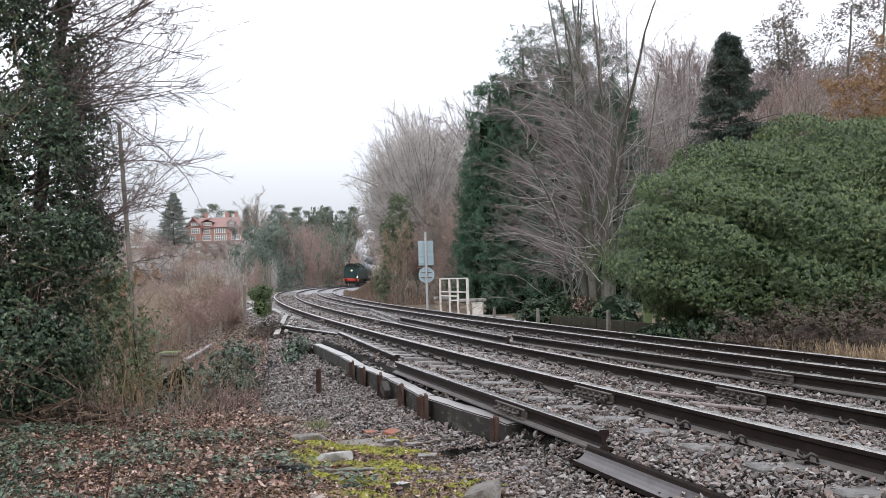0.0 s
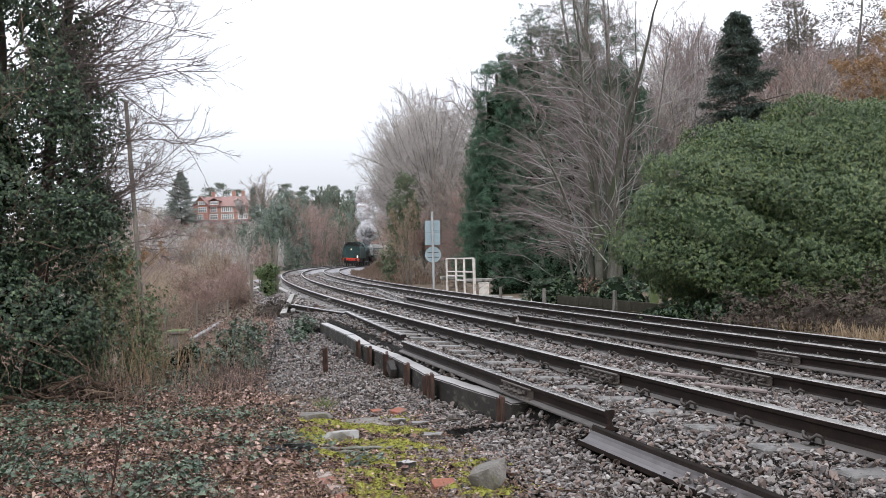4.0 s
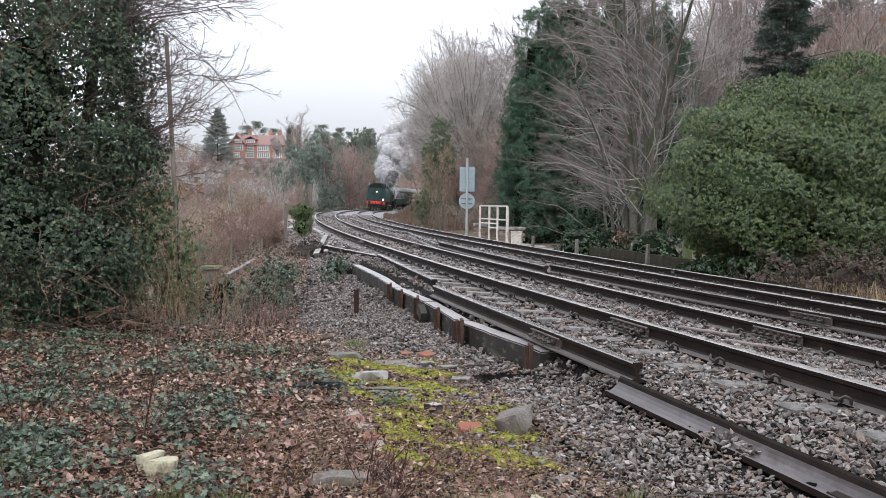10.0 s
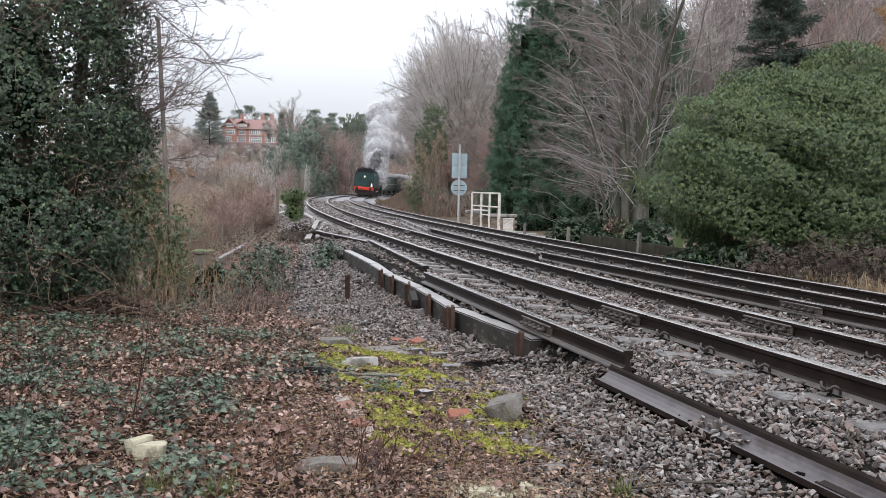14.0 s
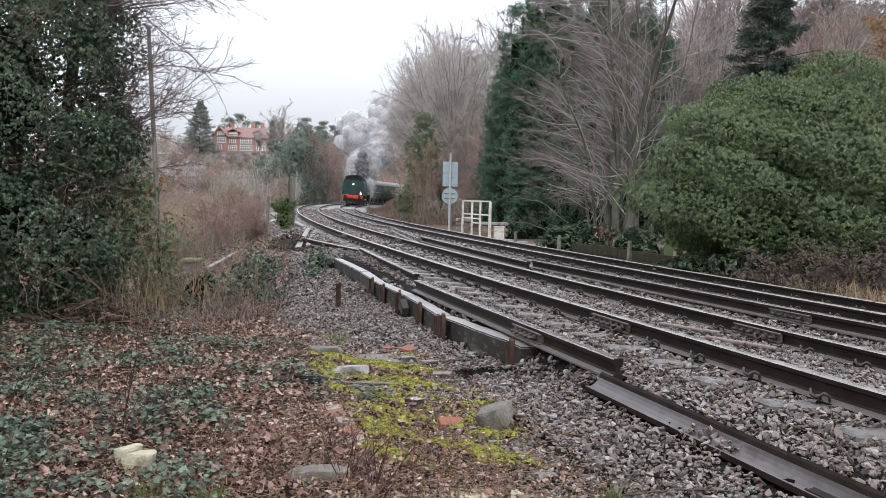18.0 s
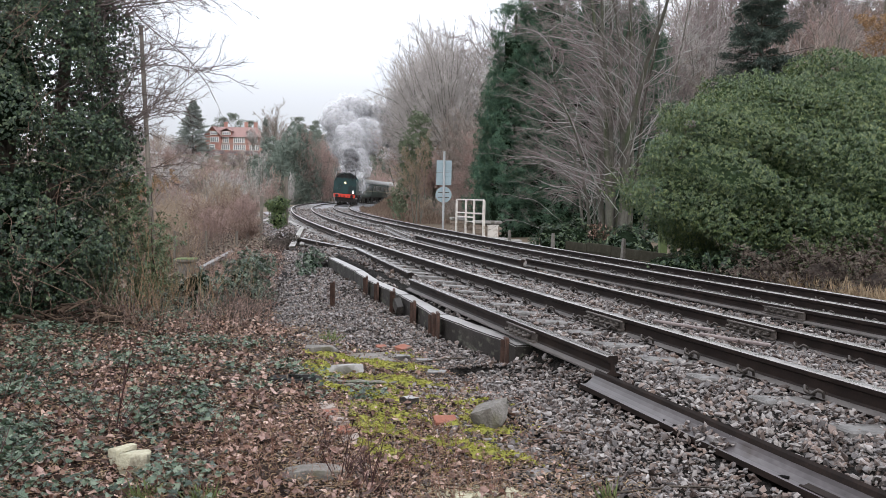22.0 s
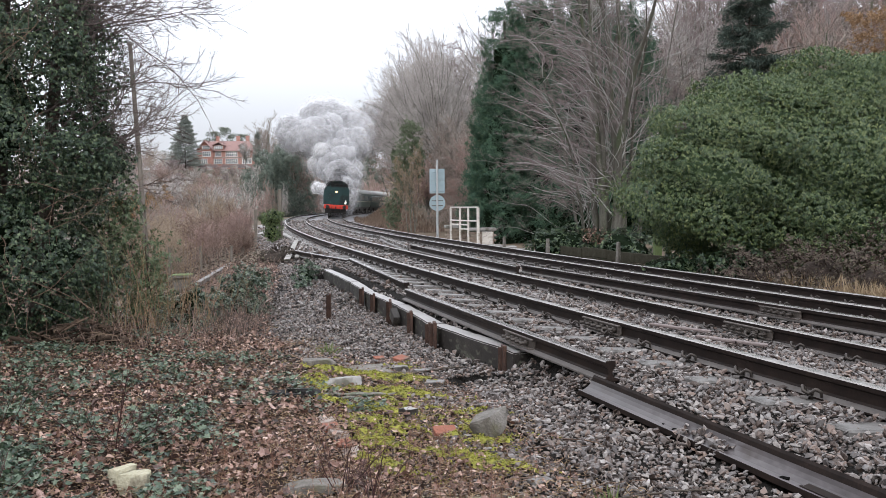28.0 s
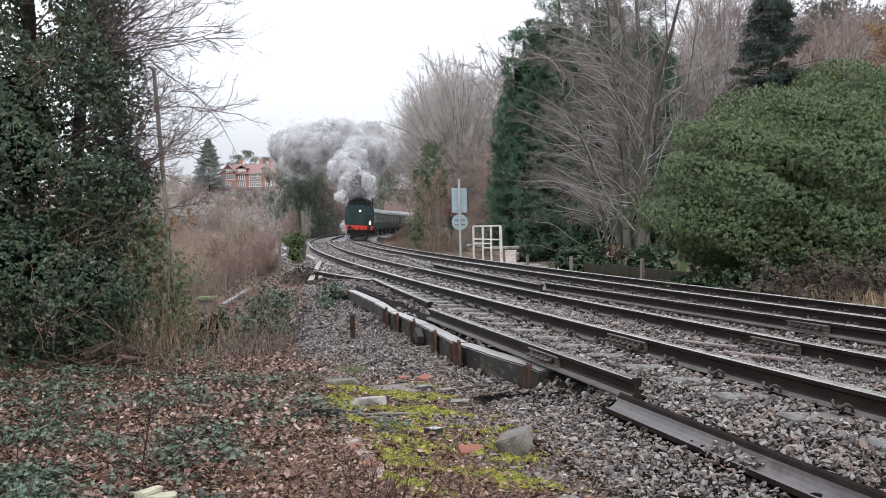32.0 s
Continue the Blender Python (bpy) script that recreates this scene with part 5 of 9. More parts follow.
# ---- plants ----
def shell_points(rng, lumps, n, deep=0.78, rough=0.16, seed=1):
    """Points with outward ways on the outside of a union of ellipsoids (centre, radii)."""
    c = np.array([l[0] for l in lumps], float)
    r = np.array([l[1] for l in lumps], float)
    area = (r[:, 0] * r[:, 1] + r[:, 1] * r[:, 2] + r[:, 0] * r[:, 2])
    i = rng.choice(len(lumps), n, p=area / area.sum())
    d = rand_unit(rng, n)
    lump = 1 + rough * (np.sin(d[:, 0] * 7 + i * 2.1 + seed) * np.sin(d[:, 1] * 6.3 + i) + np.sin(d[:, 2] * 8 + d[:, 0] * 5 + i * 0.7)) * 0.6
    p = c[i] + d * r[i] * (lump * rng.uniform(deep, 1.0, n) ** 0.6)[:, None]
    inside = np.zeros(n, bool)
    for k in range(len(lumps)):
        inside |= (i != k) & ((((p - c[k]) / r[k]) ** 2).sum(1) < 0.62)
    out = unit(d / r[i])
    return p[~inside], out[~inside]


def rosettes(rng, p, out, per, length, width, droop=0.5, fold=0.12, spread=0.9):
    """Leaves that fan out round shoots."""
    n = len(p)
    shoot = unit(out + rng.normal(size=(n, 3)) * 0.35 + [0, 0, 0.35])
    P, S = np.repeat(p, per, 0), np.repeat(shoot, per, 0)
    m = len(P)
    round_ = unit(np.cross(S, rng.normal(size=(m, 3))))
    tip = unit(S * rng.uniform(0.1, 0.7, (m, 1)) + round_ * spread + [0, 0, -droop])
    nor = unit(S + rng.normal(size=(m, 3)) * 0.3 + [0, 0, 0.5])
    L = length * rng.uniform(0.65, 1.2, m)
    P = P + S * rng.uniform(-0.04, 0.05, (m, 1)) * (length / 0.12)
    return leaves(P, tip, nor, L, L * width * rng.uniform(0.8, 1.2, m), fold, 0.1)


def core(lump, shrink=0.8, sub=2, amount=0.25):
    """A solid lumpy core that stops sight through a dense bush."""
    bm = bmesh.new()
    for c, r in (lump,):
        bmesh.ops.create_icosphere(bm, subdivisions=sub, radius=1, matrix=Matrix.Translation(c) @ Matrix.Diagonal((*[a * shrink for a in r], 1)))
    for v in bm.verts:
        v.co += noise.noise_vector(v.co * 1.1) * amount
    return bm


# Core fills for dense foliage: the shade inside is put into their colour.
M_INNER_SHADE = surface("inner_shade", [(0.006, 0.011, 0.006), (0.016, 0.025, 0.014)], 7, 1.0, 0.8, 30, depth=0.05, spec=0.02)
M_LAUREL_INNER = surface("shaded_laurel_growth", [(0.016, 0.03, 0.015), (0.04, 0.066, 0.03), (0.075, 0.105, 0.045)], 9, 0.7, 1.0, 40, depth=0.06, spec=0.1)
M_CORE_BROWN = surface("dark_brown_core", [(0.03, 0.022, 0.018), (0.065, 0.048, 0.04)], 7, 1.0, 0.8, 30, depth=0.05)


def leafy(name, label, category, lumps, shoots, per, length, width, material, seed, droop=0.5, with_core=0.8, core_material=None, group="", deep=0.78, rough=0.16, stems=None, fold=0.12, front=None):
    rng = np.random.RandomState(seed)
    ob = thing(name, label, category, group=group)
    p, out = shell_points(rng, lumps, shoots, deep, rough, seed)
    keep = p[:, 2] > ground_z(p[:, 0], p[:, 1]) + 0.02
    if front is not None:  # thinner on the side away from the line
        keep &= (out[:, 1] < 0.35) | (rng.uniform(size=len(p)) < front)
    v, f = rosettes(rng, p[keep], out[keep], per, length, width, droop, fold)
    part("foliage", mesh_of("foliage", v, f, False, (material,)), material, ob)
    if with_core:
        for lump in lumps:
            part("inner_growth", core(lump, with_core), core_material or M_INNER_SHADE, ob)
    if stems:
        for base, way, tall in zip(*stems[:3]):
            segs = branching(rng, [base], [way], tall, *stems[3:])[0]
            part("stem", branch_mesh("stem", rng, segs), M_BARK_DARK, ob).data.materials.append(M_BARK_DARK)
    return ob


# the great laurel
LAUREL = [((8.6, 20.4, 1.3), (3.9, 3.2, 2.55)), ((6.5, 19.7, 1.35), (2.2, 2.0, 1.5)), ((10.6, 19.4, 1.0), (3.0, 2.6, 2.3)), ((7.2, 20.2, 2.2), (2.4, 2.2, 1.55)),
          ((9.0, 18.9, 0.7), (2.6, 1.9, 1.5)), ((9.5, 20.8, 3.1), (2.3, 2.0, 1.4)), ((13.0, 20.6, 1.2), (3.2, 2.6, 2.6)), ((5.9, 19.6, 1.0), (1.2, 1.2, 0.9))]
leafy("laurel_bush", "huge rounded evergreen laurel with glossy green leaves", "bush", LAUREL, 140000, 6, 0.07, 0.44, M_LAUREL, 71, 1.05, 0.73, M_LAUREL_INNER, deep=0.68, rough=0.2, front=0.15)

# ivy-covered tree by the viewer
IVYLUMPS = [((-5.5, 11.6, 0.9), (1.8, 1.4, 1.6)), ((-4.95, 11.4, 2.2), (1.3, 1.2, 1.35)), ((-5.6, 11.8, 3.6), (1.6, 1.3, 1.5)), ((-5.1, 11.5, 4.9), (1.2, 1.1, 1.4)),
            ((-5.6, 12.0, 6.2), (1.4, 1.2, 1.3)), ((-4.5, 11.4, 0.5), (0.8, 0.85, 1.0)), ((-4.45, 11.6, 3.2), (0.75, 0.8, 1.1)), ((-4.3, 11.5, 1.9), (0.75, 0.8, 0.9)), ((-4.6, 11.7, 5.0), (0.7, 0.8, 1.0)),
            ((-6.9, 11.8, 2.4), (1.6, 1.2, 2.6))]


def ivy_tree():
    rng = np.random.RandomState(91)
    ob = thing("ivy_tree", "bare tree smothered in dark glossy ivy", "tree")
    p, out = shell_points(rng, IVYLUMPS, 136000, 0.45, 0.34, 4)
    gap = wave(p[:, 0] * 1.0 + p[:, 1], p[:, 2], 1.3, 77) + wave(p[:, 0], p[:, 2], 0.7, 78) * 0.6
    keep = (p[:, 2] > ground_z(p[:, 0], p[:, 1]) + 0.05) & ((gap > -0.75 + 0.3 * smooth(p[:, 2], 2.2, 4.2)) | (rng.uniform(size=len(p)) < 0.22))
    p, out = p[keep], out[keep]
    v, f = rosettes(rng, p, out, 5, 0.044, 0.66, 1.0, 0.1)
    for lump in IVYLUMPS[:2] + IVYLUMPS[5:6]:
        part("inner_growth", core(lump, 0.36, 3, 0.4), M_INNER_SHADE, ob)
    part("ivy_foliage", mesh_of("ivy_foliage", v, f, False, (M_IVY,)), M_IVY, ob, "dark glossy ivy leaves")
    for base, way, tall, thick in (((-5.2, 11.8, -0.5), (0.02, 0, 1), 9.5, 0.13), ((-4.7, 11.6, -0.5), (0.05, 0, 1), 8.5, 0.1), ((-6.4, 12.0, -0.6), (-0.05, 0, 1), 9, 0.11)):
        out2, _, _ = branching(rng, [base], [way], tall, thick,
                               [dict(segs=9, wander=0.06, up=0.1, taper=0.3),
                                dict(kids=13, ratio=0.28, angle=50, wander=0.12, up=0.06, segs=7, thin=0.12, start=0.25),
                                dict(kids=9, ratio=0.42, angle=38, wander=0.14, up=0.1, segs=5, thin=0.45, least=0.005),
                                dict(kids=5, ratio=0.45, angle=34, wander=0.16, up=0.12, segs=4, thin=0.5, least=0.0028)])
        part("trunk", branch_mesh("trunk", rng, out2[:2]), M_BARK_DARK, ob).data.materials.append(M_BARK_DARK)
        part("crown", branch_mesh("crown", rng, out2[2:], (4, 2)), M_TWIG, ob).data.materials.append(M_TWIG)
    # the thin limbs that arch out over the path
    m = 74
    st = np.stack([rng.uniform(-5.0, -4.1, m), rng.uniform(11.3, 11.9, m), np.linspace(1.5, 5.6, m)], 1)
    way = np.stack([np.ones(m), rng.normal(size=m) * 0.15, rng.uniform(-0.05, 1.0, m)], 1)
    out3, _, _ = branching(rng, st, way, rng.uniform(1.2, 1.9, m) + 0.75 * smooth(st[:, 2], 2.2, 3.6), 0.0115,
                           [dict(segs=12, wander=0.11, up=0.012, taper=0.25), dict(kids=15, ratio=0.38, angle=40, wander=0.13, up=0.05, segs=7, thin=0.5, start=0.12, least=0.0044),
                            dict(kids=8, ratio=0.42, angle=38, wander=0.16, up=0.05, segs=4, thin=0.6, least=0.0034)])
    part("limb", branch_mesh("limb", rng, out3, (6, 4, 2)), M_TWIG_DARK, ob, "thin bare limbs arching outward").data.materials.append(M_TWIG_DARK)
    # bare brown stems that cross the front of the ivy
    m = 70
    st = np.stack([rng.uniform(-6.6, -3.9, m), rng.uniform(10.15, 10.7, m), rng.uniform(-0.2, 4.6, m)], 1)
    out5, _, _ = branching(rng, st, rng.normal(size=(m, 3)) * [1, 0.15, 0.6] + [0.3, 0, 0.25], rng.uniform(0.6, 1.8, m), 0.0042,
                           [dict(segs=10, wander=0.17, up=-0.02, taper=0.35), dict(kids=5, ratio=0.35, angle=40, wander=0.18, up=0.03, segs=5, thin=0.6, least=0.0025)])
    part("vine", branch_mesh("vine", rng, out5, (5, 3)), M_STEM, ob, "bare brown stems crossing the ivy").data.materials.append(M_STEM)
    # tangled dead stems at its foot
    n = 55
    q = np.stack([rng.uniform(-6.4, -3.4, n), rng.uniform(10.4, 11.4, n), np.zeros(n)], 1)
    q[:, 2] = ground_z(q[:, 0], q[:, 1])
    out4, _, _ = branching(rng, q, rng.normal(size=(n, 3)) * [0.6, 0.4, 0.3] + [0, 0, 0.9], rng.uniform(0.5, 2.3, n), 0.0048,
                           [dict(segs=9, wander=0.2, up=-0.05, taper=0.5), dict(kids=2, ratio=0.4, angle=40, wander=0.2, up=0, segs=5, thin=0.7, least=0.002)])
    part("undergrowth", branch_mesh("tangled", rng, out4, (4, 3)), M_STEM, ob).data.materials.append(M_STEM)


ivy_tree()

# smaller ivy mounds
for k_, (lumps_, n_) in enumerate((
        ([((-2.95, 12.6, -0.3), (0.42, 0.4, 0.29)), ((-2.72, 14.6, -0.2), (0.34, 0.4, 0.33)), ((-3.4, 13.2, -0.34), (0.36, 0.3, 0.22)), ((-3.05, 11.9, -0.42), (0.4, 0.3, 0.24)), ((-2.45, 13.4, -0.38), (0.26, 0.4, 0.24))], 2100),
        ([((-3.25, 18.6, -0.36), (0.36, 0.5, 0.28)), ((-3.0, 17.4, -0.4), (0.25, 0.4, 0.2))], 450),
        ([((-2.32, 19.6, -0.34), (0.26, 0.5, 0.26)), ((-2.2, 17.8, -0.4), (0.14, 0.4, 0.16))], 450),
        ([((-3.5, 12.1, 0.15), (0.36, 0.35, 0.75)), ((-3.8, 12.0, 0.85), (0.36, 0.35, 0.8)), ((-4.0, 11.8, 0.2), (0.3, 0.35, 0.8))], 2000),
        ([((-5.75, 36.5, 0.66), (0.36, 0.34, 0.26)), ((-5.5, 36.4, 0.74), (0.28, 0.28, 0.22)), ((-5.6, 36.4, 0.2), (0.3, 0.3, 0.45))], 1300),
)):
    leafy("ivy_mound" if k_ != 3 else "olive_shrub", ("low mound of dark green ivy on the bank", "low mound of dark green ivy on the bank", "low mound of dark green ivy on the bank", "sparse olive-green shrub beside the ivy-covered tree", "ivy-smothered fence post with bright green top")[k_], "ivy" if k_ != 3 else "shrub", lumps_, n_, 6, (0.048, 0.055, 0.06, 0.055, 0.055)[k_], 0.8 if k_ != 3 else 0.45,
          (M_IVY_GROUND, M_IVY_GROUND, M_IVY_GROUND, M_PRIVET, M_FRESH)[k_], 100 + k_, 0.3, 0.6 if k_ != 3 else 0.0, deep=0.78 if k_ != 3 else 0.2, rough=(0.45, 0.4, 0.4, 0.4, 0.45)[k_], stems=None if k_ != 3 else ([(-3.5, 12.1, -0.5), (-3.8, 12.0, -0.5), (-4.0, 11.8, -0.5)], [(0, 0, 1), (0, 0, 1), (-0.1, 0, 1)], [1.6, 2.2, 1.8], 0.012, [dict(segs=6, wander=0.1), dict(kids=9, ratio=0.4, angle=28, segs=4, least=0.003)]), group="ivy mounds on the bank")
leafy("root_mound", "dark tangled root mass on the bank", "roots", [((-3.75, 25.2, -0.35), (0.5, 0.5, 0.4))], 350, 5, 0.12, 0.3, M_BARK_DARK, 111, 0.2, 0.85, M_CORE_BROWN)


# ---- stems, brambles, grasses ----
def stems(rng, x, y, height, radius, lean=0.18, kids=3, sides=(3, 3), wander=0.1):
    n = len(x)
    p = np.stack([x, y, ground_z(x, y) - 0.02], 1)
    d = np.concatenate([rng.normal(size=(n, 2)) * lean, np.ones((n, 1))], 1)
    lv = [dict(segs=5, wander=wander, up=0.02, taper=0.35)]
    if kids:
        lv.append(dict(kids=kids, ratio=0.42, angle=32, wander=0.14, up=0.08, segs=3, thin=0.6, start=0.3, least=radius * 0.35))
    out, tips, ways = branching(rng, p, d, height, radius, lv)
    return out, tips, ways


def stuff_mesh(name, label, category, rng, out, material, sides=(3, 2)):
    single(name, branch_mesh(name, rng, out, sides, (material,)), label, category, "stuff")


def spots(rng, n, s0, s1, o0, o1):
    s, o = rng.uniform(s0, s1, n), rng.uniform(o0, o1, n)
    x, y = line_xy(s, o)
    return x, y


def build_scrub():
    rng = np.random.RandomState(33)
    x, y = spots(rng, 2100, 19, 60, -11, -3.3)
    k = (np.abs(x) < 0.52 * y) & (wave(x, y, 3, 61) > -0.75) & ~((y < 25.6) & (x > -7.4) & (x < -2.9))
    x, y = x[k], y[k]
    out, _, _ = stems(rng, x, y, rng.uniform(0.4, 1.35, len(x)), 0.0065, 0.24, 7)
    stuff_mesh("scrub_stems", "dense reddish-brown bare scrub stems", "scrub", rng, out, M_SCRUBTWIG)
    x, y = spots(rng, 1500, 18, 60, -16, -3.0)
    k = (np.abs(x) < 0.52 * y) & ~((y < 25.6) & (x > -7.4) & (x < -2.9))
    x, y = x[k], y[k]
    out, tips, ways = stems(rng, x, y, rng.uniform(0.5, 1.7, len(x)), 0.008, 0.4, 4, wander=0.2)
    stuff_mesh("bramble_stems", "arching tan bramble stems on the bank", "brambles", rng, out, M_SCRUBTWIG)
    # dead weed stems near the viewer
    x, y = spots(rng, 900, 11.5, 17, -6.5, -3.7)
    k = (x > -3.3) & (y > 11.2) & (y < 14.5) & (rng.uniform(size=len(x)) < 0.3)
    x, y = x[k], y[k]
    out, _, _ = stems(rng, x, y, rng.uniform(0.2, 0.85, len(x)) * rng.uniform(0.6, 1, len(x)), 0.0032, 0.22, 3)
    stuff_mesh("dead_weeds", "dry tan weed stems standing by the bank", "weeds", rng, out, M_WEED)
    x, y = -3.15 + rng.normal(size=120) * 0.28, rng.uniform(11.0, 12.6, 120)
    out, _, _ = stems(rng, x, y, rng.uniform(0.3, 1.6, 120) * rng.uniform(0.5, 1, 120), 0.004, 0.2, 4)
    stuff_mesh("dead_weeds", "tall golden dead weed stems beside the ivy", "weeds", rng, out, M_WEED)
    x, y = rng.uniform(-3.7, -1.9, 220), rng.uniform(9.7, 12.3, 220)
    out, _, _ = stems(rng, x, y, rng.uniform(0.1, 0.5, 220), 0.003, 0.4, 4)
    stuff_mesh("dead_weeds", "low reddish-brown weed stems in the litter", "weeds", rng, out, M_SCRUBTWIG)
    x, y = spots(rng, 15000, 11, 27, -4.9, -2.5)
    ss, oo = line_so(x, y)
    x, y = x[oo < ballast_edge(ss)], y[oo < ballast_edge(ss)]
    n = len(x)
    v, f = curled(rng, np.stack([x, y, ground_z(x, y) + rng.uniform(0.0, 0.06, n)], 1), unit(rng.normal(size=(n, 3)) * [1, 1, 0.3]), unit(rng.normal(size=(n, 3)) * 0.5 + [0, 0, 1]), rng.uniform(0.022, 0.06, n), rng.uniform(0.014, 0.038, n))
    single("bank_litter", mesh_of("bank_leaves", v, f, False, (M_DEADLEAF,)), "fallen brown leaves drifted along the bank", "leaf litter", "stuff")
    x, y = spots(rng, 620, 11.5, 24, -4.6, -2.5)
    ss, oo = line_so(x, y)
    x, y = x[oo < ballast_edge(ss) - 0.1], y[oo < ballast_edge(ss) - 0.1]
    out, _, _ = stems(rng, x, y, rng.uniform(0.15, 0.5, len(x)), 0.0035, 0.35, 4)
    stuff_mesh("dead_weeds", "low brown weed tangle by the ballast", "weeds", rng, out, M_TWIG_RED)
    # dead leaf and grass tangle under the scrub
    x, y = spots(rng, 15000, 12, 46, -11, -2.6)
    ss, oo = line_so(x, y)
    k = (np.abs(x) < 0.55 * y) & (oo < ballast_edge(ss) - 0.1)
    x, y = x[k], y[k]
    n = len(x)
    p = np.stack([x, y, ground_z(x, y) + rng.uniform(0, 0.25, n) * smooth(y, 14, 24)], 1)
    v, f = leaves(p, unit(rng.normal(size=(n, 3)) * [1, 1, 0.5]), unit(rng.normal(size=(n, 3)) + [0, 0, 1.2]), rng.uniform(0.04, 0.13, n), rng.uniform(0.02, 0.06, n), 0.3)
    single("bank_litter", mesh_of("bank_litter", v, f, False, (M_BRAMBLE,)), "brown dead leaves and tangle on the bank", "leaf litter", "stuff")
    # added dark stems that stand in for the shaded hollow below the ivy
    x, y = rng.uniform(-2.9, -2.0, 260), rng.uniform(11.0, 13.6, 260)
    out, _, _ = stems(rng, x, y, rng.uniform(0.12, 0.42, 260), 0.004, 0.6, 6, wander=0.3)
    stuff_mesh("bramble_tangle", "dark tangled stems added for the shaded hollow below the ivy", "brambles", rng, out, M_BARK_DARK)
    # red-stemmed saplings near the viewer
    for (bx, by, h, n) in ((-1.89, 5.85, 0.7, 7), (-1.75, 5.95, 0.6, 4), (-2.7, 5.95, 0.6, 5), (-1.26, 5.55, 0.3, 4), (-0.42, 4.9, 0.35, 9), (-0.25, 4.75, 0.3, 8), (-2.2, 4.75, 0.5, 4)):
        m = n
        out, _, _ = stems(rng, np.full(m, bx), np.full(m, by), rng.uniform(0.6, 1, m) * h * 1.15, 0.0042, 0.6, 5)
        single("bare_sapling", branch_mesh("sapling", rng, out, (4, 3), (M_RED_SHOOT,)), "thin dark red bare sapling shoots", "sapling", group="bare saplings in the litter")


build_scrub()



def blades(rng, x, y, height, width, lean=0.35):
    n = len(x)
    p = np.stack([x, y, ground_z(x, y) - 0.01], 1)
    tip = unit(np.concatenate([rng.normal(size=(n, 2)) * lean, np.ones((n, 1))], 1))
    return leaves(p, tip, rand_unit(rng, n), height, width, 0.1, 0.12)


def build_grass():
    rng = np.random.RandomState(44)
    x, y = spots(rng, 16000, 7, 19, 5.45, 6.7)
    v, f = blades(rng, x, y, rng.uniform(0.15, 0.6, len(x)), 0.008, 0.5)
    single("dry_grass", mesh_of("dry_grass", v, f, False, (M_GRASS_DRY,)), "tall dry straw-coloured grass by the track", "grass", "stuff")
    x, y = spots(rng, 5000, 60, 120, 5.4, 9.5)
    v, f = blades(rng, x, y, rng.uniform(0.2, 0.6, len(x)), 0.06)
    single("bank_grass", mesh_of("bank_grass", v, f, False, (M_BRACKEN,)), "rust-brown dead bracken on the far bank", "grass", "stuff")
    for (gx_, gy_, n) in ((-1.35, 4.65, 60), (-1.05, 4.55, 70), (-2.4, 5.2, 30), (-0.95, 9.7, 50), (0.95, 4.7, 30)):
        xx, yy = gx_ + rng.normal(size=n) * 0.035, gy_ + rng.normal(size=n) * 0.03
        v, f = blades(rng, xx, yy, rng.uniform(0.06, 0.17, n), 0.006, 0.6)
        single("grass_tuft", mesh_of("tuft", v, f, False, (M_GRASS,)), "small tuft of green grass among leaves", "grass", group="grass tufts")
    # brambles along the right fence
    lumps = [((7.6 + i * 1.15, 15.4 + i * 0.35, -0.3), (1.0, 0.8, 0.85)) for i in range(5)] + [((6.2, 17.2, -0.4), (0.9, 0.7, 0.7)), ((6.9, 16.3, -0.35), (0.9, 0.8, 0.8))]
    leafy("bramble_thicket", "brown winter bramble thicket beside the track", "brambles", lumps, 14000, 5, 0.06, 0.55, M_BRAMBLE, 45, 0.3, 0.5, M_CORE_BROWN, rough=0.4, deep=0.6)
    x, y = spots(rng, 500, 8, 17, 6.3, 8.5)
    out, _, _ = stems(rng, x, y, rng.uniform(0.5, 1.3, len(x)), 0.005, 0.5, 4, wander=0.2)
    stuff_mesh("bramble_canes", "arching brown bramble canes", "brambles", rng, out, M_STEM)
    # low evergreen cover below the great bare tree
    leafy("low_evergreen", "low dark evergreen growth under the bare tree", "bush", [((4.7, 30.7, -0.3), (1.2, 0.8, 0.75)), ((5.6, 30.6, -0.35), (0.9, 0.7, 0.6)), ((6.4, 29.6, -0.4), (1.1, 0.8, 0.7))],
          1500, 6, 0.12, 0.5, M_IVY, 47, 0.3)
    leafy("beech_shoots", "young beech shoots with rust-red dead leaves under the tree", "bush", [((5.45, 29.7, 0.15), (0.4, 0.3, 0.32)), ((5.8, 29.7, -0.1), (0.3, 0.3, 0.3))], 130, 4, 0.09, 0.6, M_DEADLEAF, 49, 0.3, 0.0, deep=0.2)
    leafy("ivy_bank", "ivy and bramble at the foot of the laurel", "ivy", [((5.2, 18.7, -0.5), (0.9, 0.6, 0.6)), ((6.1, 18.0, -0.4), (0.8, 0.6, 0.7))],
          1300, 6, 0.085, 0.7, M_IVY, 48, 0.3)


build_grass()


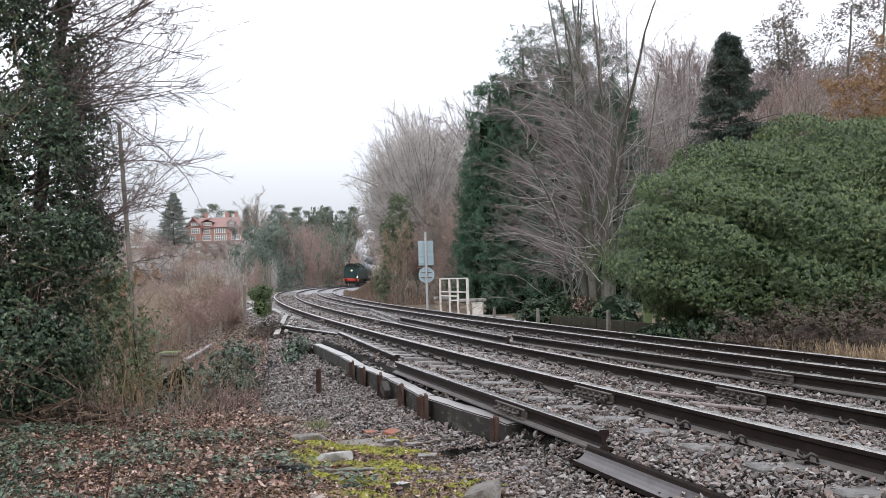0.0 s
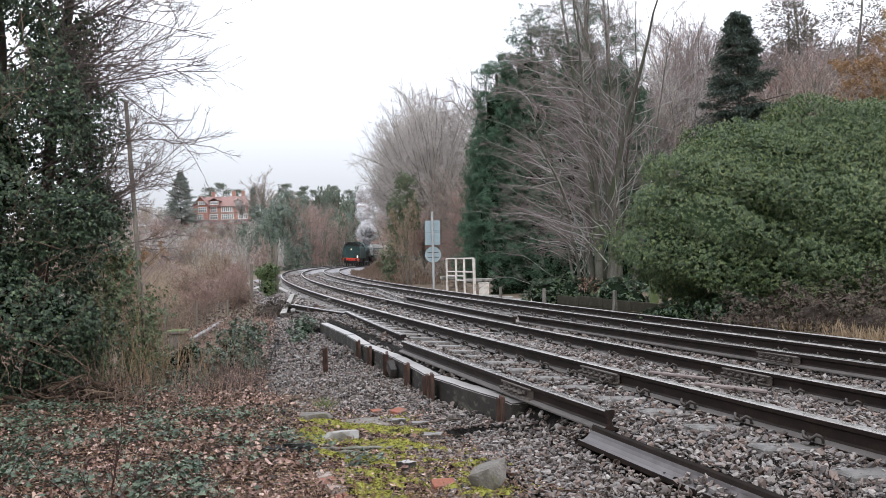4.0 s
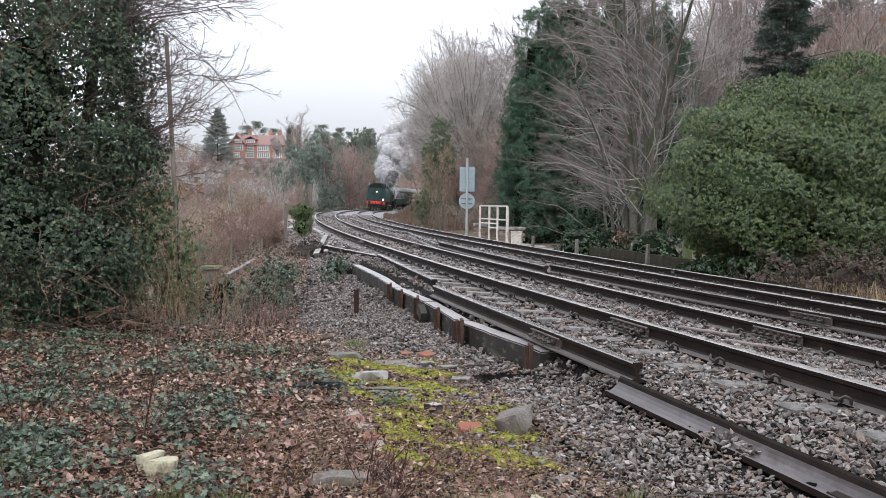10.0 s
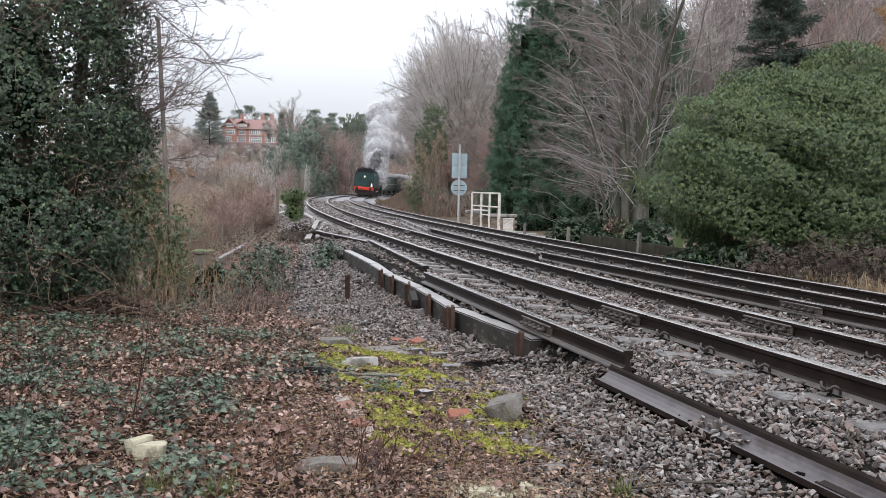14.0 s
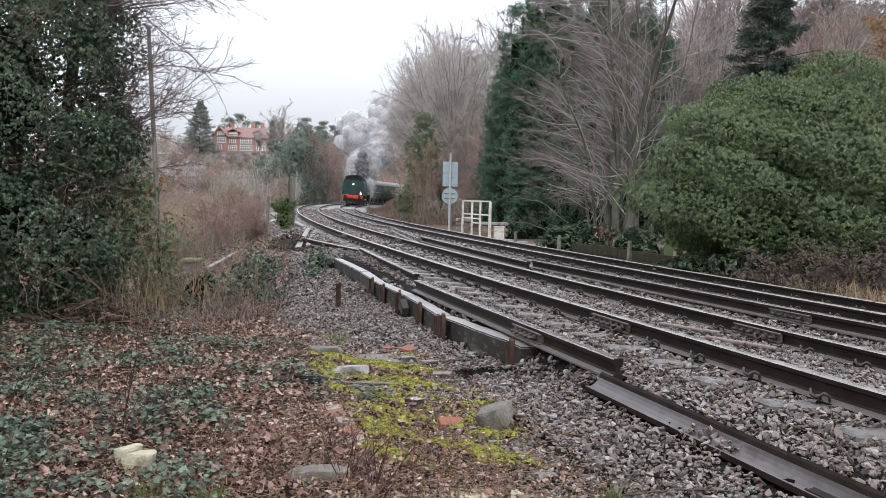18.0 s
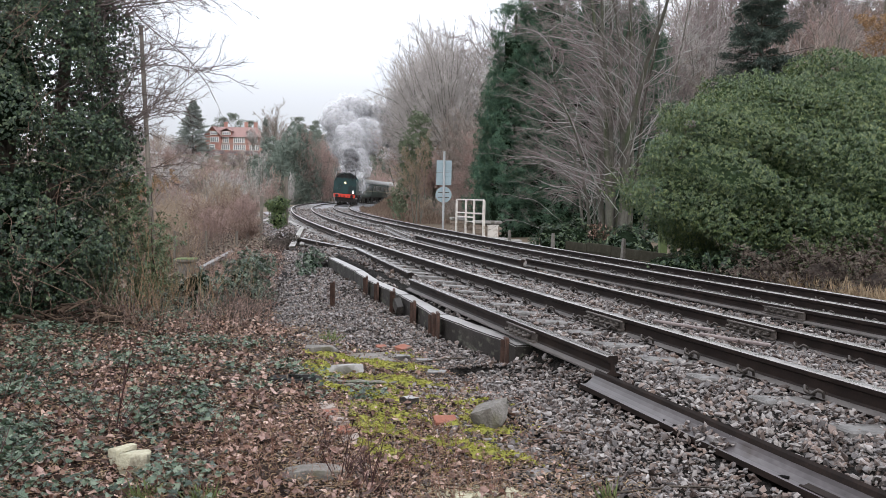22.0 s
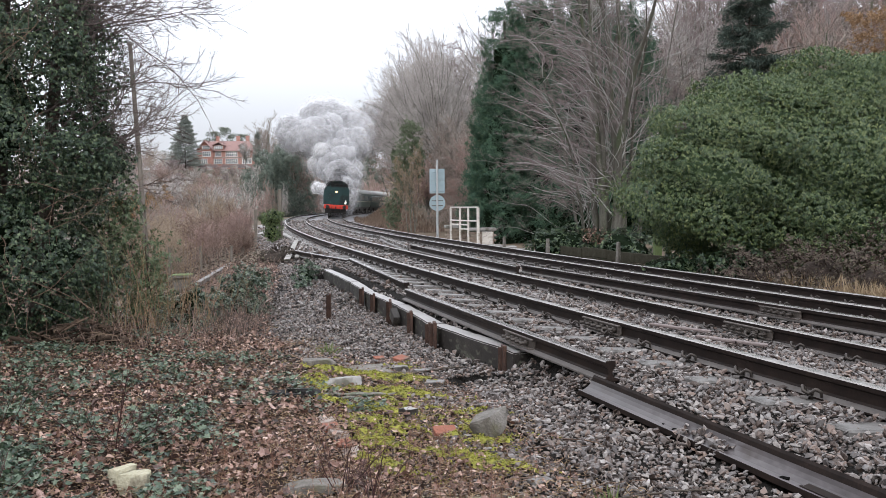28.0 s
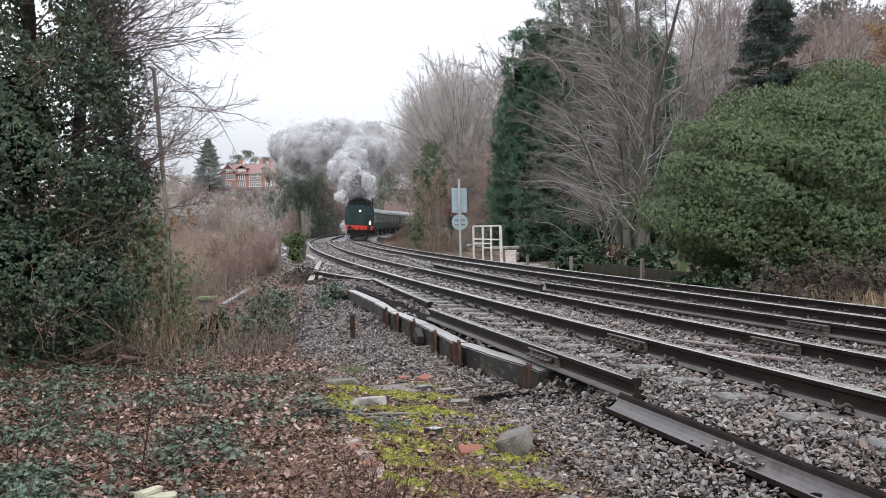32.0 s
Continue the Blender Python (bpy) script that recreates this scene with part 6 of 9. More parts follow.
# ---- trees ----
def bare_tree(name, label, at, seed, trunks, height, radius, material, twig, kids=(10, 9, 6), lean=None, angle=(38, 36, 34), ratio=(0.45, 0.42, 0.45), least=0.006, up=0.06, start=0.15, group="", wander=0.08, sides=(6, 4, 3, 2), fan=0.22):
    rng = np.random.RandomState(seed)
    ob = thing(name, label, "tree", group=group)
    n = trunks
    a = np.linspace(0, 6.28, n, endpoint=False) + rng.uniform(0, 1)
    base = np.stack([at[0] + np.cos(a) * 0.22 * (n > 1), at[1] + np.sin(a) * 0.22 * (n > 1), np.full(n, at[2])], 1)
    d = np.stack([np.cos(a) * (fan if n > 1 else 0.03), np.sin(a) * (fan if n > 1 else 0.03), np.ones(n)], 1)
    if lean is not None:
        d = d + np.asarray(lean)
    out, tips, ways = branching(rng, base, d, height * rng.uniform(0.8, 1.05, n), radius,
                                [dict(segs=10, wander=wander * 0.7, up=0.06, taper=0.2)] +
                                [dict(kids=k, ratio=r, angle=g, wander=wander + 0.03 * i, up=up, segs=6 - i, thin=0.5, start=start, least=least) for i, (k, r, g) in enumerate(zip(kids, ratio, angle))])
    part("trunk", branch_mesh("trunk", rng, out[:2], sides), material, ob).data.materials.append(material)
    part("crown", branch_mesh("crown", rng, out[2:], sides[2:]), twig, ob).data.materials.append(twig)
    return ob, tips, ways


def lineside_tree(label, at, seed, stems_, height, radius, limbs, fan, lean, reach=0.27, droop=-0.02, start=0.09, sweep=(0, 0, 0)):
    """A tree of many slim stems with long thin sweeping side limbs and a haze of fine twigs."""
    rng = np.random.RandomState(seed)
    ob = thing("bare_tree", label, "tree")
    a = np.linspace(0, 6.28, stems_, endpoint=False) + rng.uniform(0, 0.5, stems_)
    base = np.stack([at[0] + np.cos(a) * 0.3, at[1] + np.sin(a) * 0.3, np.full(stems_, at[2])], 1)
    d = np.stack([np.cos(a) * fan, np.sin(a) * fan, np.ones(stems_)], 1) * np.stack([rng.uniform(0.4, 1.2, stems_), rng.uniform(0.4, 1.2, stems_), np.ones(stems_)], 1) + np.asarray(lean)
    out, _, _ = branching(rng, base, d, height * rng.uniform(0.75, 1.05, stems_), radius * rng.uniform(0.7, 1.15, stems_),
                          [dict(segs=14, wander=0.08, up=0.05, taper=0.08),
                           dict(kids=limbs, ratio=reach, angle=52, spread=14, wander=0.12, up=droop, segs=10, thin=0.15, start=start, least=0.0095, pull=np.array(sweep)),
                           dict(kids=11, ratio=0.36, angle=36, wander=0.17, up=0.0, segs=6, thin=0.5, start=0.3, least=0.005, pull=np.array(sweep) * 0.5),
                           dict(kids=8, ratio=0.45, angle=34, wander=0.2, up=0.03, segs=3, thin=0.6, start=0.3, least=0.0034)])
    for k in range(stems_):
        pick = [np.concatenate([lv[i].reshape(14, stems_, -1)[:, k] for lv in (out[0],)]) for i in range(4)]
        part("trunk", branch_mesh("trunk", rng, [(pick[0], pick[1], pick[2][:, 0], pick[3][:, 0])], (8,)), M_TRUNK, ob).data.materials.append(M_TRUNK)
    n = limbs * stems_
    for k in range(n):
        part("limb", branch_mesh("limb", rng, [tuple(q.reshape((10, n) + q.shape[1:])[:, k] for q in out[1])], (5,)), M_LICHEN, ob, "pale lichened limb").data.materials.append(M_LICHEN)
    part("bough", branch_mesh("bough", rng, [out[2]], (3,)), M_TWIG_MAUVE, ob).data.materials.append(M_TWIG_MAUVE)
    part("crown", branch_mesh("crown", rng, out[3:], (2,)), M_TWIG_MAUVE, ob, "haze of fine mauve-brown twigs").data.materials.append(M_TWIG_MAUVE)


lineside_tree("tall many-stemmed bare tree with grey-green mossy bark", (6.25, 31.2, -0.8), 201, 9, 14.5, 0.13, 25, 0.085, (-0.01, 0, 0), 0.25, 0.02, 0.1, (-0.11, 0, 0))
lineside_tree("low bare tree with sweeping pale limbs before the cypresses", (5.75, 31.8, -0.8), 202, 5, 8.6, 0.065, 22, 0.1, (-0.08, 0, 0), 0.36, -0.01, 0.08, (-0.1, 0, 0))
lineside_tree("open bare tree with dark limbs reaching over the laurel", (7.1, 32.6, -0.8), 203, 3, 10.8, 0.075, 17, 0.08, (0.06, 0, 0), 0.34, 0.015, 0.35, (0.09, 0, 0))


def cypress(at, height, width, seed, sprays=9000, material=None, label="tall dark green cypress with feathery sprays"):
    rng = np.random.RandomState(seed)
    ob = thing("cypress_tree", label, "tree", group="cypress row")
    tufts = sprays // 9
    t = rng.uniform(0, 1, tufts) ** 0.85
    k = 5  # leaders side by side, each with its own height
    lx, ly, lh = rng.normal(size=k) * 0.3 * width, rng.normal(size=k) * 0.25 * width, rng.uniform(0.72, 0.97, k)
    lx[0], ly[0], lh[0] = 0, 0, 1.0
    i = rng.randint(0, k, tufts)
    rad = width * 0.84 * np.clip(1.15 * (1 - t) ** 0.5, 0.05, 1) * np.where(t < 0.1, 0.75 + t * 2.5, 1)
    a = rng.uniform(0, 6.283, tufts)
    bulge = 1 + 0.12 * np.sin(a * 5 + t * 19 + seed) + 0.08 * np.sin(t * 131 + a * 3)
    rr = rad * bulge * rng.uniform(0.5, 1.0, tufts) ** 0.6
    base = np.stack([at[0] + lx[i] + np.cos(a) * rr, at[1] + ly[i] + np.sin(a) * rr, at[2] + 0.1 + t * height * lh[i]], 1)
    way = unit(np.stack([np.cos(a), np.sin(a), rng.uniform(0.1, 1.1, tufts)], 1) + rng.normal(size=(tufts, 3)) * 0.25)
    keep = (np.sin(a) < 0.35) | (rng.uniform(size=tufts) < 0.3)
    base, way = base[keep], way[keep]
    long_ = rng.uniform(0.35, 0.85, len(base)) * (0.55 + 0.25 * width)
    q = np.repeat(np.arange(len(base)), 16)
    u = rng.uniform(0, 1, len(q))
    p = base[q] + way[q] * (u * long_[q])[:, None] + rng.normal(size=(len(q), 3)) * (0.17 * (1.15 - u))[:, None] * [1, 1, 0.6]
    v, f = rosettes(rng, p, way[q], 5, 0.165, 0.17, 0.12, 0.1, 0.6)
    part("foliage", mesh_of("foliage", v, f, False, (material or M_CYPRESS,)), M_CYPRESS, ob)
    # near-black cone added inside the sprays as their inner shade
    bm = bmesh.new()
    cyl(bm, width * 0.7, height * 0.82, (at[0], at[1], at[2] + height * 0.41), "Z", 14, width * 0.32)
    part("inner_growth", bm, M_INNER_SHADE, ob)
    bm = bmesh.new()
    cyl(bm, 0.16, height * 0.95, (at[0], at[1], at[2] + height * 0.46), "Z", 8, 0.04)
    part("trunk", bm, M_BARK_DARK, ob)


cypress((4.1, 45.0, -0.8), 11.2, 1.6, 1, 15000)
cypress((5.8, 45.4, -0.8), 13.4, 2.0, 2, 17000)
cypress((8.2, 46.0, -0.8), 14.7, 2.4, 3, 18000)
cypress((10.4, 46.6, -0.8), 12.8, 1.9, 4, 11000)
cypress((3.65, 44.2, -0.8), 7.6, 1.2, 5, 8000)


def fir(at, height, width, seed, material=None, label="dark spiky conifer with drooping tiers", sprays=34, tiers=26, leaf=1.0):
    rng = np.random.RandomState(seed)
    ob = thing("fir_tree", label, "tree")
    n = tiers * 7
    t = np.sort(rng.uniform(0.06, 0.99, n))
    a = rng.uniform(0, 6.283, n)
    L = width * (1 - t) ** 0.8 * rng.uniform(0.7, 1.15, n) * (0.85 + 0.2 * np.sin(t * 60)) + 0.15
    base = np.stack([np.full(n, at[0]), np.full(n, at[1]), at[2] + t * height], 1)
    way = np.stack([np.cos(a), np.sin(a), rng.uniform(-0.25, 0.25, n)], 1)
    out, tips, ways = branching(rng, base, way, L, 0.035, [dict(segs=5, wander=0.06, up=0.02, taper=0.3)])
    m = sprays * n
    i = rng.randint(0, n, m)
    w = rng.uniform(0.1, 1, m)[:, None] ** 0.6
    q = base[i] + unit(way)[i] * (L[i][:, None] * w) + rng.normal(size=(m, 3)) * [0.12, 0.12, 0.07]
    tip = unit(way[i] * 0.6 + rng.normal(size=(m, 3)) * 0.5 + [0, 0, -0.25])
    v, f = leaves(q, tip, unit(rng.normal(size=(m, 3)) * 0.4 + [0, 0, 1]), rng.uniform(0.18, 0.42, m) * leaf, rng.uniform(0.05, 0.11, m) * leaf, 0.15, 0.1)
    part("foliage", mesh_of("foliage", v, f, False, (material or M_FIR,)), M_FIR, ob)
    tr, tf = tubes(np.array([[at[0], at[1], at[2]]], float), np.array([[at[0], at[1], at[2] + height]], float), np.array([0.2]), np.array([0.02]), 8)
    b, bf = tubes(*out[0], sides=4)
    v, f = join((tr, tf), (b, bf))
    part("trunk", mesh_of("trunk", v, f, True, (M_BARK_DARK,)), M_BARK_DARK, ob)
    return ob


fir((15.7, 45.0, 0.0), 12.4, 4.3, 301, sprays=190, tiers=34, leaf=0.72)

# hillside above the laurel: pines, bare trees, a beech that keeps its leaves
def pine(at, height, seed, clumps=26, spread=2.6, label="tall pine with clumped crown on the hill", crown=0.45, clump=1.0, material=None):
    rng = np.random.RandomState(seed)
    ob = thing("pine_tree", label, "tree", group="pines on the hill")
    out, tips, ways = branching(rng, [at], [(rng.normal() * 0.04, 0, 1)], height, 0.17, [dict(segs=9, wander=0.04, up=0.08, taper=0.3), dict(kids=clumps, ratio=spread / height, angle=62, wander=0.12, up=0.1, segs=4, thin=0.35, start=1 - crown, least=0.02)])
    part("trunk", branch_mesh("trunk", rng, out, (7, 4)), M_BARK, ob).data.materials.append(M_BARK)
    ends = out[1][1].reshape(4, -1, 3)
    c = np.concatenate([ends[3], ends[2]])
    m = 70
    C = np.repeat(c, m, 0)
    d = rand_unit(rng, len(C)) * [1, 1, 0.55]
    q = C + d * (rng.uniform(0.2, 1, (len(C), 1)) ** 0.5) * 0.75 * clump
    v, f = leaves(q, unit(d + [0, 0, 0.35]), rand_unit(rng, len(C)), rng.uniform(0.15, 0.34, len(C)) * clump, 0.07 * clump * clump, 0.1)
    part("foliage", mesh_of("foliage", v, f, False, (material or M_PINE,)), M_PINE, ob)
    return ob


for k_, (px_, py_, hh_) in enumerate(((22.4, 57.0, 15.4), (24.6, 59.0, 17.0), (26.6, 56.0, 16.6), (28.6, 57.0, 17.2), (33.0, 58.0, 18.5))):
    pine((px_, py_, gz(px_, py_)), hh_ - gz(px_, py_), 400 + k_, 36, 2.4, crown=0.5, clump=0.95, material=M_HILL_PINE)

for k_, (px_, py_, hh_, m_) in enumerate(((13.5, 52.0, 10.5, 0), (17.0, 56.0, 11.5, 1), (20.5, 58.0, 12.0, 1), (24.0, 62.0, 12.5, 1), (11.0, 49.0, 10.0, 0), (28.5, 60.0, 11.5, 1), (32.0, 62.0, 13.0, 1), (22.0, 50.0, 10.0, 1), (9.0, 55.0, 11.5, 0))):
    bare_tree("bare_tree", "leafless tree on the wooded hillside", (px_, py_, gz(px_, py_)), 500 + k_, 2 if k_ % 3 else 3, hh_, 0.12, M_BARK, M_TWIG_RED if m_ else M_TWIG_GREY, (11, 8, 6), least=0.011, group="hillside trees", sides=(5, 3, 2, 2))


def beech(at, height, seed, shoots=2600, label="beech sapling keeping its orange-brown dead leaves", name="beech_tree", least=0.008, leaf=0.13):
    ob, tips, ways = bare_tree(name, label, at, seed, 3, height, 0.07, M_BARK, M_TWIG_TAN, (10, 8, 5), least=least, sides=(5, 3, 2, 2))
    rng = np.random.RandomState(seed)
    i = rng.choice(len(tips), min(shoots, len(tips)), replace=False)
    v, f = rosettes(rng, tips[i], ways[i], 3, leaf, 0.55, 0.3, 0.2)
    part("foliage", mesh_of("foliage", v, f, False, (M_BEECH,)), M_BEECH, ob)
    return ob


beech((18.8, 36.4, gz(18.8, 36.4)), 8.1 - gz(18.8, 36.4), 601, 7000)
beech((20.2, 35.6, gz(20.2, 35.6)), 8.0 - gz(20.2, 35.6), 602, 6000)
beech((22.5, 37.0, gz(22.5, 37.0)), 7.2, 603, 5000)

def domed_tree(name, label, at, height, width, seed, bark, twig, limbs=46, kids=(11, 8), least=0.012, trunk=0.012, group="", fork=0.12, tall=1.0):
    """A leafless tree whose limbs fan out from the trunk to a rounded crown of fine twigs."""
    rng = np.random.RandomState(seed)
    ob = thing(name, label, "tree", at, group=group)
    n = limbs
    t = rng.uniform(fork, 0.55, n)
    a = rng.uniform(0, 6.283, n)
    h = rng.uniform(0.0, 1.0, n) ** 0.8
    r = np.sqrt(np.clip(1 - h ** 2.2, 0.02, 1)) * rng.uniform(0.75, 1.05, n)
    base = np.stack([np.zeros(n), np.zeros(n), t * 0.6 * height], 1)
    tip = np.stack([np.cos(a) * r * width, np.sin(a) * r * width, height * (0.3 + 0.66 * h) * tall], 1)
    d = tip - base
    L = np.linalg.norm(d, axis=1)
    out, _, _ = branching(rng, base, unit(d) + [0, 0, 0.12], L * 0.84, trunk * height * 0.42,
                          [dict(segs=7, wander=0.09, up=0.0, taper=0.18),
                           dict(kids=kids[0], ratio=0.36, angle=42, spread=14, wander=0.14, up=0.02, segs=5, thin=0.5, start=0.2, least=least * 1.3),
                           dict(kids=kids[1], ratio=0.42, angle=36, spread=14, wander=0.14, up=0.05, segs=3, thin=0.5, start=0.15, least=least)])
    stem = np.array([[0, 0, -0.3], [0.04, 0, 0.22 * height], [-0.03, 0.05, 0.55 * height]])
    tr = tubes(stem[:-1], stem[1:], np.array([trunk, trunk * 0.75]) * height, np.array([trunk * 0.75, trunk * 0.3]) * height, 7)
    v, f = join(tr, tubes(*out[0], sides=4))
    part("trunk", mesh_of("trunk", v, f, True, (bark,)), bark, ob)
    part("crown", branch_mesh("crown", rng, out[1:], (3, 2)), twig, ob).data.materials.append(twig)
    return ob


# rounded bare shrubs that stand out of the scrub on the bank
for k_, (x_, y_, h_, w_, tw_) in enumerate(((-7.3, 27.5, 1.9, 1.1, M_TWIG_TAN), (-8.4, 29.5, 2.3, 1.3, M_TWIG_TAN), (-6.4, 29.0, 1.5, 0.9, M_TWIG_RED), (-5.9, 31.0, 1.7, 0.8, M_TWIG_RED), (-7.6, 33.0, 2.0, 1.2, M_SCRUBTWIG), (-9.5, 35.0, 2.2, 1.4, M_TWIG_TAN),
                                            (-6.8, 36.0, 1.6, 1.0, M_TWIG_RED), (-10.5, 40.0, 2.6, 1.6, M_TWIG_TAN), (-8.2, 41.0, 2.0, 1.3, M_SCRUBTWIG), (-12.5, 46.0, 2.8, 1.8, M_TWIG), (-9.8, 48.0, 2.4, 1.6, M_TWIG_TAN), (-14.0, 52.0, 3.0, 2.0, M_TWIG_RED), (-11.4, 56.0, 2.6, 1.8, M_TWIG), (-5.0, 26.9, 1.1, 0.6, M_SCRUBTWIG))):
    domed_tree("bare_shrub", "rounded leafless shrub on the scrubby bank", (x_, y_, gz(x_, y_)), h_, w_, 780 + k_, M_TWIG, tw_, 36, (9, 7), 0.0042 + 0.0001 * y_, trunk=0.008, group="shrubs on the bank", fork=0.05)

# right of the bend: rounded bare trees, an ivied trunk, pale saplings
for k_, (s_, o_, hh_, ww_, tw_, n_) in enumerate(((76, 11.5, 14.5, 5.8, M_TWIG_GREY, 66), (89, 12.5, 20.0, 7.2, M_TWIG_GREY, 76), (83, 10.6, 15.5, 5.2, M_TWIG_GREY, 60), (96, 11.0, 14.5, 5.4, M_TWIG_GREY, 56), (64, 11.8, 9.6, 4.2, M_TWIG, 56), (67, 17.0, 17.0, 6.4, M_TWIG_GREY, 70), (56, 10.8, 7.4, 3.3, M_TWIG_RED, 50),
                                                  (50, 10.4, 6.0, 2.8, M_TWIG, 44), (46.5, 9.8, 4.4, 2.0, M_TWIG_TAN, 36), (57, 15.0, 10.5, 4.6, M_TWIG, 56), (106, 13.5, 15.5, 6.0, M_TWIG_GREY, 56), (80, 19.0, 20.5, 7.4, M_TWIG_MAUVE, 70), (70, 9.6, 5.5, 2.2, M_TWIG_RED, 40))):
    x_, y_ = map(float, line_xy(s_, o_))
    domed_tree("bare_tree", "rounded leafless tree with fine pale twigs", (x_, y_, gz(x_, y_)), hh_, ww_, 700 + k_, M_BARK, tw_, int(n_ * 1.25), (14, 11), 0.0105 if s_ < 62 else 0.0145, group="trees on the bend")
x_, y_ = map(float, line_xy(61, 7.2))
_sap, _tips, _ways = bare_tree("birch_sapling", "slim pale sapling with tan twigs and withered leaves", (x_, y_, gz(x_, y_)), 740, 5, 4.6, 0.035, M_BARK, M_TWIG_TAN, (9, 8, 6), least=0.009, angle=(28, 30, 30), fan=0.12)
_rs = np.random.RandomState(741)
_pk = _rs.choice(len(_tips), 1500, replace=False)
part("foliage", mesh_of("foliage", *rosettes(_rs, _tips[_pk], _ways[_pk], 2, 0.075, 0.5, 0.3, 0.2), False, (M_GRASS_DRY,)), M_GRASS_DRY, _sap, "withered straw-coloured leaves")
leafy("ivied_trunk", "broken trunk thickly clad in hanging dark ivy", "tree", [((-1.75, 61.7, 0.7), (0.6, 0.6, 1.3)), ((-1.3, 61.7, 2.7), (0.35, 0.4, 1.5)), ((-0.75, 61.8, 4.5), (0.85, 0.8, 1.4)), ((-0.55, 61.8, 5.9), (0.75, 0.7, 0.9)),
                                                                                         ((0.0, 62.0, 4.0), (0.4, 0.5, 1.3)), ((-1.4, 61.6, 4.1), (0.4, 0.5, 1.2)), ((-0.7, 62.0, 2.2), (0.25, 0.3, 1.3))], 1300, 7, 0.2, 0.3, M_HANGING, 745, 1.1, 0.0, rough=0.4, deep=0.3)


# woodland undergrowth: soft masses of twigs, several shrubs to a hillside
def thicket(name, label, rng, x, y, height, width, twigs, radius, material, z0=None, leafy_share=0.0, leaf_material=None, leaf=0.3, short=1.0):
    """Twiggy crowns: each shrub a rounded spray of thin rods."""
    so, oo = line_so(x, y)
    clear = np.where(oo < 2, -oo - 4.5, oo - 8.0)  # keep the line clear
    k = clear > 0.6
    x, y, height, width, radius = x[k], y[k], height[k], np.minimum(width, clear)[k], radius[k]
    n = len(x)
    z = ground_z(x, y) - 0.2 if z0 is None else z0
    c = np.stack([x, y, z], 1)
    i = np.repeat(np.arange(n), twigs)
    m = len(i)
    d = rand_unit(rng, m)
    d[:, 2] = np.abs(d[:, 2]) * 1.1
    r = rng.uniform(0.15, 1.0, m) ** 0.5
    e = c[i] + np.stack([d[:, 0] * width[i] * r, d[:, 1] * width[i] * r, (0.25 + 0.75 * d[:, 2] * r) * height[i]], 1)
    way = unit(np.stack([d[:, 0] * 0.6, d[:, 1] * 0.6, 0.5 + np.abs(d[:, 2])], 1) + rng.normal(size=(m, 3)) * 0.45)
    L = (rng.uniform(0.12, 0.3, m) * short * height[i])[:, None]
    rr = radius[i] * rng.uniform(0.6, 1.2, m)
    sets = [spikes(e - way * L, e, rr * 1.1)]
    v, f = join(*sets)
    single(name, mesh_of(name, v, f, True, (material,)), label, "thicket", "stuff")
    if leafy_share:
        k = rng.uniform(size=m) < leafy_share
        v, f = leaves(e[k], way[k], rand_unit(rng, int(k.sum())), leaf, leaf * 0.5, 0.2, 0.1)
        single(name, mesh_of(name, v, f, False, (leaf_material,)), label, "thicket", "stuff")


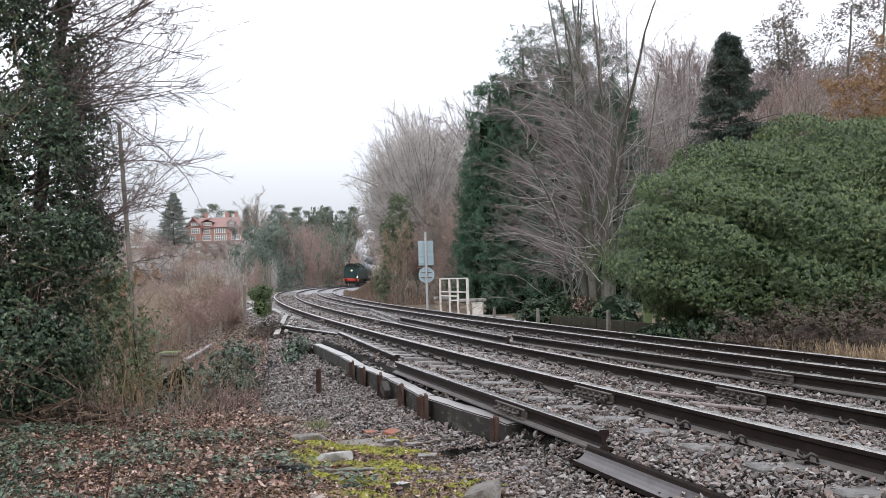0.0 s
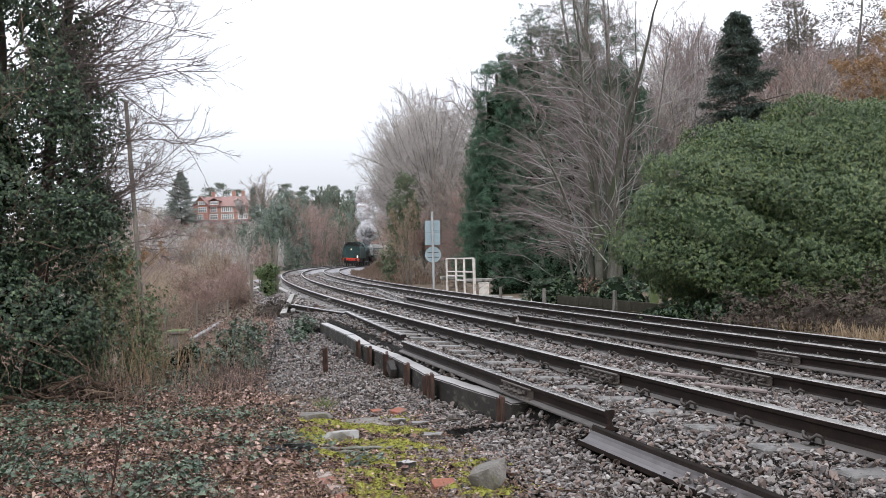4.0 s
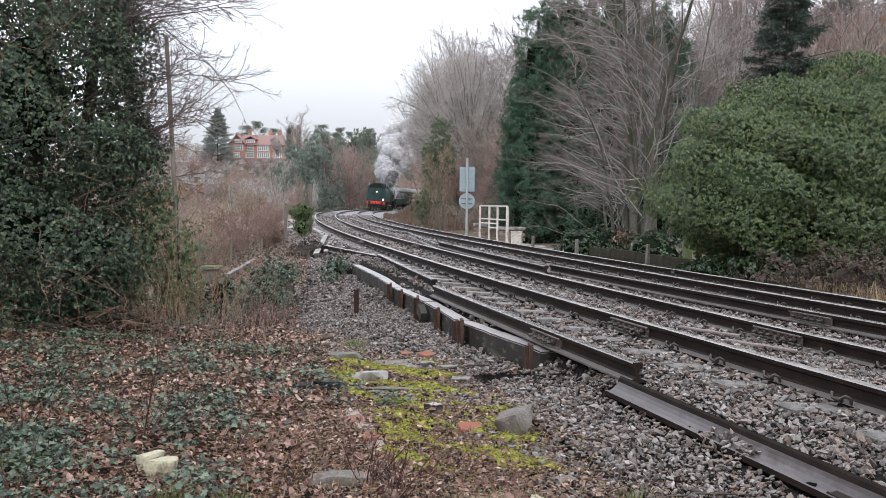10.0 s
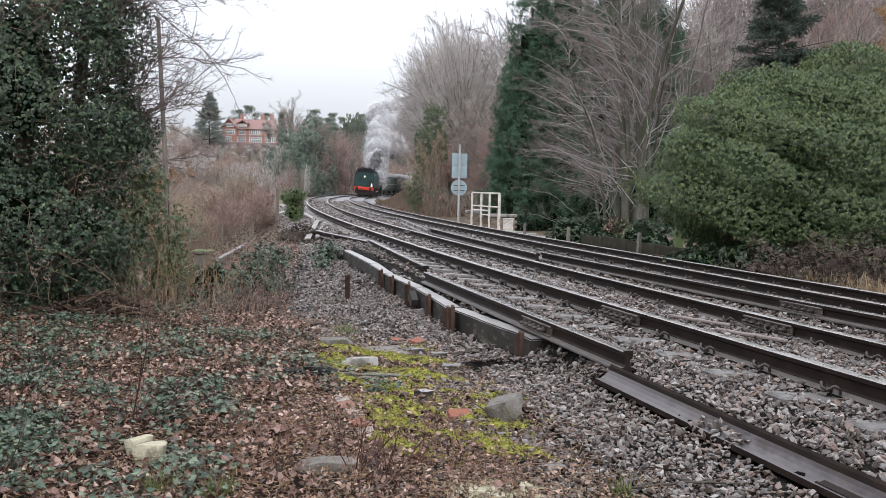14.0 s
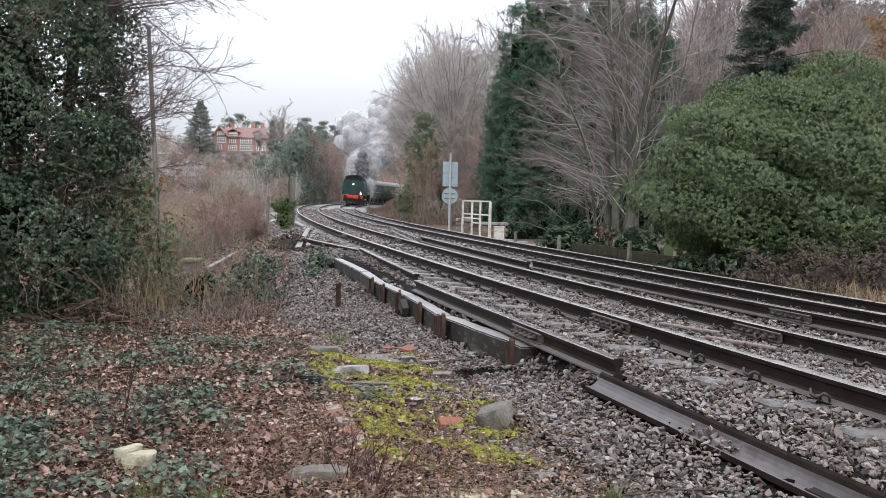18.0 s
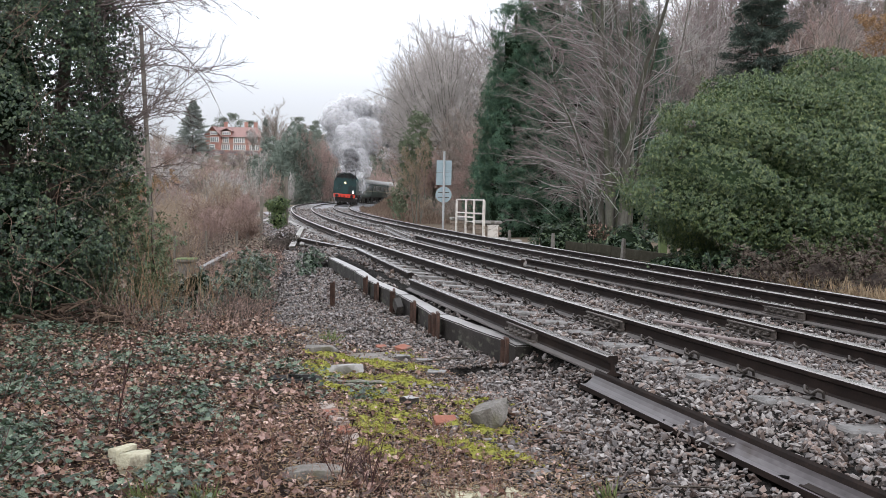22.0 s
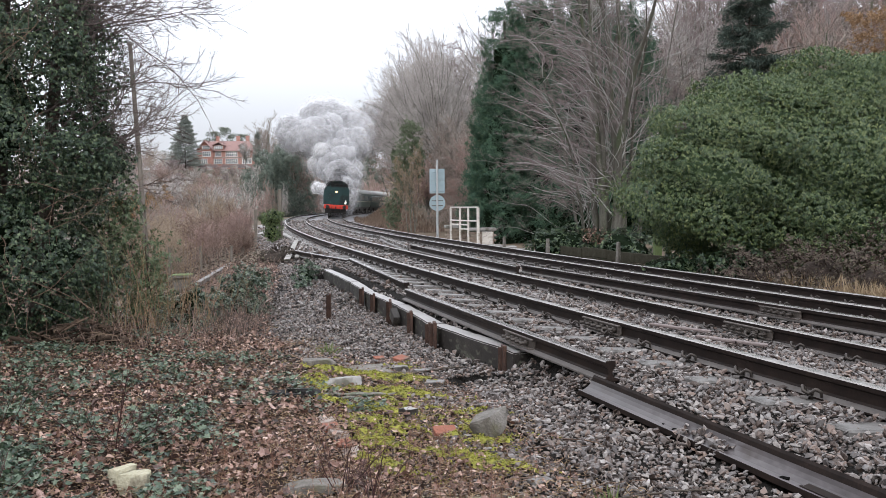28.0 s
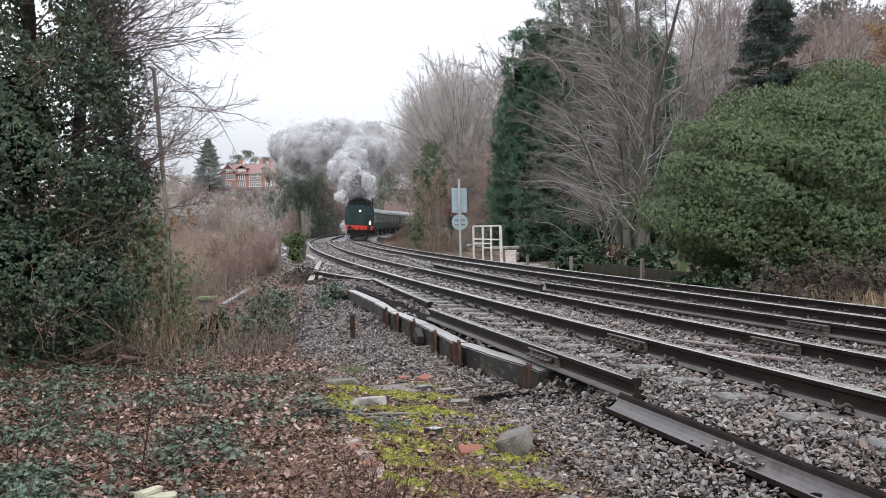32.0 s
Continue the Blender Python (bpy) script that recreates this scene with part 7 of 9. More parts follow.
def woods():
    rng = np.random.RandomState(66)
    # hillside behind the laurel and cypresses
    pick = random.Random(3)
    stock = [domed_tree("bare_tree", "leafless tree in the hillside wood", (0, 0, 0), 9.0, 3.7, 770 + k, M_BARK, m, 38, (10, 8), 0.014, group="hillside trees") for k, m in enumerate((M_TWIG_RED, M_TWIG_MAUVE, M_TWIG, M_TWIG_GREY))]
    for k, ob in enumerate(stock):
        ob.location = (24 + 4 * k, 64 + 3 * k, gz(24 + 4 * k, 64 + 3 * k) - 0.2)
    for k in range(74):
        y = 48 + 40 * pick.uniform(0, 1) ** 1.6
        w = pick.uniform(0.25, 0.62)
        x = w * y
        tall = max(0.55, (y * (0.185 + 0.05 * float(smooth(np.array(w), 0.3, 0.42))) + 1 - gz(x, y) + pick.uniform(-2.5, 1.5)) / 9)
        copy_thing(pick.choice(stock), Matrix.Translation((x, y, gz(x, y) - 0.2)) @ Matrix.Rotation(pick.uniform(0, 6.28), 4, "Z") @ Matrix.Scale(tall, 4))
    # behind the bend
    for mat_, n, lab in ((M_TWIG, 22, "brown bare wood behind the bend"), (M_TWIG_TAN, 20, "tan bare wood behind the bend"), (M_TWIG_RED, 12, "reddish bare wood behind the bend")):
        s = rng.uniform(46, 130, n)
        o = rng.uniform(10, 18, n)
        x, y = line_xy(s, o)
        thicket("bend_wood", lab, rng, x, y, rng.uniform(1.8, 4.2, n), rng.uniform(1.5, 3, n), 380, np.full(n, 0.016), mat_, short=0.6)
    for k, (x_, y_, h_, w_, m_) in enumerate(((15.2, 58.0, 13.5, 4.6, M_TWIG_MAUVE), (18.5, 60.0, 13.0, 4.8, M_TWIG_MAUVE), (12.6, 60.0, 13.5, 4.6, M_TWIG_GREY), (22.5, 56.0, 11.0, 4.4, M_TWIG_MAUVE), (26.5, 58.0, 11.0, 4.4, M_TWIG_RED), (14.6, 51.0, 13.5, 3.8, M_TWIG_GREY), (17.6, 53.0, 13.0, 3.8, M_TWIG_MAUVE), (13.2, 55.0, 14.5, 4.0, M_TWIG_GREY), (17.0, 66.0, 14.0, 5.2, M_TWIG_GREY), (21.5, 66.0, 12.5, 5.2, M_TWIG_MAUVE),
                                                (18.6, 56.0, 17.0, 3.6, M_TWIG_MAUVE), (23.4, 55.0, 15.5, 4.4, M_TWIG_MAUVE), (25.6, 53.0, 14.5, 4.2, M_TWIG_RED), (27.5, 60.0, 16.0, 5.0, M_TWIG_MAUVE), (21.4, 60.0, 17.0, 4.6, M_TWIG_MAUVE), (24.8, 64.0, 16.0, 5.2, M_TWIG_MAUVE), (16.0, 55.0, 18.0, 3.4, M_TWIG_MAUVE), (17.4, 60.0, 19.0, 3.8, M_TWIG_RED))):
        domed_tree("bare_tree", "leafless tree with a pinkish-grey twig crown on the hillside", (x_, y_, gz(x_, y_)), h_, w_, 760 + k, M_BARK, m_, 80, (14, 11), 0.012, group="hillside trees")
    # the slope and valley below the house
    for mat_, n, lab in ((M_TWIG, 120, "brown leafless scrub in the valley"), (M_TWIG_RED, 80, "reddish leafless scrub in the valley"), (M_TWIG_TAN, 60, "tan leafless scrub in the valley"), (M_TWIG_GREY, 70, "grey leafless scrub in the valley")):
        y = 52 + 290 * rng.uniform(0, 1, n) ** 1.2
        x = rng.uniform(-0.42, -0.13, n) * y
        h = rng.uniform(1.3, 2.8, n) + 5.5 * smooth(y, 70, 170) - 6.2 * smooth(y, 190, 240) * (np.abs(x / y + 0.2) < 0.06)
        h = np.maximum(h, 0.9)
        thicket("valley_scrub", lab, rng, x, y, h, h * rng.uniform(0.45, 0.8, n), 170, 0.012 + 0.00011 * y, mat_)
    n = 40
    y = rng.uniform(75, 330, n)
    x = rng.uniform(-0.4, -0.13, n) * y
    h = np.maximum(rng.uniform(2, 3.5, n) + 2.5 * smooth(y, 90, 170) - 5 * smooth(y, 190, 240) * (np.abs(x / y + 0.2) < 0.06), 0.9)
    thicket("valley_evergreens", "dull green evergreen shrubs in the valley", rng, x, y, h, h * 0.6, 420, np.full(n, 0.02), M_TWIG, None, 0.999, M_PINE, 0.34)
    for mat_, n, lab in ((M_TWIG_MAUVE, 90, "mauve-brown brushwood on the slope below the house"), (M_TWIG_RED, 70, "reddish brushwood on the slope below the house"), (M_TWIG_GREY, 70, "grey brushwood on the slope below the house")):
        y = rng.uniform(150, 338, n)
        x = rng.uniform(-0.36, -0.1, n) * y
        h = np.where((np.abs(x / y + 0.2) < 0.06) & (y > 220), 1.2, rng.uniform(2.2, 4.2, n))
        thicket("slope_brushwood", lab, rng, x, y, h, h * rng.uniform(0.9, 1.4, n), 190, np.full(n, 0.045), mat_, short=0.7)
    for mat_, n, lab in ((M_TWIG_MAUVE, 46, "mauve-grey brushwood along the hilltop"), (M_TWIG_GREY, 40, "grey brushwood along the hilltop")):
        x, y = rng.uniform(-135, -30, n), rng.uniform(349, 380, n)
        away = np.abs(x + 73) > 16
        y = np.where(away, y, y + 22)
        h = rng.uniform(3.5, 6.5, n)
        thicket("hilltop_brushwood", lab, rng, x, y, h, h * 0.8, 420, np.full(n, 0.04), mat_, short=0.6)
    x, y = rng.uniform(-88, -54, 34), rng.uniform(344.5, 348, 34)
    thicket("house_hedge", "low mauve-grey hedge below the house", rng, x, y, np.full(34, 1.9), np.full(34, 1.7), 420, np.full(34, 0.04), M_TWIG_MAUVE, short=0.7)
    # beyond the bend, closing the view
    for mat_, n, lab in ((M_TWIG_RED, 60, "reddish birch wood beyond the bend"), (M_TWIG, 40, "brown wood beyond the bend")):
        y = rng.uniform(165, 330, n)
        x = rng.uniform(-0.11, 0.05, n) * y
        h = rng.uniform(6, 9, n)
        thicket("far_wood", lab, rng, x, y, h, h * 0.4, 260, np.full(n, 0.045), mat_)
    n = 26
    y = rng.uniform(230, 330, n)
    x = rng.uniform(-0.13, 0.05, n) * y
    h = rng.uniform(9, 13, n)
    thicket("far_evergreens", "dark evergreen wood beyond the bend", rng, x, y, h, h * 0.3, 240, np.full(n, 0.05), M_BARK_DARK, None, 0.999, M_PINE, 1.3)


woods()

# ---- lineside things ----
def post(name, at, size, height, material, label, category, lean=0.0, turn=0.0, peak=0.0, group=""):
    bm = bmesh.new()
    box(bm, (size, size, height + 0.3), (0, 0, (height - 0.3) / 2), 0.012)
    if peak:
        for v in bm.verts:
            if v.co.z > height - 0.02:
                v.co.x *= 0.45
                v.co.z += peak
    bmesh.ops.subdivide_edges(bm, edges=[e for e in bm.edges if abs(e.verts[0].co.z - e.verts[1].co.z) > 0.2], cuts=4)
    rough_up(bm, size * 0.05, at[0], 6)
    ob = single(name, bm_mesh(name, bm, material), label, category, group=group)
    ob.matrix_world = Matrix.Translation((at[0], at[1], gz(*at[:2]))) @ Matrix.Rotation(radians(turn), 4, "Z") @ Matrix.Rotation(radians(lean), 4, "Y")
    return ob


def signpost():
    at = (0.81, 42.9)
    z = gz(*at)
    sg = thing("line_sign", "grey-backed signs on a galvanised pole beside the track", "sign", (at[0], at[1], z))
    bm = bmesh.new()
    cyl(bm, 0.055, 3.95, (0, 0, 1.75), "Z", 10)
    part("pole", bm, M_POLE, sg)
    for zz_, hh_ in ((2.98, 0.54), (2.42, 0.56)):
        pl = part("plate", boxes(((0.68, 0.02, hh_), (0, 0.07, zz_ + 0.07)), bevel=0.004), M_SIGN_BACK, sg)
        for dz in (-0.16, 0.14):
            part("bracket", boxes(((0.6, 0.03, 0.03), (0, 0.045, zz_ + 0.07 + dz)), bevel=0.003), M_SIGN_BACK, pl)
    bm = bmesh.new()
    cyl(bm, 0.36, 0.02, (0, 0.07, 1.78), "Y", 28)
    disc = part("disc", bm, M_SIGN_BACK, sg, "round grey sign back")
    part("bracket", boxes(((0.5, 0.03, 0.035), (0, 0.045, 1.88)), ((0.5, 0.03, 0.035), (0, 0.045, 1.66)), bevel=0.003), M_PLATE, disc)


signpost()


def white_frame():
    """The white-painted timber platform frame with a brick pier and a white box."""
    a, b = Vector((1.42, 43.2, 0)), Vector((2.46, 39.9, 0))
    z0 = -0.75
    ob = thing("guard_fence", "white-painted timber guard fence beside the track", "fence")
    d = (b - a)
    turn = math.atan2(-d.x, d.y)
    tops = 1.03
    for k, (u, wdt, low) in enumerate(((0, 0.08, -0.2), (0.36, 0.08, -0.1), (0.66, 0.075, -0.2), (1.0, 0.1, -0.5))):
        p = a + d * u
        bm = boxes(((wdt, wdt, tops - z0 - 0.1 - k * 0.0), (0, 0, (tops + z0) / 2)), bevel=0.01)
        q = part("upright", bm, M_WHITE, ob)
        q.matrix_world = Matrix.Translation((p.x, p.y, 0)) @ Matrix.Rotation(turn, 4, "Z")
    for zz_, t0, t1 in ((1.0, 0, 1), (0.42, 0, 1), (0.24, 0, 0.66), (0.05, 0.36, 0.66)):
        p, q_ = a + d * t0, a + d * t1
        bm = boxes(((0.05, (q_ - p).length, 0.055), (0, 0, 0)), bevel=0.008)
        r = part("rail", bm, M_WHITE, ob)
        r.matrix_world = Matrix.Translation(((p.x + q_.x) / 2, (p.y + q_.y) / 2, zz_)) @ Matrix.Rotation(turn, 4, "Z")
    M_PIER = surface("old_pier_brick", [(0.17, 0.13, 0.10), (0.27, 0.22, 0.18), (0.33, 0.29, 0.25)], 6, 0.9, 0.6, 40, depth=0.01, objects=0.5)
    pier = thing("brick_pier", "weathered brick bridge pier with a pale stone cap", "pier")
    for px_, w_, top_ in ((2.75, 1.15, 0.02), (1.75, 1.1, 0.1)):
        py_ = 42.2 if px_ > 2 else 44.2
        for row in range(8):
            for col in range(4):
                bm = boxes(((w_ / 4 - 0.012, 0.5, 0.1), (0, 0, 0)), bevel=0.006)
                q = part("brick", bm, M_PIER, pier)
                q.location = (px_ - w_ / 2 + w_ / 8 + col * w_ / 4 + (0.07 if row % 2 else -0.03), py_, top_ - 0.16 - row * 0.112)
        bm = boxes(((w_ + 0.12, 0.62, 0.13), (px_, py_, top_)), bevel=0.02)
        part("cap", rough_up(bm, 0.01, px_), M_CONCRETE, pier, "pale stone cap")
    bx = single("white_box", bm_mesh("white_box", boxes(((0.42, 0.25, 0.5), (0, 0, 0)), ((0.46, 0.29, 0.05), (0, 0, 0.26)), bevel=0.01), M_WHITE), "white painted equipment box by the frame", "box")
    bx.location = (2.88, 40.3, -0.33)
    for k in range(4):
        xx, yy = 3.0 + k * 0.45, 37.6 - k * 1.1
        single("concrete_slab", bm_mesh("slab", rough_up(boxes(((0.5, 1.0, 0.14), (xx, yy, gz(xx, yy) + 0.15 - k * 0.03)), bevel=0.015), 0.01, k), M_CONCRETE), "pale concrete slab edging the bank", "slab", group="slabs on the bank")


white_frame()

for (px_, py_, hh_) in ((4.95, 23.6, 0.72), (3.78, 28.0, 0.62), (2.9, 32.6, 0.55), (6.25, 19.2, 0.6)):
    post("concrete_post", (px_, py_), 0.13, hh_, M_GREY_ROCK, "short mossy concrete fence post", "fence post", 1.0, 15, 0.06, "concrete fence posts")
post("green_post", (6.85, 27.2), 0.2, 1.15, M_GREEN_POST, "mossy green wooden post by the fence", "post", 0, 10)
post("grey_pipe", (7.1, 27.1), 0.07, 1.1, M_POLE, "thin pale pipe standing by the post", "pipe")


def panel_fence():
    fence = thing("panel_fence", "low weathered concrete panel fence behind the track", "fence")
    pts = [line_xy(s, 6.6) for s in np.arange(16.5, 31, 1.83)]
    for k, ((xa, ya), (xb, yb)) in enumerate(zip(pts[:-1], pts[1:])):
        n = math.hypot(xb - xa, yb - ya)
        for row in range(2):
            bm = boxes(((0.06, n - 0.03, 0.26), (0, 0, 0)), bevel=0.01)
            rough_up(bm, 0.008, k)
            q = part("panel", bm, M_FENCE, fence)
            q.matrix_world = Matrix.Translation(((xa + xb) / 2, (ya + yb) / 2, gz((xa + xb) / 2, (ya + yb) / 2) + 0.1 + row * 0.27)) @ Matrix.Rotation(math.atan2(-(xb - xa), yb - ya), 4, "Z")


panel_fence()


def telegraph_pole():
    ob = thing("telegraph_pole", "weathered leaning wooden telegraph pole with a cap", "pole")
    a, b = np.array([[-7.3, 25.8, gz(-7.3, 25.8) - 0.2]]), np.array([[-7.83, 26.3, 5.55]])
    v, f = tubes(a, b, np.array([0.075]), np.array([0.055]), 12)
    part("shaft", mesh_of("shaft", v, f, True, (M_WOODPOST,)), M_WOODPOST, ob)
    bm = bmesh.new()
    cyl(bm, 0.09, 0.06, (-7.83, 26.3, 5.57), "Z", 12)
    part("cap", bm, M_CONCRETE, ob)


telegraph_pole()
post("wooden_post", (-5.25, 30.5), 0.1, 1.45, M_WOODPOST, "old wooden post rising from the scrub", "post", 1, 0)
post("wooden_post", (-5.4, 37.2), 0.13, 1.95, M_WOODPOST, "old wooden post rising from the scrub", "post", -1, 0)
bm = boxes(((0.34, 0.32, 0.75), (0, 0, 0.0)), ((0.46, 0.44, 0.09), (0, 0, 0.42)), bevel=0.02)
cap_ = single("concrete_pillar", bm_mesh("pillar", rough_up(bm, 0.012, 3), M_GREY_ROCK), "square concrete pillar with a mossy cap in the scrub", "pillar")
cap_.location = (-5.59, 22.4, -0.92)
cap_.data.materials.append(M_GREEN_POST)
cap_.data.polygons.foreach_set("material_index", [1 if p.normal.z > 0.6 and p.center.z > 0.4 else 0 for p in cap_.data.polygons])


def mesh_fence():
    """Chain-link between two thin posts."""
    ob = thing("wire_fence", "sagging chain-link fence between thin posts", "fence")
    a, b = Vector((-6.6, 25.2, 0)), Vector((-5.05, 25.6, 0))
    d = b - a
    n = d.length
    lo, hi = -1.15, 0.03
    p0, p1 = [], []
    step = 0.09
    k = -(hi - lo)
    while k < n:
        for sgn in (0, 1):
            u0, u1 = max(k, 0), min(k + hi - lo, n)
            if u1 > u0:
                z0, z1 = lo + (u0 - k), lo + (u1 - k)
                if sgn:
                    z0, z1 = hi + lo - z0, hi + lo - z1
                p0.append((*(a + d * (u0 / n)).xy, z0))
                p1.append((*(a + d * (u1 / n)).xy, z1))
        k += step
    p0, p1 = np.array(p0), np.array(p1)
    v, f = tubes(p0, p1, np.full(len(p0), 0.003), np.full(len(p0), 0.003), 3)
    part("netting", mesh_of("netting", v, f, True, (M_PLATE,)), M_PLATE, ob)
    for p in (a, (a + b) / 2, b):
        bm = bmesh.new()
        cyl(bm, 0.035, 1.5, (p.x, p.y, -0.68), "Z", 8)
        part("post", bm, M_WOODPOST, ob)


mesh_fence()


def log_pile():
    rng = random.Random(4)
    for k in range(96):
        L = rng.uniform(0.1, 0.42)
        bm = bmesh.new()
        r = rng.uniform(0.005, 0.014) if k % 3 else rng.uniform(0.014, 0.03)
        cyl(bm, r, L, (0, 0, 0), "X", 8, r * 0.8)
        bmesh.ops.subdivide_edges(bm, edges=[e for e in bm.edges if e.calc_length() > 0.2], cuts=4)
        rough_up(bm, r * 0.6, k, 11)
        x, y = rng.uniform(-4.3, -3.3), rng.uniform(10.3, 10.8)
        ob = single("rotten_log", bm_mesh("log", bm, M_LOG), "rotten broken log in a heap by the ivy", "log", group="log heap")
        ob.matrix_world = Matrix.Translation((x, y, gz(x, y) + 0.02 + 0.3 * (1 - abs(x + 3.8) / 0.7) * rng.uniform(0.05, 1))) @ Matrix.Rotation(rng.uniform(-1.4, 1.4), 4, "Z") @ Matrix.Rotation(rng.uniform(-0.45, 0.45), 4, "Y")


log_pile()

# ---- far side: wooded hill and the red house ----
# Red brick and roof tiles are muted: distance haze put into the colour.
M_HOUSE_BRICK = surface("hazed_red_brick", [(0.33, 0.165, 0.135), (0.42, 0.225, 0.185), (0.48, 0.275, 0.23)], 1.2, 0.9, 0.3, 14)
M_HOUSE_TILE = surface("hung_tiles", [(0.23, 0.10, 0.08), (0.32, 0.14, 0.11)], 1.0, 0.9, 0.3, 10)
M_ROOF = surface("hazed_roof_tiles", [(0.23, 0.15, 0.14), (0.32, 0.20, 0.185)], 1.5, 0.9, 0.4, 9)
M_GLASS = surface("window_glass", [(0.07, 0.09, 0.11), (0.16, 0.18, 0.2)], 0.8, 0.06, 0, 5, spec=1.0)
M_FRAME = surface("white_window_frame", [(0.72, 0.72, 0.70), (0.82, 0.82, 0.80)], 2, 0.5, 0, 9)


def window(parent, x, y, z, w, h, panes):
    fr = part("window", boxes(((w + 0.3, 0.14, 0.16), (x, y, z + h / 2 + 0.02))), M_FRAME, parent, "white-framed casement window")
    part("sill", boxes(((w + 0.3, 0.16, 0.16), (x, y, z - h / 2 - 0.02))), M_FRAME, fr)
    part("transom", boxes(((w, 0.12, 0.16), (x, y, z + 0.1))), M_FRAME, fr)
    for i in range(panes + 1):
        part("mullion", boxes(((0.2, 0.13, h), (x - w / 2 + w * i / panes, y, z))), M_FRAME, fr)
    for i in range(panes):
        part("pane", boxes(((w / panes - 0.1, 0.04, h - 0.1), (x - w / 2 + w * (i + 0.5) / panes, y + 0.03, z))), M_GLASS, fr)


def gable(parent, x, w, y0, y1, z, rise, wall=True):
    bm = bmesh.new()
    if wall:
        a, b, c = bm.verts.new((x - w / 2, y0, z)), bm.verts.new((x + w / 2, y0, z)), bm.verts.new((x, y0, z + rise))
        d, e, g = bm.verts.new((x - w / 2, y0 + 0.3, z)), bm.verts.new((x + w / 2, y0 + 0.3, z)), bm.verts.new((x, y0 + 0.3, z + rise))
        for q in ((a, b, c), (d, g, e), (a, c, g, d), (b, e, g, c), (a, d, e, b)):
            bm.faces.new(q)
        part("gable", bm, M_HOUSE_TILE, parent)
    bm = bmesh.new()
    n = math.hypot(w / 2 + 0.4, rise)
    ang = math.atan2(rise, w / 2)
    for sgn in (-1, 1):
        m = Matrix.Rotation(sgn * ang, 4, "Y")
        box(bm, (n + 0.3, y1 - y0 + 0.8, 0.2), (x + sgn * w / 4, (y0 + y1) / 2 - 0.2, z + rise / 2 + 0.05), 0, m)
    part("roof", bm, M_ROOF, parent)


def house():
    h = thing("red_house", "large red-brick country house with tiled roofs on the wooded hill", "house", (-71.3, 352, 14.4), -6)
    part("wall", boxes(((20.5, 9, 8.0), (0, 4.5, 3.2))), M_HOUSE_BRICK, h)
    part("wall", boxes(((5.6, 1.6, 8.3), (-7.0, -0.6, 3.3))), M_HOUSE_BRICK, h)
    bm = bmesh.new()
    for (x, y, z) in ((-11, -0.8, 7.1), (11, -0.8, 7.1), (11, 9.8, 7.1), (-11, 9.8, 7.1), (-7.8, 4.5, 11.0), (7.8, 4.5, 11.0)):
        bm.verts.new((x, y, z))
    bm.verts.ensure_lookup_table()
    vv = bm.verts
    for q in ((0, 1, 5, 4), (1, 2, 5), (2, 3, 4, 5), (3, 0, 4), (0, 3, 2, 1)):
        bm.faces.new([vv[i] for i in q])
    roof = part("roof", bm, M_ROOF, h)
    for x in (-4.2, 3.6, 7.2):
        part("chimney", boxes(((1.1, 1.1, 3.0), (x, 5.2, 11.4)), ((1.35, 1.35, 0.25), (x, 5.2, 12.7))), M_HOUSE_BRICK, roof)
    gable(h, -7.0, 6.4, -1.5, 4.5, 7.3, 3.4)
    for x, w, p in ((-6.5, 2.4, 3), (-2.2, 3.0, 4)):
        window(h, x, -1.58 if x < -5 else -0.45, 8.4, w, 1.1, p)
    part("dormer", boxes(((3.6, 2.5, 1.9), (-2.2, 0.9, 8.3))), M_HOUSE_TILE, h)
    gable(h, -2.2, 4.0, -0.4, 4, 9.2, 0.9, False)
    part("dormer", boxes(((2.2, 2.2, 1.5), (6.7, 0.9, 8.2))), M_HOUSE_TILE, h)
    gable(h, 6.7, 2.6, -0.3, 3.4, 8.9, 0.8, False)
    window(h, 6.7, -0.25, 8.2, 1.6, 0.9, 2)
    for z, row in ((6.0, ((-6.3, 2.9, 4), (-2.5, 2.2, 3), (1.9, 2.9, 4), (4.1, 1.1, 2), (8.1, 2.4, 3))), (3.3, ((-7.2, 2.0, 3), (-5.0, 1.5, 2), (-2.5, 2.9, 4), (1.9, 3.0, 4), (4.1, 1.5, 2), (7.6, 2.0, 3), (9.4, 1.2, 2)))):
        for x, w, p in row:
            window(h, x, -1.46 if x < -5 else -0.06, z, w, 1.75, p)
    part("wing", boxes(((4.6, 6, 5.0), (-12.4, 5, 2.6))), M_HOUSE_BRICK, h)
    gable(h, -12.4, 4.8, 2, 8, 5.0, 1.2, False)
    part("string_course", boxes(((20.7, 0.3, 0.25), (0, -0.05, 4.65))), M_CONCRETE, h)


house()


def far_bare(name, seed, height, trunks, twig, kids, least, spread=0.42):
    ob, _, _ = bare_tree(name, "leafless tree in the distant wood", (0, 0, 0), seed, trunks, height, 0.011 * height, M_BARK, twig, kids, ratio=(spread, 0.45, 0.45), least=least, sides=(4, 3, 2, 2), group="distant wood")
    return ob


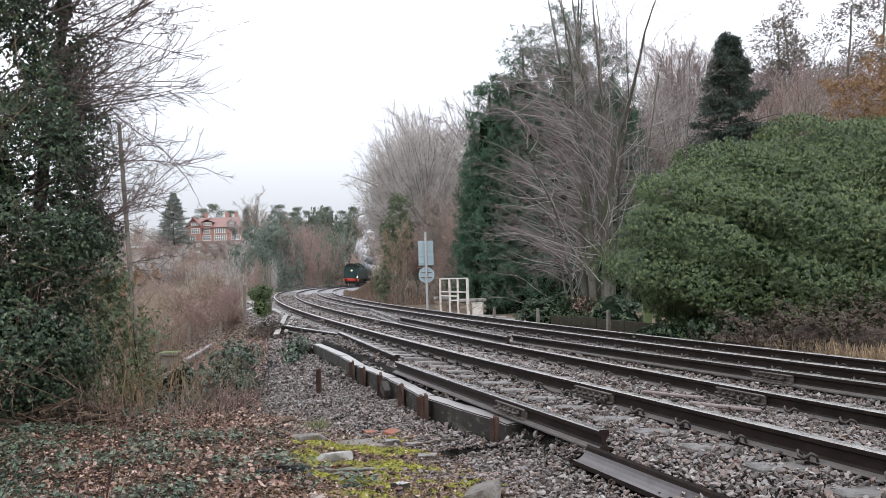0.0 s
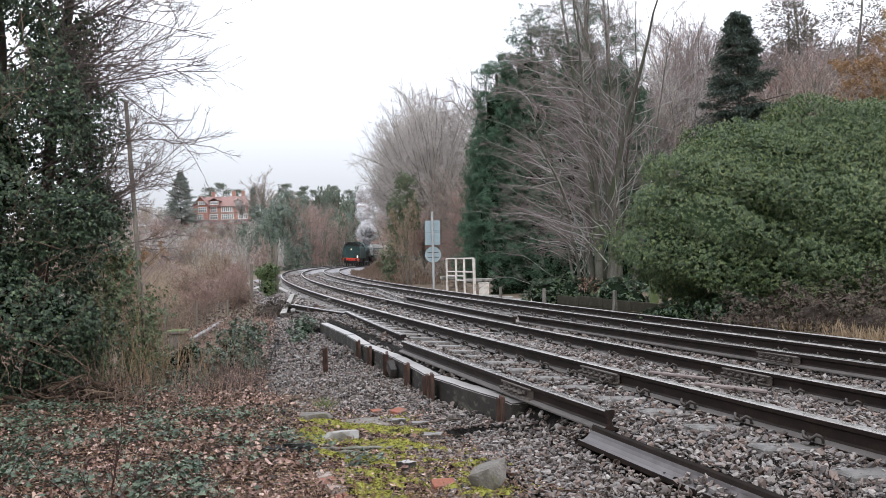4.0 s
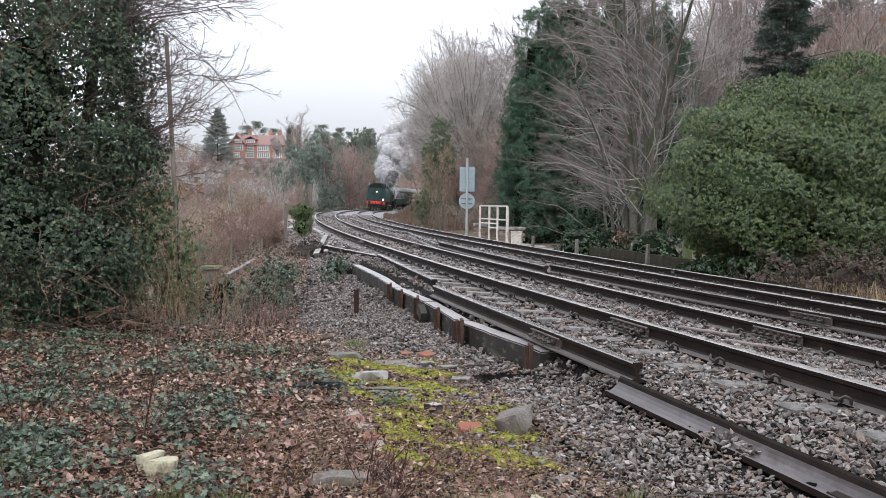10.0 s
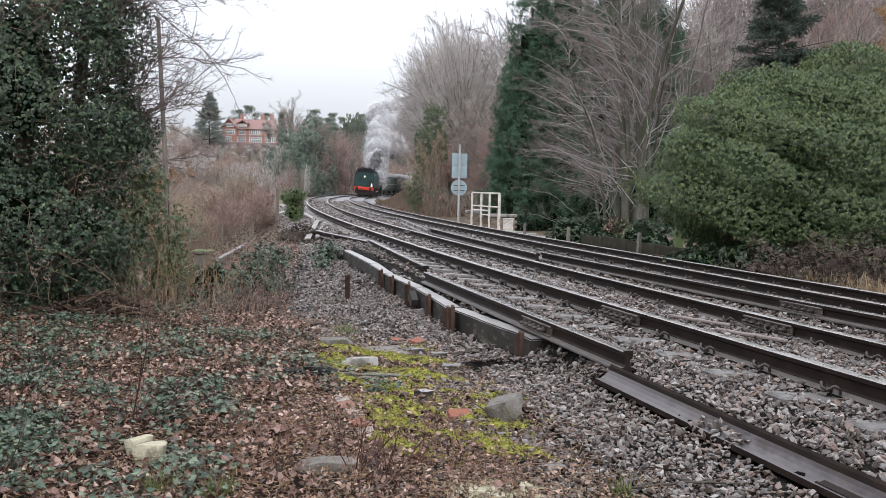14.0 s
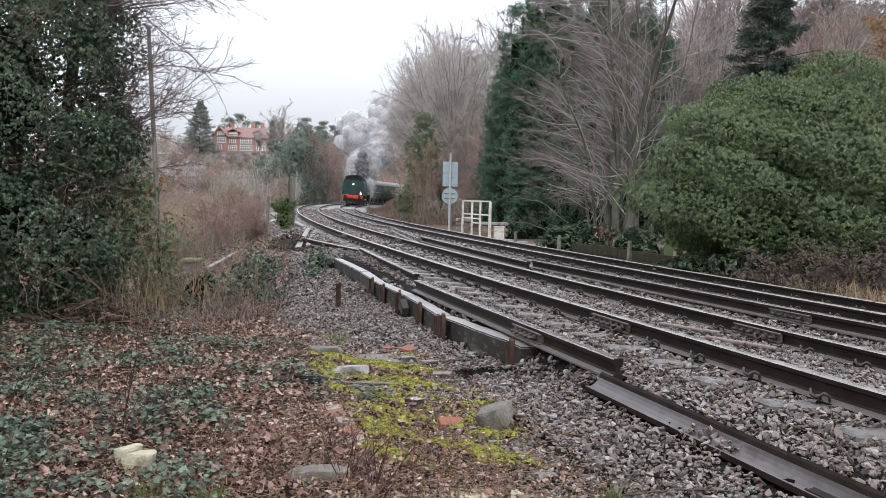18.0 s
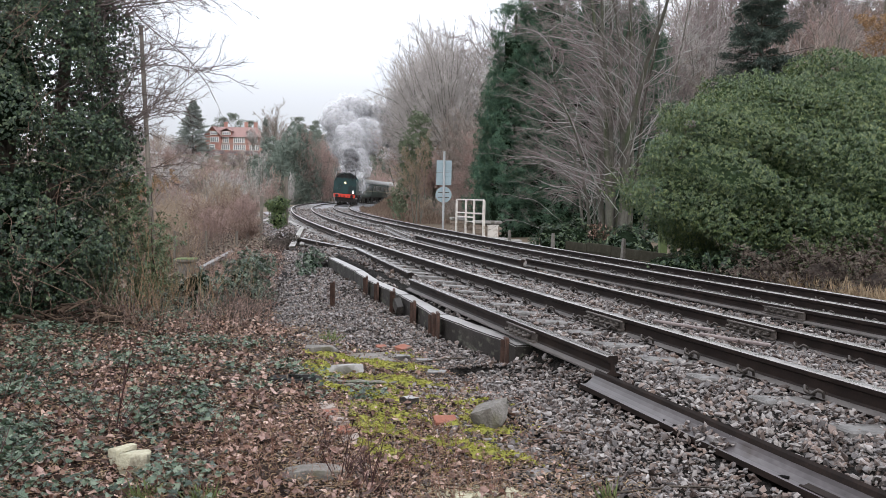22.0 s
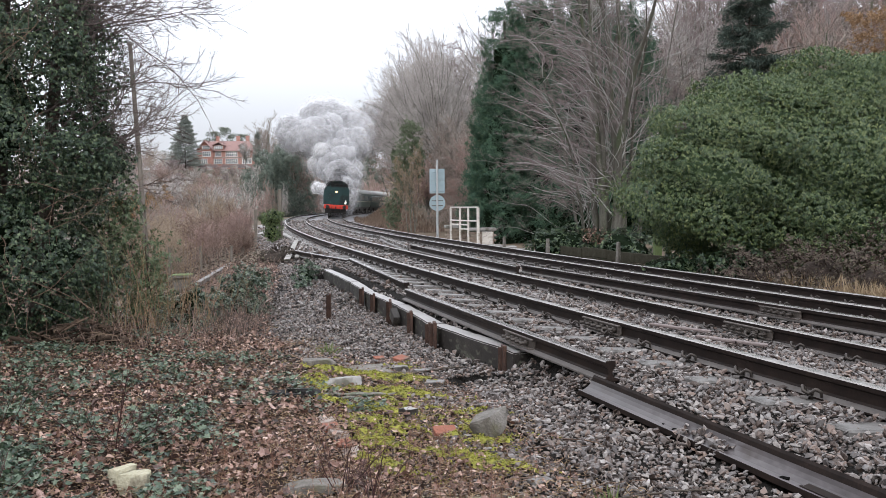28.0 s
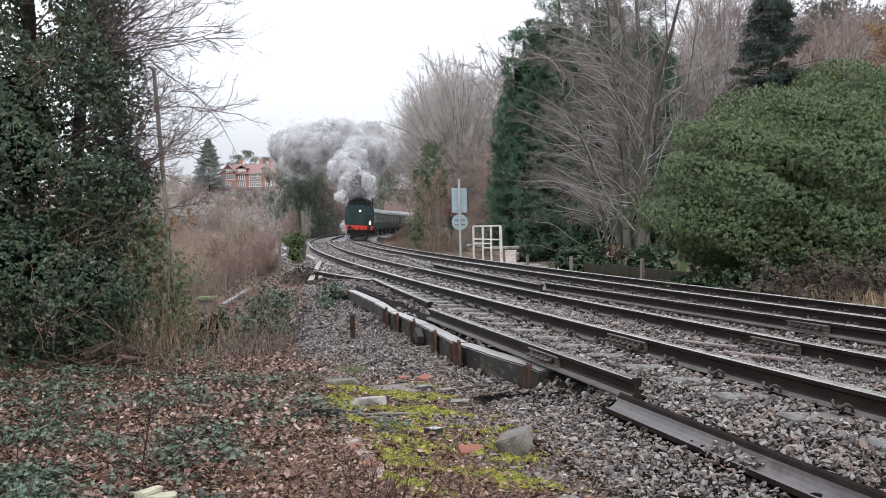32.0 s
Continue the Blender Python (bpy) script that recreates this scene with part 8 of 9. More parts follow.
def far_evergreen(seed, height, width, material, shoots=1100, leaf=0.34, label="evergreen tree in the distant wood"):
    rng = np.random.RandomState(seed)
    ob = thing("evergreen_tree", label, "tree", group="distant wood")
    lumps = [((rng.uniform(-0.35, 0.35) * width * (1 - k / 9), rng.uniform(-0.3, 0.3) * width, height * (0.12 + 0.1 * k)), (width * (1.0 - 0.08 * k) * rng.uniform(0.4, 0.62), width * 0.5, height * 0.13)) for k in range(9)]
    p, out = shell_points(rng, lumps, shoots, 0.7, 0.25, seed)
    v, f = rosettes(rng, p, out, 7, leaf, 0.42, 0.3, 0.12)
    part("foliage", mesh_of("foliage", v, f, False, (material,)), material, ob)
    for lump in lumps:
        part("inner_growth", core(lump, 0.45, 1, 0.3), material, ob)
    bm = bmesh.new()
    cyl(bm, 0.2, height * 0.7, (0, 0, height * 0.3), "Z", 7, 0.05)
    part("trunk", bm, M_BARK_DARK, ob)
    return ob


def planted(ob, x, y, scale=1.0, turn=0.0, sink=0.2):
    s, o = line_so(x, y)
    if -7.5 < o[0] < 10:  # keep the line clear
        x -= (o[0] + 7.5) if o[0] < 2 else -(10 - o[0])
    return copy_thing(ob, Matrix.Translation((x, y, gz(x, y) - sink)) @ Matrix.Rotation(turn, 4, "Z") @ Matrix.Scale(scale, 4))


def move_to(ob, x, y, scale=1.0, sink=0.2):
    s, o = line_so(x, y)
    if -7.5 < o[0] < 2:
        x -= o[0] + 7.5
    ob.matrix_world = Matrix.Translation((x, y, gz(x, y) - sink)) @ Matrix.Scale(scale, 4)


def distant_wood():
    rng = random.Random(12)
    birch = far_bare("birch_tree", 801, 12, 3, M_TWIG_RED, (8, 6, 5), 0.026)
    grey = far_bare("bare_tree", 802, 10, 4, M_TWIG_GREY, (8, 6, 5), 0.024)
    tan = far_bare("bare_tree", 803, 5.0, 5, M_TWIG_TAN, (8, 7, 5), 0.012)
    brown = far_bare("bare_tree", 804, 5.5, 6, M_TWIG, (8, 6, 5), 0.014)
    oak = far_bare("bare_tree", 805, 14, 3, M_TWIG, (10, 9, 9), 0.03, 0.5)
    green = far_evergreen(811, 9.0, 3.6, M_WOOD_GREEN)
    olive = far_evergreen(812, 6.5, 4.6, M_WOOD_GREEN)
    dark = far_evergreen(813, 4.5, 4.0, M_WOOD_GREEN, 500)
    orange = beech((0, 0, 0), 5.0, 815, 1700, "distant beech keeping its orange-brown leaves", least=0.014, leaf=0.19)
    tagged(orange, group="distant wood")
    # evergreens and birches left of the bend
    for ob, x, y, sc in ((green, -19.6, 158, 1.4), (olive, -23.5, 125, 0.6), (dark, -12.0, 148, 1.15), (birch, -14.5, 160, 0.95), (grey, -19, 118, 0.7), (tan, -17.2, 78, 0.8), (brown, -19.5, 74, 0.7), (oak, -52, 325, 1.2), (orange, -26.0, 96, 0.9)):
        move_to(ob, x, y, sc)
    for x, y, sc in ((-21.3, 152, 1.0), (-23.2, 148, 0.84), (-25.4, 146, 0.66), (-18.4, 147, 0.8), (-20.4, 139, 0.72), (-22.4, 134, 0.6), (-27.5, 118, 0.36)):
        planted(green, x, y, sc, rng.uniform(0, 6))
    for x, y, sc in ((-21.5, 110, 0.7), (-29, 122, 1.15), (-36, 165, 1.2), (-31, 150, 1.2), (-44, 200, 1.3), (-27.5, 126, 0.9)):
        planted(olive, x, y, sc, rng.uniform(0, 6))
    for k in range(26):
        y = rng.uniform(150, 200)
        planted(birch, rng.uniform(-0.108, -0.045) * y, y, rng.uniform(0.75, 1.1), rng.uniform(0, 6))
    for k in range(30):
        y = rng.uniform(70, 130)
        planted(rng.choice((tan, brown, brown, grey if y > 95 else brown)), rng.uniform(-0.34, -0.2) * y, y, rng.uniform(0.45, 0.8) * (0.75 if y > 95 else 1), rng.uniform(0, 6))
    for k in range(34):
        y = rng.uniform(130, 330)
        planted(rng.choice((grey, brown, birch, olive, grey)), rng.uniform(-0.36, -0.13) * y, y, rng.uniform(0.6, 1.0) * (0.4 if y > 200 else 0.7), rng.uniform(0, 6))
    for k in range(8):
        y = rng.uniform(70, 110)
        planted(orange, rng.uniform(-0.33, -0.24) * y, y, rng.uniform(0.6, 0.9), rng.uniform(0, 6))
    for k in range(22):
        y = rng.uniform(120, 175)
        planted(rng.choice((birch, birch, grey)), rng.uniform(-0.045, 0.03) * y, y, rng.uniform(0.85, 1.25), rng.uniform(0, 6))
    # wooded slope of rounded trees below, beside and behind the house
    slope = [domed_tree("bare_tree", "leafless tree on the distant wooded slope", (0, 0, 0), 8.0, 3.8, 850 + k, M_BARK, m, 25, (8, 6), 0.033, group="distant wood") for k, m in enumerate((M_TWIG_MAUVE, M_TWIG_RED, M_TWIG_GREY, M_TWIG))]
    for k, ob in enumerate(slope):
        move_to(ob, -104 + 5 * k, 352, 1.1)
    for k in range(170):
        y = 338 - 230 * rng.uniform(0, 1) ** 1.3
        w = rng.uniform(-0.34, -0.19 if y < 190 else -0.125)
        rise = 1.1 + 0.0429 * y - gz(w * y, y)  # the house stays in view over the trees below it
        sc = rng.uniform(0.5, 1.0)
        sc = min(sc, max(rise, 0.8) / 8) if abs(w + 0.2) < 0.055 else min(sc * 1.1, (rise + 3.5) / 8)
        planted(rng.choice(slope), w * y, y, sc, rng.uniform(0, 6))
    for x, y, sc in ((-112, 365, 1.2), (-98, 372, 1.0), (-91, 366, 1.1), (-54, 366, 1.3), (-47, 360, 1.2), (-120, 380, 1.3), (-41, 352, 1.2), (-35, 345, 1.3)):
        planted(rng.choice(slope), x, y, sc, rng.uniform(0, 6))
    domed_tree("bare_tree", "tall open-crowned bare oak beside the house", (-52.8, 336, gz(-52.8, 336) - 0.3), 19.0, 6.6, 861, M_BARK, M_TWIG, 26, (10, 8), 0.032, group="distant wood", fork=0.5, trunk=0.014)
    domed_tree("bare_tree", "bare tree leaning beside the house", (-60.5, 334, gz(-60.5, 334) - 0.3), 13.0, 4.6, 862, M_BARK, M_TWIG_GREY, 26, (10, 8), 0.03, group="distant wood", fork=0.3)
    for x, y, sc in ((-47, 340, 0.7), (-95, 340, 0.6)):
        planted(oak, x, y, sc, rng.uniform(0, 6))
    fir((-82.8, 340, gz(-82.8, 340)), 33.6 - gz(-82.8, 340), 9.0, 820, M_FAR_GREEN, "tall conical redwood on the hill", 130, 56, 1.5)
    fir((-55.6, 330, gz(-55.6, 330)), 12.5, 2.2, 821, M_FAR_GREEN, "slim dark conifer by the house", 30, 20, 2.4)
    far_pine = pine((0, 0, 0), 14, 830, 30, 4.6, "broad-crowned pine on the skyline", 0.6, 1.5)
    tagged(far_pine, group="skyline pines")
    move_to(far_pine, -79, 366, 0.95)
    for x, y, sc in ((-73.5, 368, 1.12), (-67, 368, 0.95), (-46, 345, 0.95), (-41, 350, 0.9), (-34, 330, 0.75), (-28, 320, 0.85), (-22, 318, 0.75), (-17, 312, 0.85), (-40, 345, 0.75), (-11, 310, 0.85), (-4, 312, 0.9), (3, 312, 0.9)):
        planted(far_pine, x, y, sc, rng.uniform(0, 6))
    for k in range(30):
        y = rng.uniform(225, 320)
        planted(rng.choice((birch, grey, olive, green)), rng.uniform(-0.14, 0.06) * y, y, rng.uniform(0.7, 1.15), rng.uniform(0, 6))


distant_wood()

# ---- the train ----
M_GREEN = surface("loco_green", [(0.006, 0.028, 0.030), (0.014, 0.052, 0.053)], 2, 0.42, 0.08, 30, spec=0.4, patches=(0.011, 0.022, 0.023), patch_scale=1.5)
M_BLACK = surface("sooty_black", [(0.008, 0.008, 0.009), (0.024, 0.022, 0.021)], 3, 0.6, 0.1, 30)
M_RED = surface("red_bufferbeam", [(0.52, 0.04, 0.022), (0.64, 0.06, 0.035)], 4, 0.5, 0.05, 30)
M_COACH = surface("coach_green", [(0.013, 0.034, 0.03), (0.026, 0.055, 0.046)], 2, 0.5, 0.03, 20, spec=0.25)
M_COACH_ROOF = surface("coach_roof", [(0.24, 0.25, 0.245), (0.36, 0.365, 0.36)], 2, 0.6, 0.05, 20)
M_COAL = surface("coal", [(0.006, 0.006, 0.007), (0.03, 0.03, 0.032)], 12, 0.4, 0.9, 40, depth=0.04)
M_CREAM = surface("cream_window_band", [(0.42, 0.38, 0.30), (0.5, 0.46, 0.37)], 2, 0.5, 0, 20)
M_LAMP = glow("headlamp_glow", (1.0, 0.74, 0.4), 3.5)
M_LAMP_WHITE = glow("white_lamp_glow", (1.0, 0.97, 0.9), 5)
M_SILVER = surface("brushed_steel", [(0.35, 0.35, 0.36), (0.5, 0.5, 0.5)], 3, 0.45, 0.05, 30, metal=0.6)


def profile(bm, outline, y0, y1):
    """A hull: an outline of (x, z) drawn from y0 to y1."""
    a = [bm.verts.new((x, y0, z)) for x, z in outline]
    b = [bm.verts.new((x, y1, z)) for x, z in outline]
    n = len(outline)
    bm.faces.new(a)
    bm.faces.new(b[::-1])
    for i in range(n):
        bm.faces.new((a[i], b[i], b[(i + 1) % n], a[(i + 1) % n]))
    bmesh.ops.recalc_face_normals(bm, faces=bm.faces)
    return bm


def arc(r, z, a0, a1, n, flat=1.0):
    return [(r * math.cos(radians(a0 + (a1 - a0) * i / n)), z + flat * r * math.sin(radians(a0 + (a1 - a0) * i / n))) for i in range(n + 1)]


def wheelset(parent, y, r, material=None, spokes=0):
    for sx in (-1, 1):
        bm = bmesh.new()
        cyl(bm, r, 0.13, (sx * 0.75, y, r), "X", 22)
        cyl(bm, r * 0.3, 0.2, (sx * 0.76, y, r), "X", 12)
        wheel = part("wheel", bm, M_BLACK, parent)
        bm = bmesh.new()
        cyl(bm, r * 1.0, 0.02, (sx * 0.69, y, r), "X", 22)
        part("tyre", bm, M_SILVER, wheel)
    part("axle", (lambda b: (cyl(b, 0.08, 1.5, (0, y, r), "X", 8), b)[1])(bmesh.new()), M_BLACK, parent)


def buffers(parent, y, side):
    for sx in (-1, 1):
        bm = bmesh.new()
        cyl(bm, 0.1, 0.35, (sx * 0.87, y + side * 0.2, 1.06), "Y", 12)
        cyl(bm, 0.19, 0.05, (sx * 0.87, y + side * 0.42, 1.06), "Y", 18)
        part("buffer", bm, M_BLACK, parent)


def tender():
    t = thing("tender", "dark green locomotive tender leading the train with lit lamps", "tender")
    L = 7.2
    half = 1.32
    side = [(-half, 1.3), (-half - 0.03, 2.1), (-half + 0.01, 2.7), (-half + 0.08, 2.98), (-half + 0.24, 3.15)]
    outline = side + [(-x, z) for x, z in side[::-1]]
    part("tank_body", profile(bmesh.new(), outline, -L / 2, L / 2), M_GREEN, t)
    # black cowl and coal space on top
    arch = [(-1.14, 3.1), (-1.1, 3.38), (-0.8, 3.64), (-0.4, 3.76), (0.4, 3.76), (0.8, 3.64), (1.1, 3.38), (1.14, 3.1)]
    c = part("cowl", profile(bmesh.new(), [(x * 0.93, z - 0.07 if z > 3.2 else z) for x, z in arch], L / 2 - 1.3, L / 2 - 0.45), M_COAL, t, "dark curved cowl")
    for (xa, za), (xb, zb) in zip(arch[:-1], arch[1:]):
        bm = bmesh.new()
        ang = math.atan2(zb - za, xb - xa)
        box(bm, (math.hypot(xb - xa, zb - za) + 0.04, 1.2, 0.07), ((xa + xb) / 2, L / 2 - 0.65, (za + zb) / 2), 0, Matrix.Rotation(-ang, 4, "Y"))
        part("arch_plate", bm, M_BLACK, c)
    part("cross_bar", boxes(((2.0, 0.06, 0.07), (0, L / 2 - 0.12, 3.42)), bevel=0.01), M_BLACK, c)
    for x in (-0.66, -0.22, 0.22, 0.66):
        part("upright_bar", boxes(((0.05, 0.05, 0.55), (x, L / 2 - 0.14, 3.42)), bevel=0.01), M_GREEN, c)
    bm = bmesh.new()
    box(bm, (2.0, L - 2.2, 0.5), (0, -0.6, 3.25))
    bmesh.ops.subdivide_edges(bm, edges=bm.edges[:], cuts=7, use_grid_fill=True)
    rough_up(bm, 0.16, 5, 2.5)
    part("coal", bm, M_COAL, t, "heap of black coal")
    for sx in (-1, 1):
        bm = bmesh.new()
        cyl(bm, 0.05, 1.0, (sx * 1.14, L / 2 - 0.3, 3.35), "Z", 8)
        part("vent_pipe", bm, M_SILVER if sx > 0 else M_BLACK, t)
        lad = part("ladder", boxes(((0.03, 0.05, 1.9), (sx * 0.72 - 0.16, L / 2 + 0.05, 2.2)), ((0.03, 0.05, 1.9), (sx * 0.72 + 0.16, L / 2 + 0.05, 2.2))), M_GREEN, t)
        for k in range(6):
            part("rung", boxes(((0.32, 0.035, 0.03), (sx * 0.72, L / 2 + 0.055, 1.4 + k * 0.32))), M_GREEN, lad)
    part("buffer_beam", boxes(((2.5, 0.12, 0.4), (0, L / 2 + 0.07, 1.08)), bevel=0.01), M_RED, t, "bright red buffer beam")
    part("frame", boxes(((1.9, L + 0.1, 0.45), (0, 0, 0.95)), ((2.2, 0.4, 0.5), (0, L / 2 - 0.3, 0.65)), bevel=0.02), M_BLACK, t)
    buffers(t, L / 2 + 0.13, 1)
    bm = boxes(((0.12, 0.3, 0.14), (0, L / 2 + 0.22, 1.04)), ((0.06, 0.1, 0.5), (0, L / 2 + 0.26, 0.82)), bevel=0.02)
    part("coupling", bm, M_BLACK, t)
    for x in (-0.45, 0.4, 0.62):
        bm = bmesh.new()
        cyl(bm, 0.04, 0.6, (x, L / 2 + 0.18, 0.78), "Z", 8)
        part("hose", bm, M_BLACK, t)
    bm = bmesh.new()
    cyl(bm, 0.14, 0.12, (0.0, L / 2 + 0.07, 2.62), "Y", 16)
    hl = part("headlamp", bm, M_BLACK, t)
    bm = bmesh.new()
    cyl(bm, 0.1, 0.03, (0.0, L / 2 + 0.15, 2.62), "Y", 16)
    part("lens", bm, M_LAMP, hl, "glowing warm lamp lens")
    lamp = part("tail_lamp", boxes(((0.2, 0.18, 0.3), (-0.98, L / 2 + 0.14, 1.52)), ((0.1, 0.1, 0.14), (-0.98, L / 2 + 0.14, 1.74)), bevel=0.02), M_FRAME, t, "white oil lamp")
    bm = bmesh.new()
    cyl(bm, 0.07, 0.03, (-0.98, L / 2 + 0.24, 1.52), "Y", 12)
    part("lens", bm, M_LAMP_WHITE, lamp)
    for sx in (-1, 1):
        part("guard_iron", boxes(((0.1, 0.06, 0.5), (sx * 0.75, L / 2 - 0.1, 0.35))), M_BLACK, t)
    for y in (-2.3, 0, 2.3):
        wheelset(t, y, 0.55)
    for sx in (-1, 1):
        part("axle_frame", boxes(((0.06, L - 0.6, 0.55), (sx * 1.0, 0, 0.95)), bevel=0.02), M_BLACK, t)
    return t, L


def locomotive():
    t = thing("steam_locomotive", "dark green steam locomotive running tender first", "locomotive")
    L = 12.4
    # the cab faces the tender, +y
    outline = [(-1.3, 1.3), (-1.3, 2.9)] + [(x, z) for x, z in arc(1.3, 2.85, 180, 0, 12, 0.85)][1:-1] + [(1.3, 2.9), (1.3, 1.3)]
    part("cab", profile(bmesh.new(), outline, L / 2 - 2.6, L / 2 - 0.2), M_GREEN, t)
    for sx in (-1, 1):
        w = part("cab_window", boxes(((0.04, 0.9, 0.6), (sx * 1.31, L / 2 - 1.3, 2.75)), bevel=0.02), M_GLASS, t)
    bm = bmesh.new()
    cyl(bm, 0.98, L - 3.2, (0, -1.25, 2.55), "Y", 28)
    part("boiler", bm, M_GREEN, t)
    for y in (-4.2, -2.0, 0.2, 2.2):
        bm = bmesh.new()
        cyl(bm, 0.995, 0.06, (0, y, 2.55), "Y", 28)
        part("boiler_band", bm, M_BLACK, t)
    bm = bmesh.new()
    cyl(bm, 1.0, 1.5, (0, -5.3, 2.55), "Y", 28)
    sb = part("smokebox", bm, M_BLACK, t)
    bm = bmesh.new()
    cyl(bm, 0.33, 0.55, (0, -5.2, 3.65), "Z", 18, 0.38)
    part("chimney", bm, M_BLACK, sb)
    bm = bmesh.new()
    cyl(bm, 0.36, 0.4, (0, -1.0, 3.6), "Z", 16, 0.26)
    part("dome", bm, M_GREEN, t)
    for sx in (-1, 1):
        part("running_plate", boxes(((0.5, L - 2.5, 0.08), (sx * 1.12, -0.9, 1.75)), bevel=0.01), M_GREEN, t)
        part("deflector", boxes(((0.05, 2.2, 1.45), (sx * 1.28, -5.0, 2.55)), bevel=0.02), M_SILVER, t, "pale smoke deflector plate")
        bm = bmesh.new()
        box(bm, (0.45, 1.1, 0.7), (sx * 1.1, -5.0, 1.05), 0.08)
        part("cylinder", bm, M_BLACK, t)
        part("coupling_rod", boxes(((0.08, 4.4, 0.14), (sx * 0.95, -0.4, 0.75)), bevel=0.02), M_SILVER, t)
    part("frame", boxes(((1.2, L, 0.5), (0, 0, 1.2)), bevel=0.02), M_BLACK, t)
    part("buffer_beam", boxes(((2.5, 0.12, 0.4), (0, -L / 2, 1.08)), bevel=0.01), M_RED, t)
    buffers(t, -L / 2 - 0.05, -1)
    for y in (-2.6, -0.4, 1.8):
        wheelset(t, y, 0.92)
    for y in (-5.6, -4.2, 4.3):
        wheelset(t, y, 0.5)
    return t, L


def coach():
    t = thing("railway_coach", "dark green passenger coach with a pale grey roof", "coach", group="coaches of the train")
    L = 19.6
    side = [(-1.36, 1.05), (-1.4, 1.7), (-1.4, 2.6), (-1.3, 3.1)]
    body = part("body", profile(bmesh.new(), side + [(-x, z) for x, z in side[::-1]], -L / 2, L / 2), M_COACH, t)
    part("roof", profile(bmesh.new(), [(-1.34, 3.08)] + [(1.32 * math.cos(radians(a)), 3.1 + 0.68 * math.sin(radians(a))) for a in range(170, 5, -15)] + [(1.34, 3.08)], -L / 2 - 0.05, L / 2 + 0.05), M_COACH_ROOF, t)
    for sx in (-1, 1):
        for k in range(8):
            y = -L / 2 + 1.8 + k * (L - 3.6) / 7
            w = part("window", boxes(((0.05, 1.35, 0.85), (sx * 1.395, y, 2.42)), bevel=0.03), M_GLASS, body)
        part("band", boxes(((0.03, L - 0.3, 0.06), (sx * 1.405, 0, 1.88))), M_CREAM, body)
    part("gangway", boxes(((1.0, 0.5, 2.2), (0, L / 2 + 0.2, 2.2)), bevel=0.05), M_BLACK, t)
    part("underframe", boxes(((2.3, L - 0.4, 0.35), (0, 0, 0.95)), ((1.8, 5, 0.5), (0, 0, 0.6)), bevel=0.03), M_BLACK, t)
    for y0 in (-L / 2 + 2.8, L / 2 - 2.8):
        part("bogie", boxes(((2.1, 3.2, 0.4), (0, y0, 0.62)), bevel=0.04), M_BLACK, t)
        for dy in (-1.2, 1.2):
            wheelset(t, y0 + dy, 0.46)
    buffers(t, L / 2, 1)
    return t, L


TRAIN = []
_t, _L = tender()
TRAIN.append((_t, 0.55 + _L / 2))
_l, _L2 = locomotive()
TRAIN.append((_l, 0.55 + _L + 0.5 + _L2 / 2))
_c, _L3 = coach()
_start = 0.55 + _L + 0.5 + _L2 + 0.9
TRAIN.append((_c, _start + _L3 / 2))
for _i in range(1, 5):
    TRAIN.append((copy_thing(_c, Matrix.Identity(4)), _start + _L3 / 2 + _i * (_L3 + 0.8)))
CHIMNEY = 0.55 + _L + 0.5 + _L2 / 2 + 5.2

# metres from the start of the line to the train's head, by the second
HEAD_T = [-20, 0, 2, 6, 9, 13, 17, 19, 23, 25, 28, 29, 32]
HEAD_S = [205, 160, 155.5, 144, 136.5, 126.5, 120.5, 118, 111.5, 107.5, 100, 97.5, 88]


def head_at(t):
    return float(np.interp(t, HEAD_T, HEAD_S))


def car_pose(s):
    x, y = line_xy(s, SPACING)
    th = float(np.interp(s, _ss, _th))
    return Matrix.Translation((float(x), float(y), DROP2)) @ Matrix.Rotation(th, 4, "Z") @ Matrix.Rotation(math.atan(CANT), 4, "Y") @ Matrix.Rotation(math.pi, 4, "Z")

# ---- smoke and steam: clouds of small flakes that rise and drift ----
def smoke_material(name, lo, hi, dense=0.45):
    """Thin vapour: flakes that scatter light to both sides and let half of it pass."""
    m = surface(name, [lo, hi], 0.8, 1.0, 0, 6, island=0.05, spec=0.0, through_light=0.5)
    n, l = m.node_tree.nodes, m.node_tree.links
    thin, mix = n.new("ShaderNodeBsdfTransparent"), n.new("ShaderNodeMixShader")
    mix.inputs["Fac"].default_value = dense
    body = n["Material Output"].inputs["Surface"].links[0].from_socket
    l.new(thin.outputs["BSDF"], mix.inputs[1])
    l.new(body, mix.inputs[2])
    l.new(mix.outputs["Shader"], n["Material Output"].inputs["Surface"])
    return m


M_STEAM = smoke_material("white_steam", (0.90, 0.90, 0.915), (0.96, 0.96, 0.965), 0.36)
M_SMOKE = smoke_material("grey_smoke", (0.86, 0.86, 0.89), (0.935, 0.935, 0.955), 0.4)
M_SOOT = smoke_material("dark_smoke", (0.22, 0.217, 0.23), (0.40, 0.396, 0.415), 0.55)
HAZE = {M_STEAM: smoke_material("thin_steam", (0.90, 0.90, 0.915), (0.96, 0.96, 0.965), 0.16), M_SMOKE: smoke_material("thin_smoke", (0.86, 0.86, 0.89), (0.935, 0.935, 0.955), 0.14),
        M_SOOT: smoke_material("thin_soot", (0.30, 0.297, 0.31), (0.46, 0.455, 0.47), 0.16)}


